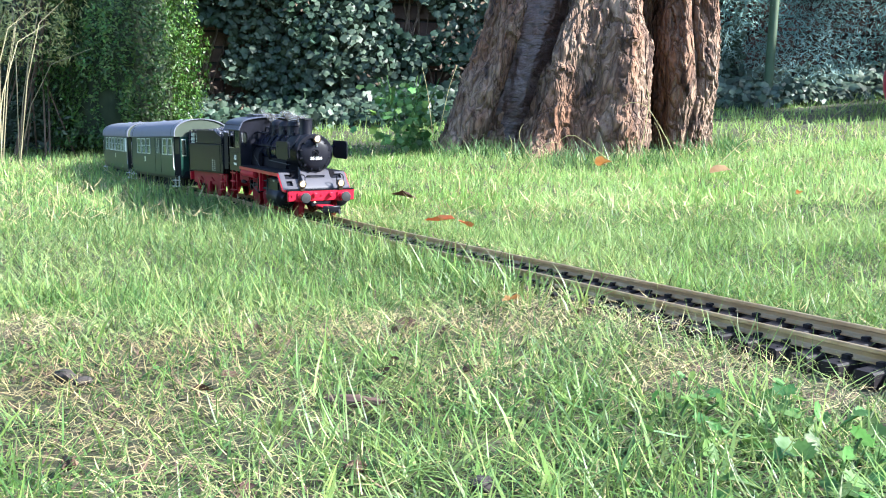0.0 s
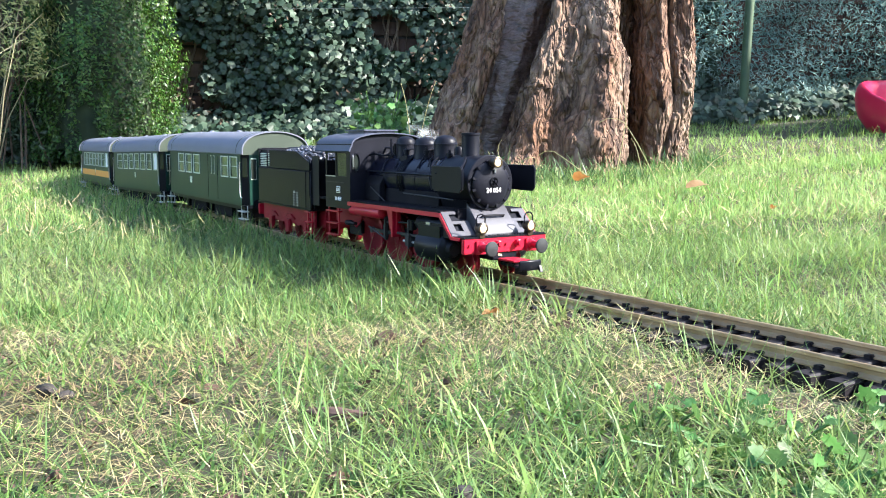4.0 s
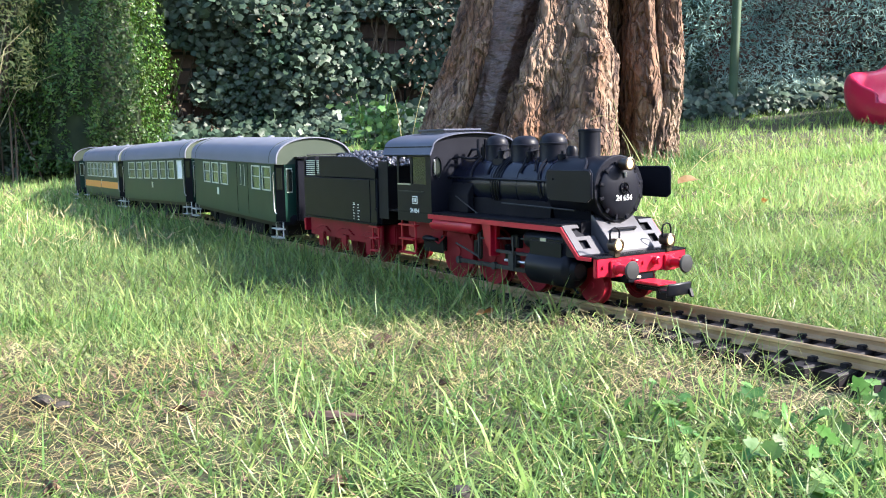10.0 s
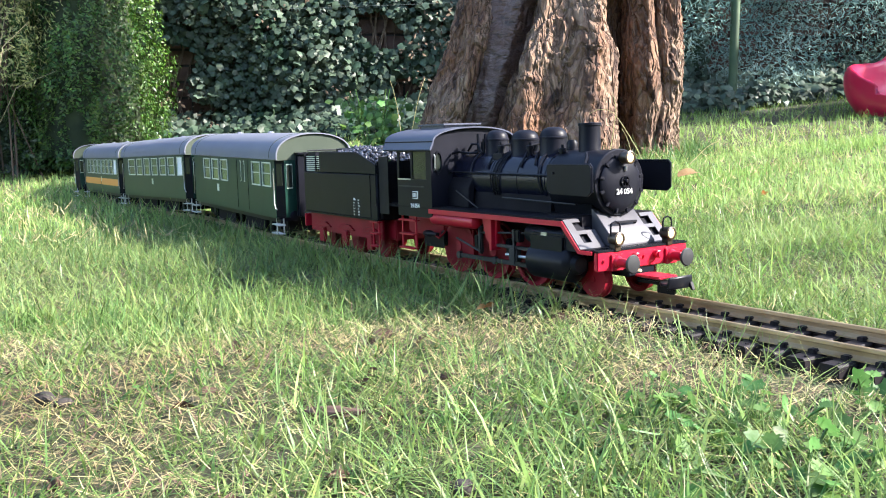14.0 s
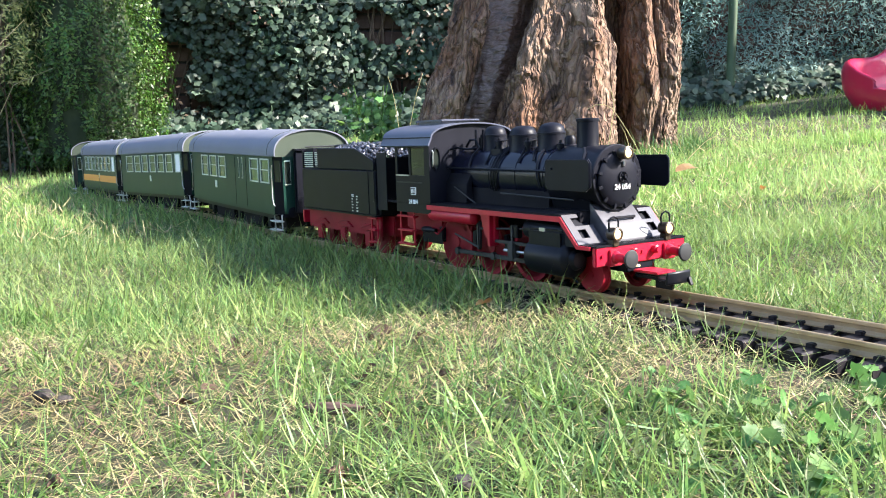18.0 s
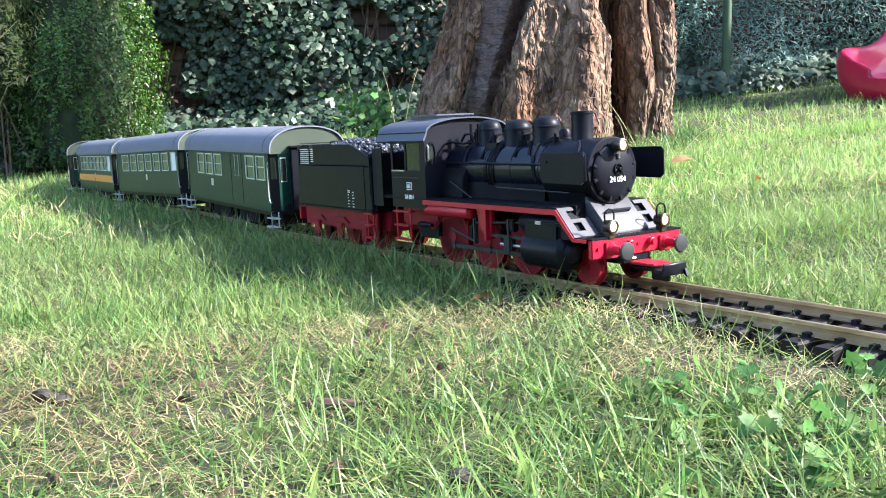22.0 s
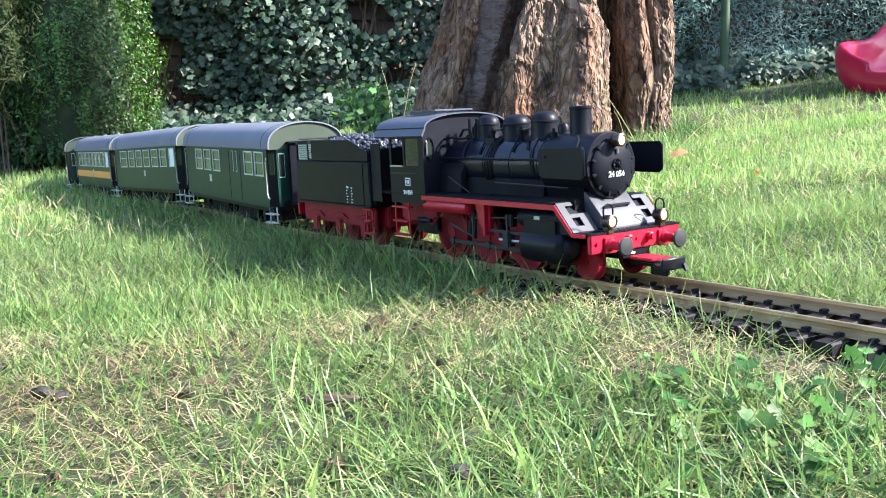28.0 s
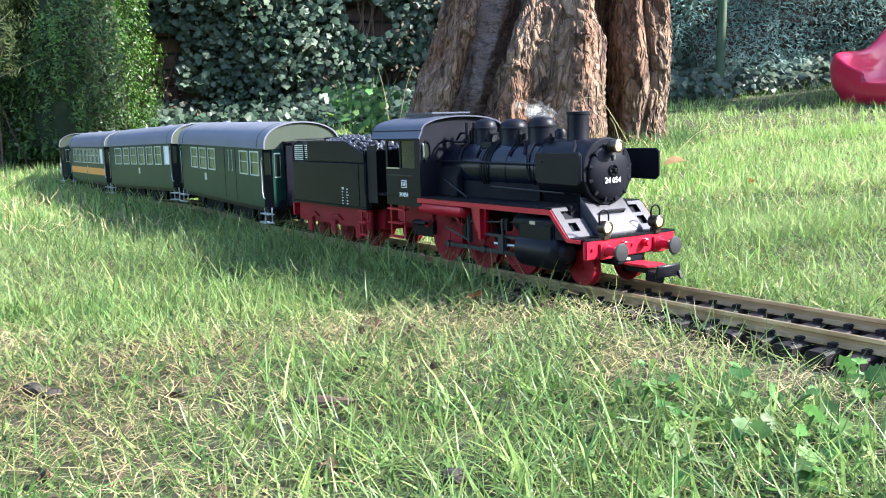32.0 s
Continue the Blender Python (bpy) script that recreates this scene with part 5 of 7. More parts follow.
# ---- grass ----
def blades(name, label, base, height, width, lean, bend, mat, rng, segs=3, az=None):
    """Many grass blades as one mesh: tapered strips that lean and bend."""
    n = len(base)
    az = rng.uniform(0, 2 * np.pi, n) if az is None else az
    d = np.stack([np.cos(az), np.sin(az), np.zeros(n)], 1)
    tw = az + rng.uniform(-0.9, 0.9, n) + np.pi / 2
    w = np.stack([np.cos(tw), np.sin(tw), np.zeros(n)], 1)
    verts = []
    for k in range(segs + 1):
        u = k / segs
        ang = np.minimum(lean + bend * u, 2.0)
        out, up = np.sin(ang), np.cos(ang)
        if k == 0:
            p = base.copy()
        else:
            p = p + (d * out[:, None] + np.array([0, 0, 1.0]) * up[:, None]) * (height / segs)[:, None]
        half = (width / 2 * (1.0 if u < 0.4 else max(1 - (u - 0.4) / 0.6, 0.06)))[:, None]
        verts += [p - w * half, p + w * half]
    V = np.stack(verts, 1)
    k2 = 2 * (segs + 1)
    f = [[2 * k, 2 * k + 1, 2 * k + 3, 2 * k + 2] for k in range(segs)]
    Fc = (np.arange(n)[:, None, None] * k2 + np.array(f)[None]).reshape(-1, 4)
    ob = new(name, raw_mesh(name, V.reshape(-1, 3), Fc, mat, True))
    return tagged(ob, label, "grass", kind="stuff")


WORN = [(-0.068, -0.424, 0.05), (0.012, -0.402, 0.045), (-0.088, -0.346, 0.05), (-0.096, -0.299, 0.05), (-0.08, -0.214, 0.05), (-0.041, -0.131, 0.072), (-0.055, -0.095, 0.060), (0.043, -0.217, 0.035),
        (-0.003, -0.354, 0.045), (0.083, -0.398, 0.035), (0.129, -0.388, 0.03), (0.115, -0.113, 0.045), (0.024, -0.064, 0.03), (0.122, -0.136, 0.03), (-0.202, -0.424, 0.06), (0.19, -0.099, 0.03)]


def patch(x, y):
    """0 to 1: the lawn's slow change from lush to thin."""
    return 0.5 + 0.5 * np.sin(x * 9.3 + 1.3 * np.sin(y * 7.1)) * np.sin(y * 8.7 + 1.7 * np.sin(x * 6.3) + 0.6)


def worn(x, y):
    """0 to 1: where the lawn is worn to straw, with ragged edges."""
    v = np.zeros_like(x)
    for a, b, r in WORN:
        v = np.maximum(v, np.exp(-((x - a) ** 2 + (y - b) ** 2) / r ** 2))
    ragged = np.sin(x * 71 + 2 * np.sin(y * 47)) * np.sin(y * 83 + 2 * np.sin(x * 59))
    return np.clip(v * (0.85 + 0.45 * ragged), 0, 1)


def sector(n, r0, r1, rng, a0=114.0, a1=177.0, power=1.0):
    """Places in the sector of lawn before the camera's low stand."""
    u = rng.uniform(0, 1, n)
    r = (r0 ** (2 * power) + u * (r1 ** (2 * power) - r0 ** (2 * power))) ** (1 / (2 * power))
    a = np.radians(rng.uniform(a0, a1, n))
    return 0.455 + r * np.cos(a), -0.504 + r * np.sin(a), r


def tufts(n, per, spread, r0, r1, rng, power):
    """Places gathered in tufts, and the way each blade leans: mostly outward from its tuft."""
    x0, y0, r = sector(max(n // per, 1), r0, r1, rng, power=power)
    k = rng.integers(0, len(x0), n)
    dx, dy = rng.normal(size=n) * spread * r[k] ** 0.5, rng.normal(size=n) * spread * r[k] ** 0.5
    comb = rng.uniform(0, 2 * np.pi, len(x0))[k]
    az = np.arctan2(dy + 0.6 * spread * np.sin(comb), dx + 0.6 * spread * np.cos(comb)) + rng.normal(size=n) * 0.5
    return x0[k] + dx, y0[k] + dy, r[k], az


def build_grass():
    rng = np.random.default_rng(4)

    def clear_of_track(x, y, margin=0.046, keep=0.012):
        # distance from the track's centre line (nearly the x axis, curving far back)
        yc = np.where(x < -0.3, (x + 0.3) ** 2 / 72.0, 0.0) + np.where(x < -1.83, (x + 1.83) ** 2 / 1.2, 0.0) - 0.0142 - 0.0129 * x + 0.013 * np.exp(-((x + 0.95) / 0.22) ** 2)
        lat = np.abs(y - yc)
        near_edge = np.where((y < yc) & (x < 0.06), margin - 0.009, np.where((y < yc) & (x > 0.0), np.interp(x, [0.0, 0.13, 0.2], [margin - 0.008, margin - 0.006, margin + 0.010]), margin))
        ok = (lat > near_edge) | (rng.uniform(0, 1, len(x)) < keep)
        tree = (x + 1.53) ** 2 + (y - 1.20) ** 2 < 0.28 ** 2
        return ok & ~tree, lat, y - yc

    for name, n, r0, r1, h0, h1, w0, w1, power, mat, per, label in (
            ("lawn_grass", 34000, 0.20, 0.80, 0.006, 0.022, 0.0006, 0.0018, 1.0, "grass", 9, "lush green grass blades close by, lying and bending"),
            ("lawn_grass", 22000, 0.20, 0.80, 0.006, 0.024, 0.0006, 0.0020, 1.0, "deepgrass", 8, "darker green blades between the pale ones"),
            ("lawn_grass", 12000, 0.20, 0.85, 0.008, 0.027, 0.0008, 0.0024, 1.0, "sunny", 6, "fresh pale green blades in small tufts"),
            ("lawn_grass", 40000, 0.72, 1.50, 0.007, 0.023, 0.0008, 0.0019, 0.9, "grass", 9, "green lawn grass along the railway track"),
            ("lawn_grass", 34000, 0.72, 1.50, 0.008, 0.025, 0.0008, 0.0020, 0.9, "deepgrass", 8, "lawn grass along the railway track, shade in its colour"),
            ("lawn_grass", 36000, 0.72, 1.50, 0.008, 0.027, 0.0009, 0.0021, 0.9, "sunny", 7, "paler blades on the far side of the track, sunlight in their colour"),
            ("lawn_grass", 30000, 1.20, 2.40, 0.012, 0.034, 0.0012, 0.0026, 0.8, "deepgrass", 6, "lawn on the near side of the track, shade in its colour"),
            ("lawn_grass", 76000, 1.45, 2.70, 0.014, 0.036, 0.0014, 0.0030, 0.8, "sunny", 6, "pale green lawn beyond the track, sunlight in its colour"),
            ("lawn_grass", 52000, 2.60, 4.90, 0.020, 0.048, 0.0026, 0.0055, 0.7, "sunny", 5, "pale lawn reaching to the ivy wall, sunlight in its colour")):
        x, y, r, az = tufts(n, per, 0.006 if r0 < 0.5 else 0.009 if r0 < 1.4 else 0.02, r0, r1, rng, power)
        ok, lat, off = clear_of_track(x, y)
        # dark blades kept to the near side as painted shade, pale ones beyond as sun
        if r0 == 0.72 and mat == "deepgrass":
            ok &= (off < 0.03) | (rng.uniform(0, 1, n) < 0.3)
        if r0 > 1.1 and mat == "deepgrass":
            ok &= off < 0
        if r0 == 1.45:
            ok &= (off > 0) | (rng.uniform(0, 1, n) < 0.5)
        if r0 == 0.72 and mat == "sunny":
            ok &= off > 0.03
        bare = worn(x, y)
        ok &= rng.uniform(0, 1, n) > 0.95 * bare
        x, y, r, lat, off, az, bare = x[ok], y[ok], r[ok], lat[ok], off[ok], az[ok], bare[ok]
        h = rng.uniform(h0, h1, len(x)) * (1.15 if r0 < 1.1 else 1.0) * (0.75 + 0.5 * patch(x * 0.7 + 3, y * 0.7)) * (1 - 0.4 * bare)
        near_side = (off < 0) & (lat < 0.15) & (x < -0.12)
        h *= np.where(near_side, np.interp(-x, [0.12, 0.3, 0.6, 1.0], [1.0, 1.1, 1.2, 1.2]), 1.0)
        h *= np.where((lat < 0.075) & (x > -0.05) & (off < 0), np.interp(x, [0.0, 0.11, 0.17], [0.85, 0.7, 0.45]), 1.0)
        h *= np.where((lat < 0.06) & (off > 0), 0.6, 1.0)
        w = rng.uniform(0, 1, len(x)) ** 1.6 * (w1 - w0) + w0
        blades(name, label, np.stack([x, y, ground_z(x, y) - 0.002], 1), h, w, rng.uniform(0.30 if r0 < 1.1 else 0.05, 1.52 if r0 < 1.4 else 1.0, len(x)), rng.uniform(-0.3, 1.9, len(x)), M[mat], rng, 3 if r0 < 1.15 else 2 if r0 < 2 else 1, az)
    # tall single blades before the train, and tufts along the near rail
    x, y, r = sector(520, 0.34, 1.35, rng, 118, 177)
    ok, lat, off = clear_of_track(x, y, 0.05, 0.0)
    ok &= worn(x, y) < 0.3
    x, y = x[ok], y[ok]
    blades("tall_grass", "taller loose blades standing out of the lawn", np.stack([x, y, ground_z(x, y)], 1), rng.uniform(0.022, 0.042, len(x)), rng.uniform(0.0009, 0.0020, len(x)), rng.uniform(0, 0.6, len(x)), rng.uniform(0.1, 1.1, len(x)), M["sunny"], rng, 4)
    tx = rng.uniform(-0.95, -0.03, 190)
    k = rng.integers(0, 190, 1000)
    x, y = tx[k] + rng.normal(size=1000) * 0.010, rng.uniform(-0.088, -0.043, 190)[k] + rng.normal(size=1000) * 0.006
    y = np.minimum(y, -0.041) - 0.0142 - 0.0129 * x
    tall = np.interp(-x, [-0.05, 0.0, 0.1, 0.5, 0.95], [0.55, 0.85, 1.0, 1.0, 0.9])
    blades("tall_grass", "longer blades standing against the near rail", np.stack([x, y, ground_z(x, y)], 1), rng.uniform(0.018, 0.046, 1000) * tall, rng.uniform(0.0009, 0.0020, 1000), rng.uniform(0, 0.7, 1000), rng.uniform(0.1, 1.0, 1000), M["grass"], rng, 4)
    # fine blades lying every way among the coarse ones
    x, y, r = sector(24000, 0.22, 1.3, rng)
    ok, lat, off = clear_of_track(x, y, 0.050, 0.01)
    ok &= rng.uniform(0, 1, len(x)) > 0.7 * worn(x, y)
    x, y = x[ok], y[ok]
    blades("fine_grass", "fine pale green blades lying every way in the lawn", np.stack([x, y, ground_z(x, y) + rng.uniform(0.002, 0.012, len(x))], 1), rng.uniform(0.012, 0.034, len(x)), rng.uniform(0.0004, 0.0009, len(x)), rng.uniform(0.7, 1.5, len(x)), rng.uniform(-0.8, 0.9, len(x)), M["grass"], rng, 3)
    # long tufts round the foot of the tree
    k = rng.integers(0, 60, 2600)
    a = np.radians(rng.uniform(150, 420, 60))[k]
    tr = rng.uniform(0.34, 0.52, 60)[k]
    x, y = -1.50 + tr * 0.86 * np.cos(a) + rng.normal(size=2600) * 0.02, 1.17 + tr * 0.86 * np.sin(a) + rng.normal(size=2600) * 0.02
    blades("tall_grass", "long uncut grass round the foot of the tree", np.stack([x, y, ground_z(x, y) - 0.005], 1), rng.uniform(0.03, 0.09, 2600), rng.uniform(0.0014, 0.0028, 2600), rng.uniform(0, 0.6, 2600), rng.uniform(0.2, 1.4, 2600), M["deepgrass"], rng, 4)
    # broad blades lying flat in the mat
    x, y, r = sector(1500, 0.22, 1.2, rng)
    ok, lat, off = clear_of_track(x, y, 0.052, 0.0)
    ok &= worn(x, y) < 0.5
    x, y = x[ok], y[ok]
    blades("flat_grass", "broad pale blades lying flat over the lawn", np.stack([x, y, ground_z(x, y) + rng.uniform(0.003, 0.010, len(x))], 1), rng.uniform(0.014, 0.032, len(x)), rng.uniform(0.0009, 0.0020, len(x)), rng.uniform(0.8, 1.35, len(x)), rng.uniform(0.1, 1.2, len(x)), M["grass"], rng, 5)
    # straw: lying dry blades, matted in the worn patches
    x, y, r = sector(135000, 0.20, 1.6, rng)
    ok, lat, off = clear_of_track(x, y, 0.046, 0.02)
    ok &= rng.uniform(0, 1, len(x)) < 0.09 + 0.16 * patch(x, y) + 1.1 * worn(x, y)
    x, y, r = x[ok], y[ok], r[ok]
    blades("dry_grass", "pale dry straw lying between the green blades", np.stack([x, y, ground_z(x, y) + rng.uniform(0.0, 0.009, len(x))], 1), rng.uniform(0.006, 0.018, len(x)), rng.uniform(0.0003, 0.0008, len(x)), rng.uniform(1.15, 1.65, len(x)), rng.uniform(-0.7, 0.6, len(x)), M["straw"], rng, 3)
    # brown thatch under it
    x, y, r = sector(60000, 0.20, 1.1, rng)
    ok, lat, off = clear_of_track(x, y, 0.046, 0.02)
    ok &= rng.uniform(0, 1, len(x)) < 0.05 + 0.22 * worn(x, y)
    x, y = x[ok], y[ok]
    blades("thatch", "dark brown decayed thatch low in the lawn", np.stack([x, y, ground_z(x, y) + rng.uniform(0.0, 0.004, len(x))], 1), rng.uniform(0.005, 0.014, len(x)), rng.uniform(0.0006, 0.0018, len(x)), rng.uniform(1.1, 1.6, len(x)), rng.uniform(-0.5, 0.5, len(x)), M["deadleaf"], rng, 2)
    # straw strewn over the far lawn
    x, y, r = sector(14000, 1.2, 3.0, rng, power=0.8)
    ok, lat, off = clear_of_track(x, y, 0.046, 0.02)
    ok &= rng.uniform(0, 1, len(x)) < 0.2 + 0.8 * patch(x * 0.6 + 1, y * 0.6)
    x, y = x[ok], y[ok]
    blades("dry_grass", "pale straw strewn over the sunny lawn", np.stack([x, y, ground_z(x, y) + rng.uniform(0.004, 0.022, len(x))], 1), rng.uniform(0.015, 0.035, len(x)), rng.uniform(0.001, 0.002, len(x)), rng.uniform(0.9, 1.6, len(x)), rng.uniform(-0.6, 0.8, len(x)), M["straw"], rng, 2)
    # the rest of the lawn, all round
    x, y = rng.uniform(-5.5, 5.5, 80000), rng.uniform(-5.5, 5.0, 80000)
    a, r = np.degrees(np.arctan2(y + 0.504, x - 0.455)), np.hypot(x - 0.455, y + 0.504)
    ok, lat, off = clear_of_track(x, y, 0.06, 0.0)
    ok &= (r > 0.9) & ((a < 113) | (a > 178)) & ((x + 2.86) * 0.834 - (y - 2.06) * 0.552 > 0.05)
    x, y = x[ok], y[ok]
    blades("lawn_grass", "mown green lawn spreading over the rest of the garden", np.stack([x, y, ground_z(x, y) - 0.002], 1), rng.uniform(0.03, 0.06, len(x)), rng.uniform(0.008, 0.016, len(x)), rng.uniform(0.2, 1.2, len(x)), rng.uniform(0.1, 1.2, len(x)), M["grass"], rng, 2)
    x, y, r = sector(9000, 0.16, 0.95, rng, 178, 474)
    ok, lat, off = clear_of_track(x, y, 0.06, 0.0)
    x, y = x[ok], y[ok]
    blades("lawn_grass", "green lawn round the camera's stand", np.stack([x, y, ground_z(x, y) - 0.002], 1), rng.uniform(0.012, 0.030, len(x)), rng.uniform(0.003, 0.006, len(x)), rng.uniform(0.2, 1.2, len(x)), rng.uniform(0.1, 1.2, len(x)), M["grass"], rng, 2)


# ---- directions as seen from the camera's stand ----
EYE = (0.46, -0.505)


def spot(heading, dist):
    a = radians(heading)
    return EYE[0] + dist * math.cos(a), EYE[1] + dist * math.sin(a)


# ---- the old tree ----
def build_tree():
    tree = tagged(new("old_tree"), "massive old tree with furrowed reddish-brown bark, several fused stems", "tree")
    cx, cy = spot(139.5, 2.58)
    right = Vector((math.cos(radians(49.5)), math.sin(radians(49.5)), 0))
    away = Vector((math.cos(radians(139.5)), math.sin(radians(139.5)), 0))
    base = float(ground_z(cx, cy)) - 0.035

    def stem(name, foot, top, r0, r1, flare, seed, folds, skin="bark", rough=1.0, nu=260, twist=0.5):
        """One stem. folds: ridges (+) and grooves (-) as (angle at the foot, change of angle with height, width, depth, from height, to height)."""
        hs = np.concatenate([np.linspace(-0.10, 0.72, 160), np.linspace(0.76, 3.2, 16)])
        nv = len(hs)
        V = np.zeros((nv, nu, 3))
        for j, h in enumerate(hs):
            u = min(max(h, 0) / 0.75, 1.6)
            cl = foot[0] + (top[0] - foot[0]) * (u ** 0.8)
            ca = foot[1] + (top[1] - foot[1]) * u
            r = r0 + (r1 - r0) * min(u, 1.1) + flare * math.exp(-max(h + 0.05, 0) / 0.12)
            c = right * cl + away * ca
            low = math.exp(-max(h, 0) / 0.15)
            for i in range(nu):
                a = 2 * math.pi * i / nu
                ca_, sa_ = math.cos(a), math.sin(a)
                rr = r * (1 + 0.05 * math.sin(3 * a + seed + 2.2 * h) + 0.13 * low * math.sin(5 * a + seed * 3))
                for a0, da, w, depth, h0, h1 in folds:
                    d = (a - radians(a0 + da * h) + math.pi) % (2 * math.pi) - math.pi
                    if abs(d) < 3 * w:
                        rr += depth * math.exp(-((d / w) ** 2)) * min(max((h - h0) / 0.08, 0), 1) * min(max((h1 - h) / 0.08, 0), 1)
                a2 = a + twist * h
                x, y = math.cos(a2) * r, math.sin(a2) * r
                lump = noise.noise(Vector((x * 7 + seed * 7, y * 7, h * 4.5)))
                warp = 0.10 * noise.noise(Vector((x * 9, y * 9 + seed, h * 6)))
                ridge = 1 - abs(noise.noise(Vector(((x + warp) * 26, (y + warp) * 26 + seed, h * 7.5)))) * 2
                plate = abs(noise.noise(Vector((x * 55, y * 55, h * 19 + seed))))
                fine = noise.noise(Vector((x * 120, y * 120, h * 60)))
                rr += 0.030 * lump + (0.010 * (ridge - 0.4) - 0.009 * plate + 0.005 * fine) * rough
                V[j, i] = c + right * (ca_ * rr) + away * (sa_ * rr) + Vector((0, 0, h))
        idx = np.arange(nu * nv).reshape(nv, nu)
        nxt = np.roll(idx, -1, 1)
        faces = np.stack([idx[:-1], nxt[:-1], nxt[1:], idx[1:]], -1).reshape(-1, 4)
        V *= 0.86
        ob = part(name, raw_mesh(name, V.reshape(-1, 3), faces, M[skin], True), None, tree, "furrowed reddish-brown bark" if skin == "bark" else "smooth silvery purple bark with cross stripes")
        ob.matrix_basis = Matrix.Translation((cx, cy, base))

    stem("stem", (-0.370, 0.02), (-0.160, 0.05), 0.120, 0.064, 0.030, 1.3, [(-95, 30, 0.35, 0.03, -0.1, 0.5), (-60, 40, 0.2, -0.03, 0.0, 0.9)], nu=200)
    stem("stem", (-0.265, 0.02), (-0.080, 0.03), 0.085, 0.098, 0.010, 2.6, [(-120, 0, 0.2, -0.015, 0.0, 0.4), (-80, 10, 0.25, 0.012, 0.1, 3)], "smoothbark", 0.4, 160)
    stem("stem", (-0.010, -0.03), (0.080, 0.0), 0.195, 0.088, 0.035, 4.1,
         [(-118, -20, 0.30, 0.045, -0.1, 3), (-150, -15, 0.25, -0.03, -0.1, 3), (-62, 12, 0.22, 0.035, 0.05, 3), (-92, 30, 0.12, -0.022, 0.12, 0.5), (-30, 10, 0.30, 0.035, -0.1, 0.45), (-75, -60, 0.10, 0.016, 0.0, 0.3)], nu=320)
    stem("stem", (0.345, 0.10), (0.318, 0.09), 0.098, 0.100, 0.020, 7.7,
         [(-62, -35, 0.10, -0.030, 0.22, 3), (-84, -30, 0.16, 0.022, 0.15, 3), (-50, 20, 0.16, 0.016, 0.2, 3), (-100, 110, 0.10, -0.020, -0.1, 0.26), (-120, 40, 0.25, 0.020, -0.1, 0.4)], nu=240, twist=1.6)
    stem("stem", (0.165, 0.27), (0.165, 0.25), 0.150, 0.150, 0.0, 5.2, [], nu=110)


# ---- leaves in number ----
def leaf_cloud(name, label, category, centers, normals, size, outline, mat, rng, parent=None, kind="stuff", fold=0.25):
    """Many leaves as one mesh. The outline is a fan of (x, y) round the origin; each leaf lies across its normal, folded a little."""
    n = len(centers)
    nrm = normals / np.linalg.norm(normals, axis=1, keepdims=True)
    ref = rng.normal(size=(n, 3))
    t = np.cross(nrm, ref)
    t /= np.linalg.norm(t, axis=1, keepdims=True)
    b = np.cross(nrm, t)
    o = np.array(outline)
    k = len(o)
    rim = centers[:, None] + (t[:, None] * o[None, :, 0:1] + b[:, None] * o[None, :, 1:2] - nrm[:, None] * (np.abs(o[None, :, 0:1]) * fold)) * size[:, None, None]
    V = np.concatenate([centers[:, None], rim], 1)
    f = np.array([[0, 1 + i, 1 + (i + 1) % k] for i in range(k)])
    Fc = (np.arange(n)[:, None, None] * (k + 1) + f[None]).reshape(-1, 3)
    ob = new(name, raw_mesh(name, V.reshape(-1, 3), Fc, mat, True))
    if parent:
        ob.parent = parent
        ob["label"] = label
        ob["kind"] = kind
        return ob
    return tagged(ob, label, category, kind=kind)


SPRAY = [(0.0, 0.8), (0.14, 0.0), (0.0, -0.6), (-0.14, 0.0)]
IVY = [(0.0, 0.60), (0.19, 0.36), (0.46, 0.30), (0.40, 0.02), (0.36, -0.30), (0.0, -0.30), (-0.36, -0.30), (-0.40, 0.02), (-0.46, 0.30), (-0.19, 0.36)]
OVAL = [(0.0, 0.6), (0.27, 0.05), (0.0, -0.5), (-0.27, 0.05)]
LONG = [(0.0, 0.8), (0.13, 0.2), (0.12, -0.3), (0.0, -0.6), (-0.12, -0.3), (-0.13, 0.2)]
ROUND = [(0.0, 0.62), (0.10, 0.44), (0.27, 0.54), (0.32, 0.34), (0.50, 0.34), (0.46, 0.10), (0.58, -0.04), (0.42, -0.18), (0.40, -0.38), (0.16, -0.32), (0.0, -0.20), (-0.16, -0.32), (-0.40, -0.38), (-0.42, -0.18), (-0.58, -0.04), (-0.46, 0.10), (-0.50, 0.34), (-0.32, 0.34), (-0.27, 0.54), (-0.10, 0.44)]

# the garden wall: a line across the far side
WALL_P, WALL_U = Vector((-2.86, 2.06, 0)), Vector((0.552, 0.834, 0))
WALL_N = Vector((0.834, -0.552, 0))


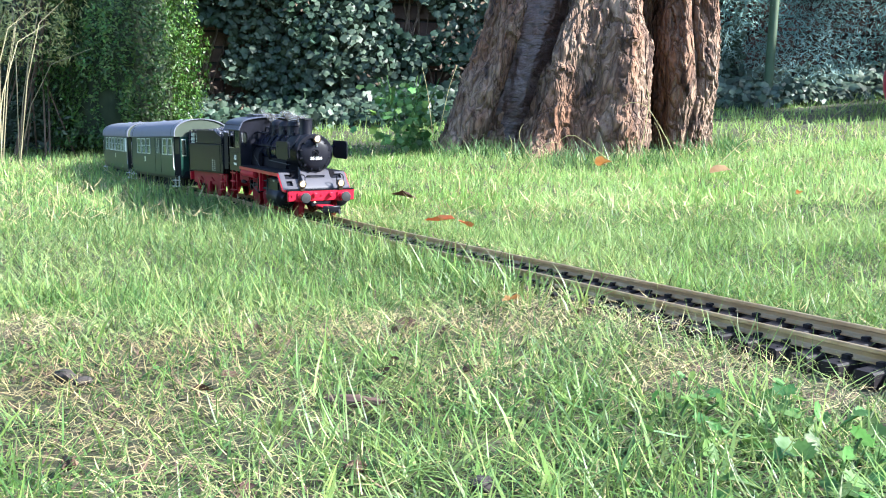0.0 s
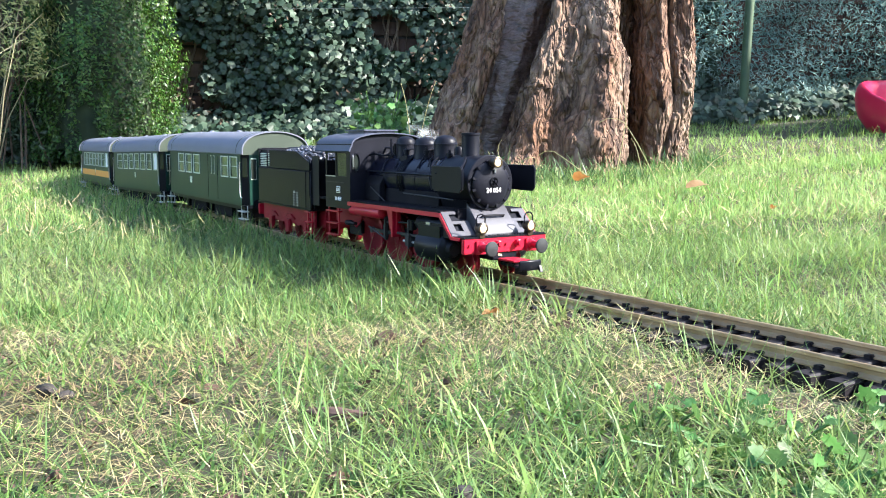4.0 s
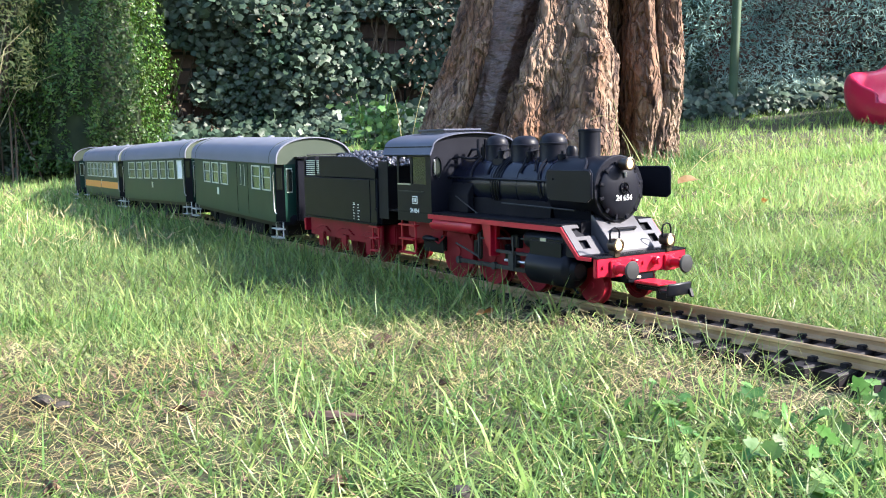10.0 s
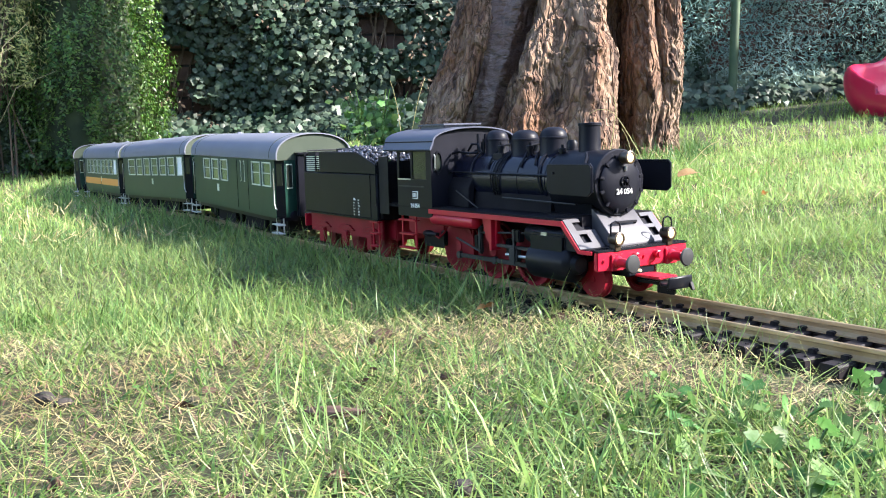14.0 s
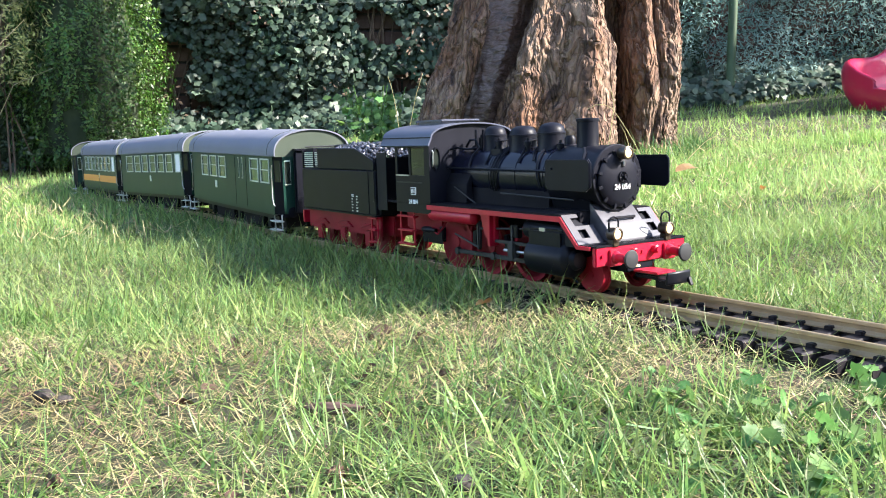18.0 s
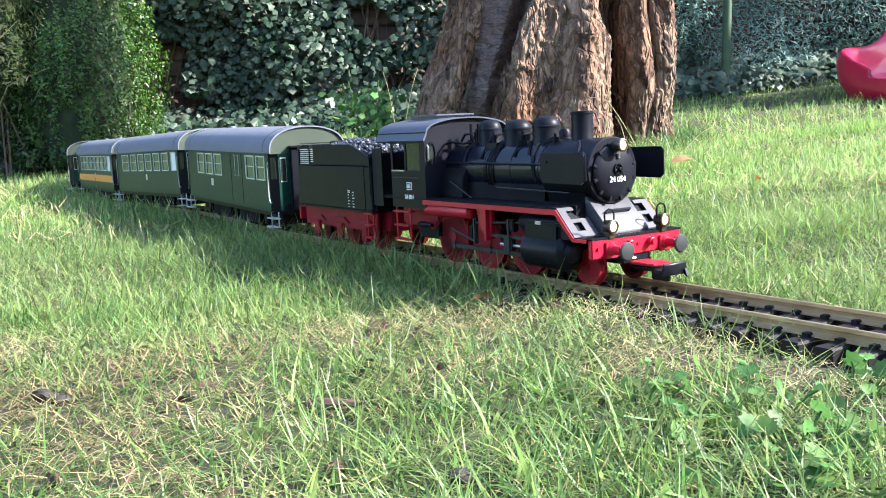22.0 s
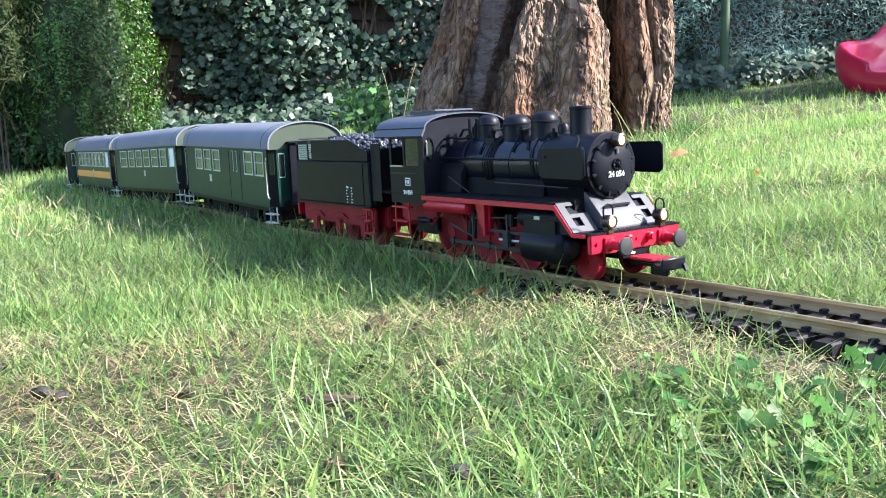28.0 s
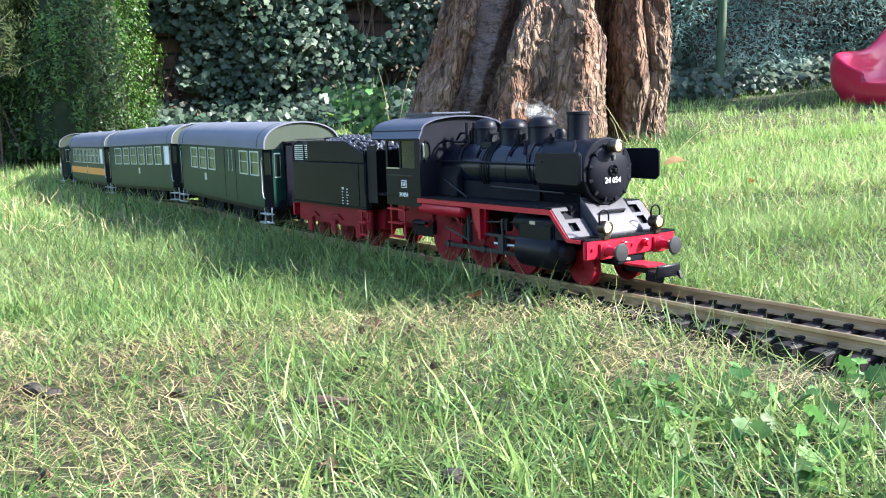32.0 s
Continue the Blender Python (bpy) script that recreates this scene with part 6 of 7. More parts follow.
def build_wall():
    wall = tagged(new("wall_north"), "old red brick garden wall under ivy", "wall", kind="structure")
    m = Matrix((WALL_U.to_4d(), WALL_N.to_4d(), (0, 0, 1, 0), (0, 0, 0, 1))).transposed()
    m.translation = WALL_P
    core = part("wall_core", box(-9, 9, -0.25, -0.012, -0.4, 2.3), M["mortar"], wall, "dark mortar between the bricks")
    wall.matrix_basis = m
    part("wall_cap", box(-9.02, 9.02, -0.30, 0.04, 2.3, 2.38, 0.01), M["brick"], wall)
    me = mesh_of("brick", box(-0.102, 0.102, -0.02, 0.0, -0.030, 0.030, 0.003), M["brick"])
    rnd = random.Random(2)
    for r in range(13):
        for k in range(19):
            b = part("brick", me, None, wall)
            b.matrix_basis = Matrix.Translation((-1.95 + (r % 2) * 0.107 + k * 0.214, rnd.uniform(-0.003, 0.003), 0.17 + r * 0.072)) @ pose(0, 0, 0, 0, 0, rnd.uniform(-0.6, 0.6))


def wall_point(u, out, z):
    u, out, z = np.broadcast_arrays(np.asarray(u, float), np.asarray(out, float), np.asarray(z, float))
    return np.stack([WALL_P.x + WALL_U.x * u + WALL_N.x * out, WALL_P.y + WALL_U.y * u + WALL_N.y * out, z], -1)


def build_ivy():
    rng = np.random.default_rng(8)
    nvec = np.array([WALL_N.x, WALL_N.y, 0.35])

    def cover(n, u0, u1, z0, z1, depth, keep):
        u, z = rng.uniform(u0, u1, n), rng.uniform(z0, z1, n)
        q = np.array([noise.noise(Vector((a * 1.6, b * 2.2, 3.1))) + 0.5 * noise.noise(Vector((a * 4.3, b * 4.7, 9.0))) for a, b in zip(u, z)])
        ok = q > keep
        u, z, q = u[ok], z[ok], q[ok]
        out = rng.uniform(0.01, 1, len(u)) * depth * (0.5 + np.clip(q, 0, 1))
        return u, out, z

    ivy = tagged(new("wall_ivy"), "dark glossy ivy climbing over the garden wall", "ivy")
    u, out, z = cover(36000, -2.4, 0.9, 0.10, 1.35, 0.20, -0.42)
    c = wall_point(u, out, z)
    leaf_cloud("ivy_leaves", "dark green glossy ivy leaves", "ivy", c, nvec + rng.normal(size=(len(u), 3)) * 0.42, rng.uniform(0.017, 0.047, len(u)), IVY, M["ivy"], rng, ivy)
    n = 3200
    u2, z2 = rng.uniform(-1.9, 0.7, n), rng.uniform(0.2, 1.2, n)
    q2 = np.array([noise.noise(Vector((a * 2.3, b * 2.9, 17.0))) for a, b in zip(u2, z2)])
    u2, z2 = u2[q2 > 0.16], z2[q2 > 0.16]
    leaf_cloud("dead_leaves", "dead brown leaves caught in the ivy", "ivy", wall_point(u2, rng.uniform(0.05, 0.19, len(u2)), z2), nvec + rng.normal(size=(len(u2), 3)) * 0.6, rng.uniform(0.012, 0.027, len(u2)), OVAL, M["twig"], rng, ivy)
    # the skirt of ivy along the foot of the wall
    n = 8500
    u = rng.uniform(-2.1, 3.2, n)
    out = rng.uniform(0, 1, n) ** 1.5 * 0.32 + 0.02
    p = wall_point(u, out, 0)
    z = ground_z(p[:, 0], p[:, 1]) + rng.uniform(0.0, 1.0, n) * (0.17 - out * 0.3) + 0.01
    p[:, 2] = z
    leaf_cloud("ivy_leaves", "ivy creeping along the ground at the wall's foot", "ivy", p, nvec + np.array([0, 0, 0.5]) + rng.normal(size=(n, 3)) * 0.45, rng.uniform(0.022, 0.046, n), IVY, M["ivy"], rng, ivy)
    stems = bmesh.new()
    rnd = random.Random(6)
    for k in range(70):
        u0 = rnd.uniform(-2.0, 1.0)
        pts, uu = [], u0
        for j in range(9):
            uu += rnd.uniform(-0.06, 0.06)
            q = wall_point(np.array([uu]), np.array([0.02]), np.array([0.1 + j * 0.15]))[0]
            pts.append(tuple(q))
        bent(pts, rnd.uniform(0.002, 0.006), 5, stems)
    part("ivy_stem", stems, M["twig"], ivy)
    hedge = tagged(new("blue_green_hedge"), "feathery blue-green hedge along the wall", "hedge")
    n = 64000
    u, z = rng.uniform(0.55, 3.4, n), rng.uniform(0.22, 1.5, n)
    p = wall_point(u, 0.03 + rng.uniform(0, 1, n) * 0.22 * (0.7 + 0.5 * np.sin(u * 9) * np.sin(z * 11)), z)
    leaf_cloud("foliage", "soft blue-green sprays", "hedge", p, nvec + rng.normal(size=(n, 3)) * 0.5, rng.uniform(0.010, 0.024, n), SPRAY, M["blueivy"], rng, hedge)
    part("hedge_stem", bent([tuple(wall_point(np.array([1.9]), np.array([0.05]), np.array([0.1 + 0.3 * k]))[0]) for k in range(5)], 0.02), M["twig"], hedge)
    # red-tinged shrub behind the slide
    n = 900
    red = tagged(new("red_tinged_shrub"), "shrub with reddish and green leaves behind the slide", "shrub")
    u, z = rng.uniform(2.15, 3.3, n), rng.uniform(0.3, 1.3, n)
    p = wall_point(u, 0.18 + rng.uniform(0, 0.2, n), z)
    leaf_cloud("shrub_leaves", "reddish leaves", "shrub", p[:450], nvec + rng.normal(size=(450, 3)) * 0.5, rng.uniform(0.04, 0.07, 450), OVAL, M["leafred"], rng, red)
    leaf_cloud("shrub_leaves", "green leaves", "shrub", p[450:], nvec + rng.normal(size=(450, 3)) * 0.5, rng.uniform(0.04, 0.07, 450), OVAL, M["bush"], rng, red)


def build_fence():
    x, y = spot(128.6, 4.15)
    z = float(ground_z(x, y))
    post = tagged(new("fence_post"), "slim green metal fence post before the hedge", "fence post")
    part("post", lathe([(0.019, -0.1), (0.019, 1.55), (0.021, 1.55), (0.021, 1.57), (0, 1.58)], seg=16), M["postgreen"], post)
    post.matrix_basis = Matrix.Translation((x, y, z))
    for k, h in enumerate((0.52, 0.78, 1.05)):
        x2, y2 = spot(158, 3.75)
        x3, y3 = spot(117.5, 4.4)
        pts = [(x2, y2, z - 0.15 + h), ((x2 + x) / 2, (y2 + y) / 2, z - 0.085 + h), (x, y, z + h), (x3, y3, z + h + 0.02)]
        w = tagged(part("fence_wire", bent(pts, 0.0006, 5), M["wire"]), "thin galvanised fence wire strung before the ivy", "wire", "fence wires")


# ---- bushes ----
BUSH_V, BUSH_R = [0, 0.10, 0.22, 0.36, 0.60, 0.85, 1.0], [0.88, 1.0, 1.0, 0.92, 0.70, 0.42, 0.12]


def bush(name, label, cx, cy, rx, ry, h, n, size, outline, mat, seed, lift=0.0, dense=True):
    thick = 1.0 if dense else 0.3
    rng = np.random.default_rng(seed)
    ob = tagged(new(name), label, "bush")
    base = float(ground_z(cx, cy))
    az, v = rng.uniform(0, 2 * np.pi, n), rng.uniform(0.02, 1, n) ** 1.15
    prof = np.interp(v, BUSH_V, BUSH_R)
    lump = np.array([noise.noise(Vector((math.cos(a) * 2.4 + seed, math.sin(a) * 2.4, b * 5))) + 0.6 * noise.noise(Vector((math.cos(a) * 7 + seed, math.sin(a) * 7, b * 14))) for a, b in zip(az, v)])
    rad = prof * (0.88 + 0.52 * lump) * (1 - 0.34 * rng.uniform(0, 1, n) ** 2)
    c = np.stack([cx + rx * rad * np.cos(az), cy + ry * rad * np.sin(az), base + lift + v * h], 1)
    nr = np.stack([np.cos(az), np.sin(az), 0.5 + 0 * az], 1) + rng.normal(size=(n, 3)) * 0.45
    # shoots that stand out of the outline
    m = n // 5
    sa, sv, sl = rng.uniform(0, 2 * np.pi, 130), rng.uniform(0.05, 0.9, 130), rng.uniform(0.04, 0.15, 130)
    pick, along = rng.integers(0, 130, m), rng.uniform(0, 1, m)
    sr = np.interp(sv, BUSH_V, BUSH_R)[pick] * 0.92
    out = sl[pick] * along
    ss = np.stack([cx + (rx * sr + out * 0.75) * np.cos(sa[pick]), cy + (ry * sr + out * 0.75) * np.sin(sa[pick]), base + lift + sv[pick] * h + out * 1.5], 1) + rng.normal(size=(m, 3)) * (0.014 * (1.2 - along))[:, None]
    c, nr, n = np.concatenate([c, ss]), np.concatenate([nr, np.stack([np.cos(sa[pick]), np.sin(sa[pick]), 0.6 + 0 * along], 1) + rng.normal(size=(m, 3)) * 0.7]), n + m
    leaf_cloud("crown", label, "bush", c, nr, rng.uniform(size * 0.6, size * 1.25, n), outline, mat, rng, ob)
    tw = bmesh.new()
    rnd = random.Random(seed)
    for k in range(22 if dense else 12):
        a, t = rnd.uniform(0, 6.28), rnd.uniform(0.3, 0.92)
        e = (cx + rx * 0.8 * t * math.cos(a), cy + ry * 0.8 * t * math.sin(a), base + lift + h * rnd.uniform(0.4, 0.9))
        sp = 0.03 if dense else 0.15
        bent([(cx + rnd.uniform(-sp, sp), cy + rnd.uniform(-sp, sp), base - 0.03), ((cx + e[0]) / 2, (cy + e[1]) / 2, base + (e[2] - base) * 0.6), e], [0.012 * thick, 0.008 * thick, 0.003 * thick], 5, tw)
    part("branch", tw, M["twig"], ob)["kind"] = "stuff"
    if not dense:
        return ob
    # dark solid core, added for the shade between the leaves
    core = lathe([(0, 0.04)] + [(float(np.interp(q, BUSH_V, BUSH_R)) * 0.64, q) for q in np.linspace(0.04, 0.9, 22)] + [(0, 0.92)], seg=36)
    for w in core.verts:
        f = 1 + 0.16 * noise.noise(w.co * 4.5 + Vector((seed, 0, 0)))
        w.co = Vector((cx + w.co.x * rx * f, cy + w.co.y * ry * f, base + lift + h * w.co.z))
    part("shade_core", core, M["shade"], ob)
    return ob


def build_bushes():
    x, y = spot(167.2, 3.55)
    bush("box_bush", "dense box bush with small bright green leaves", x, y, 0.26, 0.26, 1.45, 44000, 0.0140, OVAL, M["bush"], 21)
    x, y = spot(171.0, 3.95)
    bush("box_bush", "dense dark green bush with small leaves", x, y, 0.40, 0.40, 1.45, 22000, 0.020, OVAL, M["darkbush"], 22)
    x, y = spot(171.9, 3.5)
    bush("golden_bush", "loose yellow-green bush with thin twigs", x, y, 0.22, 0.22, 0.75, 9000, 0.015, LONG, M["yellowbush"], 23, 0.31, False)
    rnd = random.Random(77)
    reeds = tagged(new("dry_reeds"), "thin pale dry reed stems arching beside the bushes", "reeds")
    for k in range(18):
        rx, ry = spot(173.4 + rnd.uniform(-0.9, 1.3), 3.15 + rnd.uniform(-0.1, 0.1))
        rz, ln, lx, ly = float(ground_z(rx, ry)), rnd.uniform(0.35, 0.62), rnd.uniform(-0.05, 0.14), rnd.uniform(-0.05, 0.16)
        part("reed_stem", bent([(rx, ry, rz - 0.02), (rx + lx * 0.25, ry + ly * 0.25, rz + ln * 0.5), (rx + lx * 0.6, ry + ly * 0.6, rz + ln * 0.85), (rx + lx * 1.3, ry + ly * 1.3, rz + ln)], [0.0016, 0.0015, 0.0012, 0.0008], 5), M["reed"], reeds)
    # bright weed beside the trunk
    rng = np.random.default_rng(31)
    x, y = spot(150.2, 2.62)
    z = float(ground_z(x, y))
    n = 280
    w = tagged(new("leafy_weed"), "bright green leafy weed growing beside the tree trunk", "weed")
    c = np.stack([x + rng.normal(size=n) * 0.045, y + rng.normal(size=n) * 0.045, z + rng.uniform(0.02, 0.20, n)], 1)
    leaf_cloud("weed_leaves", "bright green serrated leaves", "weed", c, np.array([0.5, -0.5, 0.6]) + rng.normal(size=(n, 3)) * 0.5, rng.uniform(0.014, 0.032, n), IVY, M["clover"], rng, w)
    st = bmesh.new()
    for k in range(9):
        a = rng.uniform(0, 6.28)
        bent([(x, y, z - 0.02), (x + 0.05 * math.cos(a), y + 0.05 * math.sin(a), z + 0.12), (x + 0.09 * math.cos(a), y + 0.09 * math.sin(a), z + 0.22)], 0.0013, 5, st)
    part("weed_stem", st, M["clover"], w)["kind"] = "stuff"


# ---- the slide ----
def build_slide():
    sl = tagged(new("garden_slide"), "glossy red plastic children's slide ending on the lawn", "slide")
    ox, oy = spot(118.85, 3.36)
    oz = float(ground_z(ox, oy)) - 0.080
    bm = bmesh.new()
    # trough section: (across, height), swept from the rounded lip upwards
    prof = [(-0.26, 0.05), (-0.255, 0.085), (-0.235, 0.098), (-0.215, 0.085), (-0.19, 0.03), (-0.12, 0.012), (0, 0.008), (0.12, 0.012), (0.19, 0.03), (0.215, 0.085), (0.235, 0.098), (0.255, 0.085), (0.26, 0.05), (0.24, 0.0), (0.15, -0.06), (0, -0.075), (-0.15, -0.06), (-0.24, 0.0)]
    path = [(-0.075, 0.108, 0.30), (-0.068, 0.108, 0.55), (-0.050, 0.108, 0.75), (-0.020, 0.107, 0.89), (0.025, 0.106, 0.97), (0.08, 0.108, 1.0), (0.15, 0.122, 1.0), (0.21, 0.165, 1.0), (0.28, 0.235, 1.0), (0.38, 0.345, 1.0), (0.52, 0.50, 1.0), (0.72, 0.72, 1.0), (1.0, 1.00, 1.0), (1.3, 1.28, 1.0)]
    rings = [[bm.verts.new((s, a * k, h + 0.012 + b * k * 1.2)) for a, b in prof] for s, h, k in path]
    for a, b in zip(rings, rings[1:]):
        for i in range(len(prof)):
            bm.faces.new((a[i], a[(i + 1) % len(prof)], b[(i + 1) % len(prof)], b[i]))
    bm.faces.new(rings[0])
    bm.faces.new(rings[-1][::-1])
    bmesh.ops.recalc_face_normals(bm, faces=bm.faces)
    bmesh.ops.subdivide_edges(bm, edges=bm.edges[:], cuts=1, smooth=0.6, use_grid_fill=True)
    chute = part("chute", bm, M["slide"], sl, "glossy red chute with rolled edges")
    chute.data.set_sharp_from_angle(angle=3.1)
    part("foot_block", box(0.05, 0.30, -0.16, 0.16, -0.02, 0.06, 0.02), M["slide"], sl)
    part("ladder_frame", bent([(1.55, -0.2, -0.1), (1.5, -0.2, 1.2)], 0.03), M["blue"], sl, "blue plastic frame")
    part("ladder_frame", bent([(1.55, 0.2, -0.1), (1.5, 0.2, 1.2)], 0.03), M["blue"], sl, "blue plastic frame")
    part("side_panel", box(0.80, 1.5, -0.30, -0.27, 0.58, 1.25, 0.02), M["blue"], sl, "blue plastic side panel")
    sl.matrix_basis = Matrix.Translation((ox, oy, oz)) @ pose(0, 0, 0, 0, 0, 82) @ Matrix.Scale(1.15, 4)


# ---- small things on the lawn ----
def build_litter():
    rnd = random.Random(17)

    def leaf(name, label, x, y, size, mat, up=0.012, tilt=20):
        bm = bmesh.new()
        c = bm.verts.new((0, 0, 0))
        rim = []
        for k in range(14):
            a = 2 * math.pi * k / 14
            r = size * (0.62 + 0.32 * abs(math.cos(a)) + rnd.uniform(-0.06, 0.06))
            rim.append(bm.verts.new((r * math.cos(a), r * 0.7 * math.sin(a), size * 0.35 * math.sin(a) ** 2 + rnd.uniform(-0.1, 0.1) * size)))
        for k in range(14):
            bm.faces.new((c, rim[k], rim[(k + 1) % 14]))
        bmesh.ops.solidify(bm, geom=bm.faces[:], thickness=0.0006)
        ob = tagged(part(name, bm, mat), label, "leaf", "fallen leaves")
        ob.matrix_basis = Matrix.Translation((x, y, float(ground_z(x, y)) + up)) @ pose(0, 0, 0, rnd.uniform(-tilt, tilt), rnd.uniform(-tilt, tilt), rnd.uniform(0, 360))

    leaf("fallen_leaf", "curled orange-red fallen leaf on the lawn", -0.484, 0.087, 0.021, M["leafred"], 0.020)
    leaf("fallen_leaf", "curled orange-red fallen leaf on the lawn", -0.455, 0.106, 0.014, M["leafred"], 0.019)
    leaf("fallen_leaf", "yellow-brown fallen leaf in the grass beside the track", -0.075, -0.105, 0.010, M["leafbrown"], 0.010)
    leaf("fallen_leaf", "pale pinkish-brown fallen leaf on the sunny lawn", -0.740, 0.878, 0.026, M["leafpale"], 0.024, 30)
    leaf("fallen_leaf", "yellow fallen leaf on the sunny lawn", -1.076, 0.880, 0.030, M["leafbrown"], 0.030)
    leaf("fallen_leaf", "small dry fallen leaf on the sunny lawn", -0.425, 0.691, 0.009, M["leafbrown"], 0.016)
    leaf("fallen_leaf", "dark curled dead leaf on the lawn beyond the track", -0.845, 0.242, 0.024, M["deadleaf"], 0.020)

    def chip(name, label, x, y, a, b, c, mat, turn, cat):
        bm = bmesh.new()
        bmesh.ops.create_icosphere(bm, subdivisions=3, radius=1)
        for v in bm.verts:
            f = 1 + 0.35 * noise.noise(v.co * 2.1 + Vector((x * 30, y * 30, 0)))
            v.co = Vector((v.co.x * a, v.co.y * b, v.co.z * c)) * f
        ob = tagged(part(name, bm, mat), label, cat)
        ob.matrix_basis = Matrix.Translation((x, y, float(ground_z(x, y)) + c * 0.8 + 0.004)) @ pose(0, 0, 0, 6, -8, turn)

    chip("bark_chip", "dark brown bark chip lying in the grass", 0.055, -0.299, 0.018, 0.005, 0.003, M["deadleaf"], 25, "bark chip")
    chip("soil_clod", "dark clod of soil in the worn grass", -0.071, -0.413, 0.007, 0.004, 0.004, M["earth"], 30, "clod")
    chip("soil_clod", "dark clod of soil in the worn grass", -0.058, -0.406, 0.005, 0.003, 0.003, M["earth"], 80, "clod")
    chip("pebble", "small brown pebble in the grass", 0.131, -0.335, 0.0045, 0.0035, 0.003, M["bark"], 60, "pebble")
    chip("pebble", "small brown pebble in the grass", 0.052, -0.433, 0.005, 0.0035, 0.003, M["bark"], 10, "pebble")
    chip("pebble", "grey flecked pebble in the grass", 0.176, -0.303, 0.0050, 0.0040, 0.003, M["earth"], 40, "pebble")
    leaf("fallen_leaf", "curled brown dead leaf in the grass", 0.123, -0.379, 0.006, M["deadleaf"], 0.005, 12)
    for x, y, size in ((-0.055, -0.215, 0.008), (-0.067, -0.195, 0.010), (-0.043, -0.181, 0.007), (0.012, -0.252, 0.008), (0.026, -0.265, 0.006), (0.048, -0.225, 0.007), (-0.106, -0.288, 0.006), (-0.008, -0.356, 0.007), (-0.022, -0.336, 0.006), (0.077, -0.28, 0.006), (0.118, -0.117, 0.006), (-0.018, -0.082, 0.007)):
        leaf("leaf_fragment", "crumpled red-brown scrap of dead leaf in the worn grass", x, y, size, M["deadleaf"], 0.006, 50)

    # dry stalks bending before the trunk
    def stalk(label, heading, dist, lean_deg, length, hook):
        x, y = spot(heading, dist)
        z = float(ground_z(x, y)) - 0.01
        right = Vector((math.cos(radians(49.5)), math.sin(radians(49.5)), 0))
        pts, p, a = [], Vector((x, y, z)), radians(lean_deg)
        for k in range(12):
            pts.append(tuple(p))
            a += radians(hook) * (0.015 if k < 8 else 0.29)
            p = p + (right * math.sin(a) + Vector((0, 0, 1)) * math.cos(a)) * (length / 11)
        tagged(part("dry_stalk", bent(pts, [0.0014 - 0.0007 * k / 11 for k in range(12)], 5), M["straw"]), label, "dry stalk", "dry stalks")
    tall = "pale dry grass stalk arching before the tree trunk"
    stalk(tall, 136.6, 2.15, -46, 0.20, -110)
    stalk(tall, 133.2, 2.2, -24, 0.235, -95)
    stalk(tall, 135.9, 2.25, 10, 0.20, -30)
    stalk(tall, 134.0, 2.2, -14, 0.12, -20)
    stalk(tall, 141.5, 2.1, -40, 0.14, 70)
    stalk(tall, 143.0, 2.1, 30, 0.12, 60)
    stalk(tall, 144.1, 2.1, 18, 0.10, -50)
    stalk(tall, 131.5, 2.2, 40, 0.12, 30)
    stalk(tall, 148.3, 2.5, -8, 0.26, -10)
    stalk(tall, 148.5, 2.5, 10, 0.27, 10)
    stalk(tall, 125.5, 3.4, 45, 0.14, 10)

    # broad weed leaves close to the camera
    rng = np.random.default_rng(40)
    for gx, gy, n, spread, size in ((0.201, -0.145, 35, 0.050, 0.0085), (0.243, -0.182, 31, 0.045, 0.0080), (0.216, -0.086, 9, 0.02, 0.0100), (0.035, -0.29, 3, 0.008, 0.0075), (0.268, -0.215, 16, 0.03, 0.0075), (0.158, -0.182, 18, 0.04, 0.0070), (-0.05, -0.351, 4, 0.03, 0.005)):
        w = tagged(new("ground_weed"), "low broad-leaved weed among the grass", "weed", "weeds in the lawn")
        x = gx + rng.normal(size=n) * spread * 0.6
        y = gy + rng.normal(size=n) * spread * 0.6
        z = ground_z(x, y) + rng.uniform(0.003, 0.015, n)
        leaf_cloud("weed_leaves", "broad lobed green leaves", "weed", np.stack([x, y, z], 1), np.array([0.15, -0.15, 1.0]) + rng.normal(size=(n, 3)) * 0.5, rng.uniform(size * 0.6, size * 1.4, n), ROUND, M["clover"], rng, w, fold=-0.25)
        st = bmesh.new()
        for k in range(n):
            bent([(gx + (x[k] - gx) * 0.4, gy + (y[k] - gy) * 0.4, float(ground_z(gx, gy)) - 0.002), (gx + (x[k] - gx) * 0.8, gy + (y[k] - gy) * 0.8, z[k] - 0.004), (x[k], y[k], z[k])], 0.0006, 4, st)
        part("leaf_stalk", st, M["clover"], w)["kind"] = "stuff"


def build_surround():
    """Unseen plain walls added to close the place behind and beside the camera."""
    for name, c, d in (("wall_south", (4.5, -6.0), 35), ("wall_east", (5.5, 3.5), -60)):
        # dark like a hedge's own shade, to keep bright reflections off the train
        ob = tagged(part(name, box(-7, 7, -0.15, 0.15, -0.3, 2.2), M["shade"]), "unseen dark wall added to close the garden", "hedge wall", kind="structure")
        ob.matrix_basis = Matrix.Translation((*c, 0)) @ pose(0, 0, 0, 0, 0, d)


# ---- steam: torn white puffs that leave the chimney, drift back and rise away ----
STEAM = []


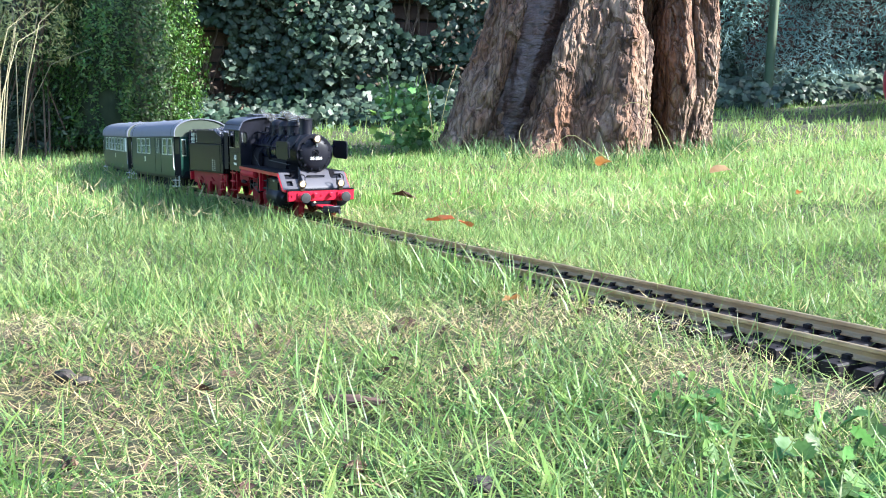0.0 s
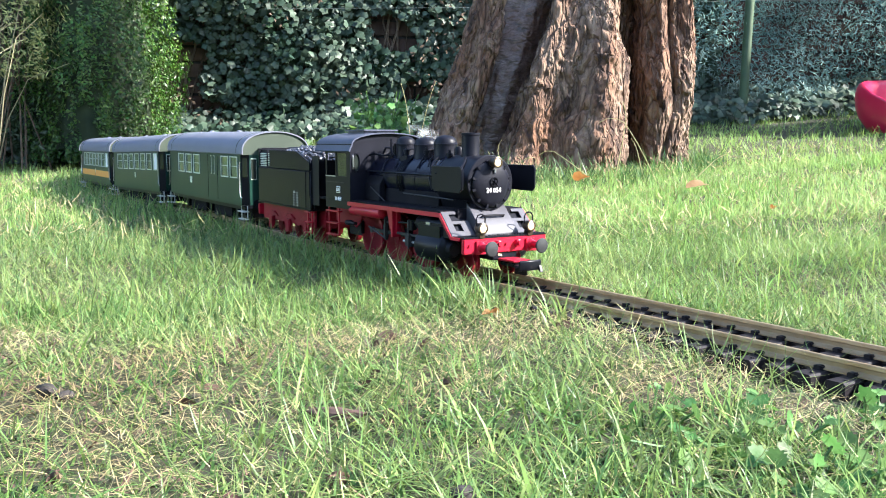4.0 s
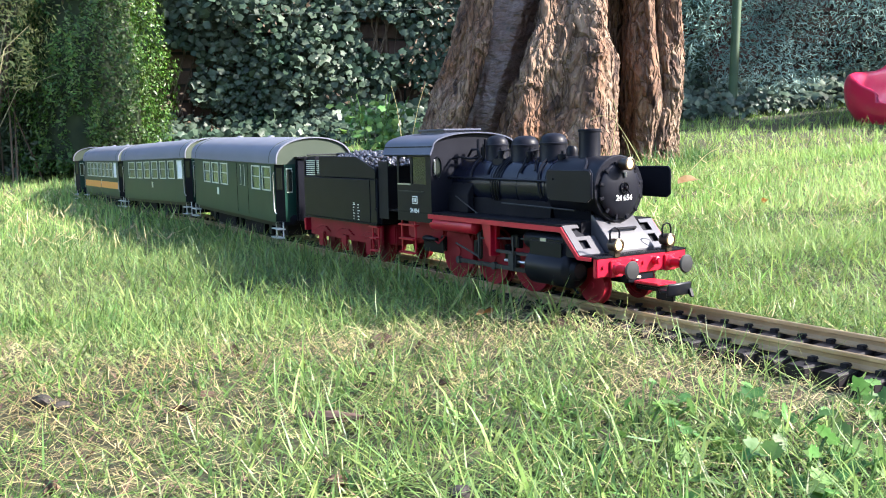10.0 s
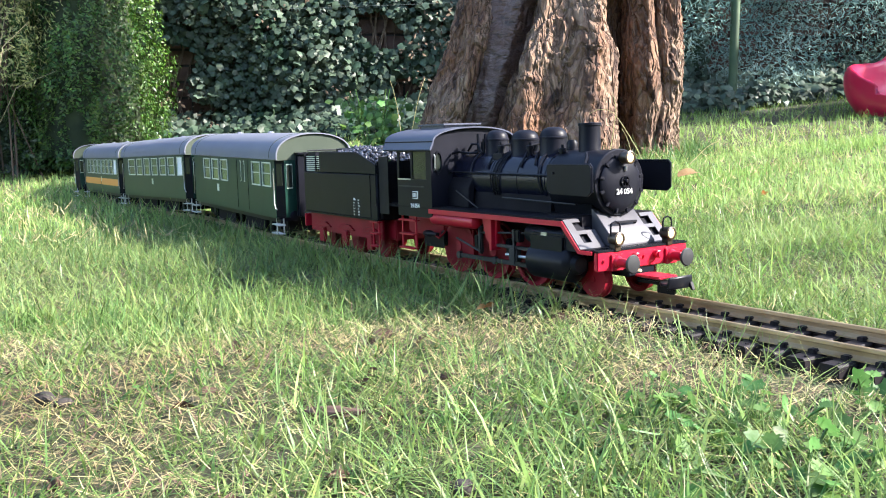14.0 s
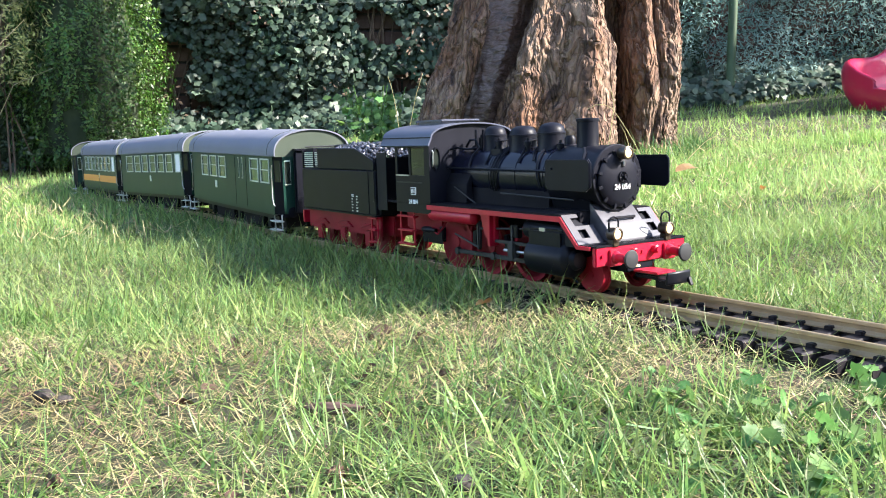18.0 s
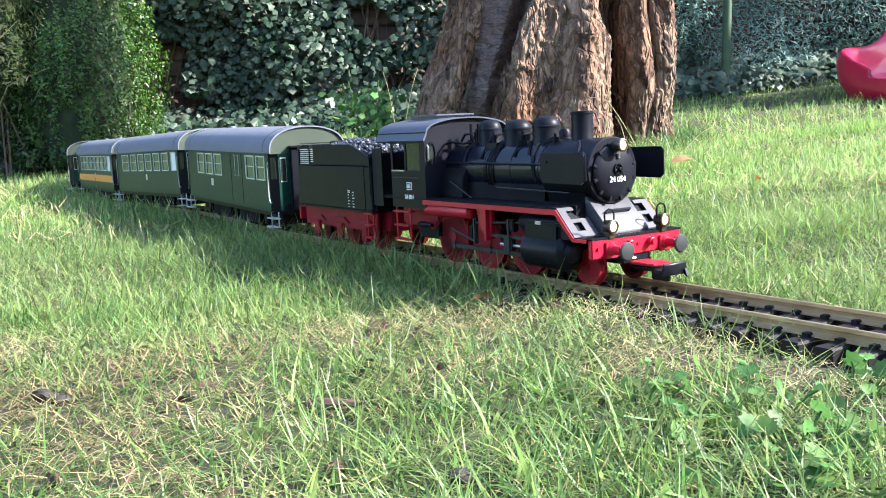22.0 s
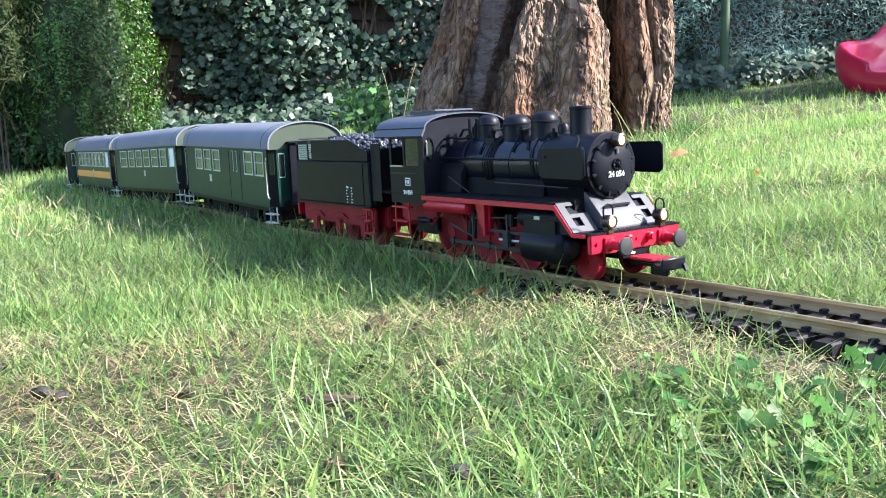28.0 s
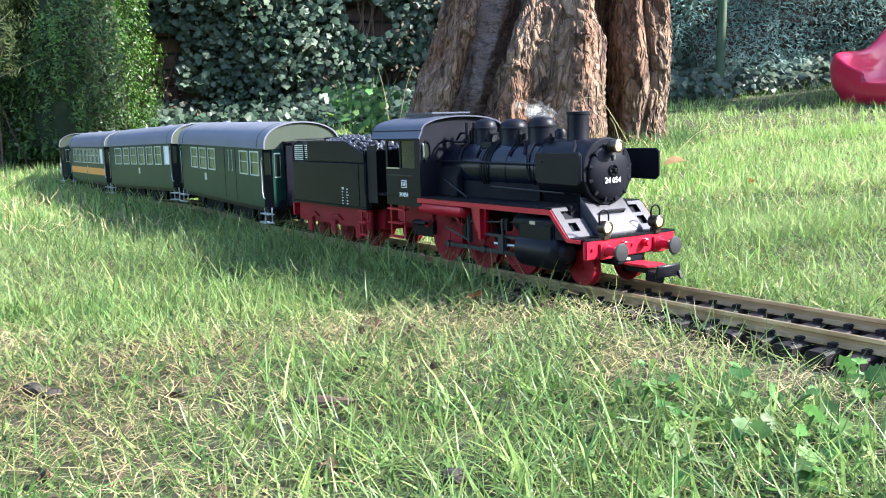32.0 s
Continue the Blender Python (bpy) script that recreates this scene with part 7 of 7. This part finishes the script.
def build_steam():
    rnd = random.Random(9)
    meshes = []
    for k in range(4):
        bm = bmesh.new()
        for j in range(4):
            own = bmesh.new()
            bmesh.ops.create_icosphere(own, subdivisions=3, radius=1.0)
            sx, sz = rnd.uniform(0.012, 0.024), rnd.uniform(0.003, 0.0065)
            off = Vector((rnd.uniform(-0.012, 0.010), rnd.uniform(-0.005, 0.005), rnd.uniform(-0.003, 0.004)))
            for v in own.verts:
                f = 1 + 0.5 * noise.noise(v.co * 1.7 + Vector((k * 9, j * 5, 0)))
                v.co = Vector((v.co.x * sx, v.co.y * sz, v.co.z * sz)) * f + off
            merge(bm, own)
        meshes.append(mesh_of("steam_puff", bm, M["steam"]))
    starts = [-1.2, -1.05, -0.9, -0.75, -0.6, -0.45, -0.3, -0.15, 0.0, 0.15, 0.3, 0.45, 0.6, 0.75, 0.9, 1.05, 1.25, 1.5, 1.8, 2.2, 2.6, 3.1, 4.2, 5.5, 7.5, 31.4]
    for i, t in enumerate(starts):
        ob = tagged(part("steam_puff", meshes[i % 4], None), "thin torn puff of white steam drifting from the chimney", "steam", "steam puffs")
        STEAM.append((ob, t, rnd.uniform(-0.006, 0.006), rnd.uniform(0.7, 1.3)))


build_ground()
build_track()
build_steam()
loco = build_loco()
tender = build_tender()
coaches = [build_coach(i) for i in range(4)]
build_grass()
build_tree()
build_wall()
build_ivy()
build_fence()
build_bushes()
build_slide()
build_litter()
build_surround()


# ---- what moves ----
def motions():
    times = [k * 0.25 for k in range(43)] + [32.0]
    walk(loco, [(t, on_track(LOCO_MID + roll(t), 0.098)) for t in times])
    walk(tender, [(t, on_track(TENDER_MID + roll(t), 0.056)) for t in times])
    for i, c in enumerate(coaches):
        walk(c, [(t, on_track(COACH_MID + COACH_STEP * i + roll(t), 0.125)) for t in times])
    # each puff waits in the smokebox, leaves the chimney, trails back over the domes and sinks in behind them
    for ob, t0, dy, k in STEAM:
        drift = 0.17 if t0 < 1.2 else 0.085
        rows = []
        for t in [0.0] + [q for q in (t0 + d for d in (-0.3, -0.05, 0.08, 0.3, 0.6, 0.95, 1.3, 1.5, 1.8, 2.4, 3.5)) if 0.0 < q < 31.9] + [32.0]:
            a = t - t0
            if a < 0:
                x, y, z = -0.078, 0.0, 0.084
            elif a < 1.35:
                x, y, z = -0.080 - drift * k * a, dy * a, 0.127 + 0.005 * math.sin(min(a * 2.6, 3.1))
            else:
                x, y, z = -0.080 - drift * k * 1.35, 0.0, 0.083
            rows.append((t, on_track(LOCO_MID + roll(t), 0.098) @ Matrix.Translation((x + LOCO_MID, y, z)) @ pose(0, 0, 0, 0, min(max(a, 0), 2) * 4, 0)))
        walk(ob, rows)
    for ob, r, x, y, z, kind in TURNING:
        step = 0.2 if r > 0.02 else 0.1
        rows = []
        for t in [k * step for k in range(int(10.5 / step) + 1)] + [10.6, 32.0]:
            a = -math.degrees(roll(t) / r) + 40
            if kind in ("wheel", "mirror"):
                m = Matrix.Translation((x, y, z)) @ pose(0, 0, 0, 0, a, 0) @ (Matrix() if kind == "wheel" else pose(0, 0, 0, 0, 0, 180))
            else:
                b = radians(a + (0 if kind == "rod" else 90))
                m = Matrix.Translation((x + 0.0105 * math.cos(b), y, z - 0.0105 * math.sin(b)))
            rows.append((t, m))
        walk(ob, rows)


motions()
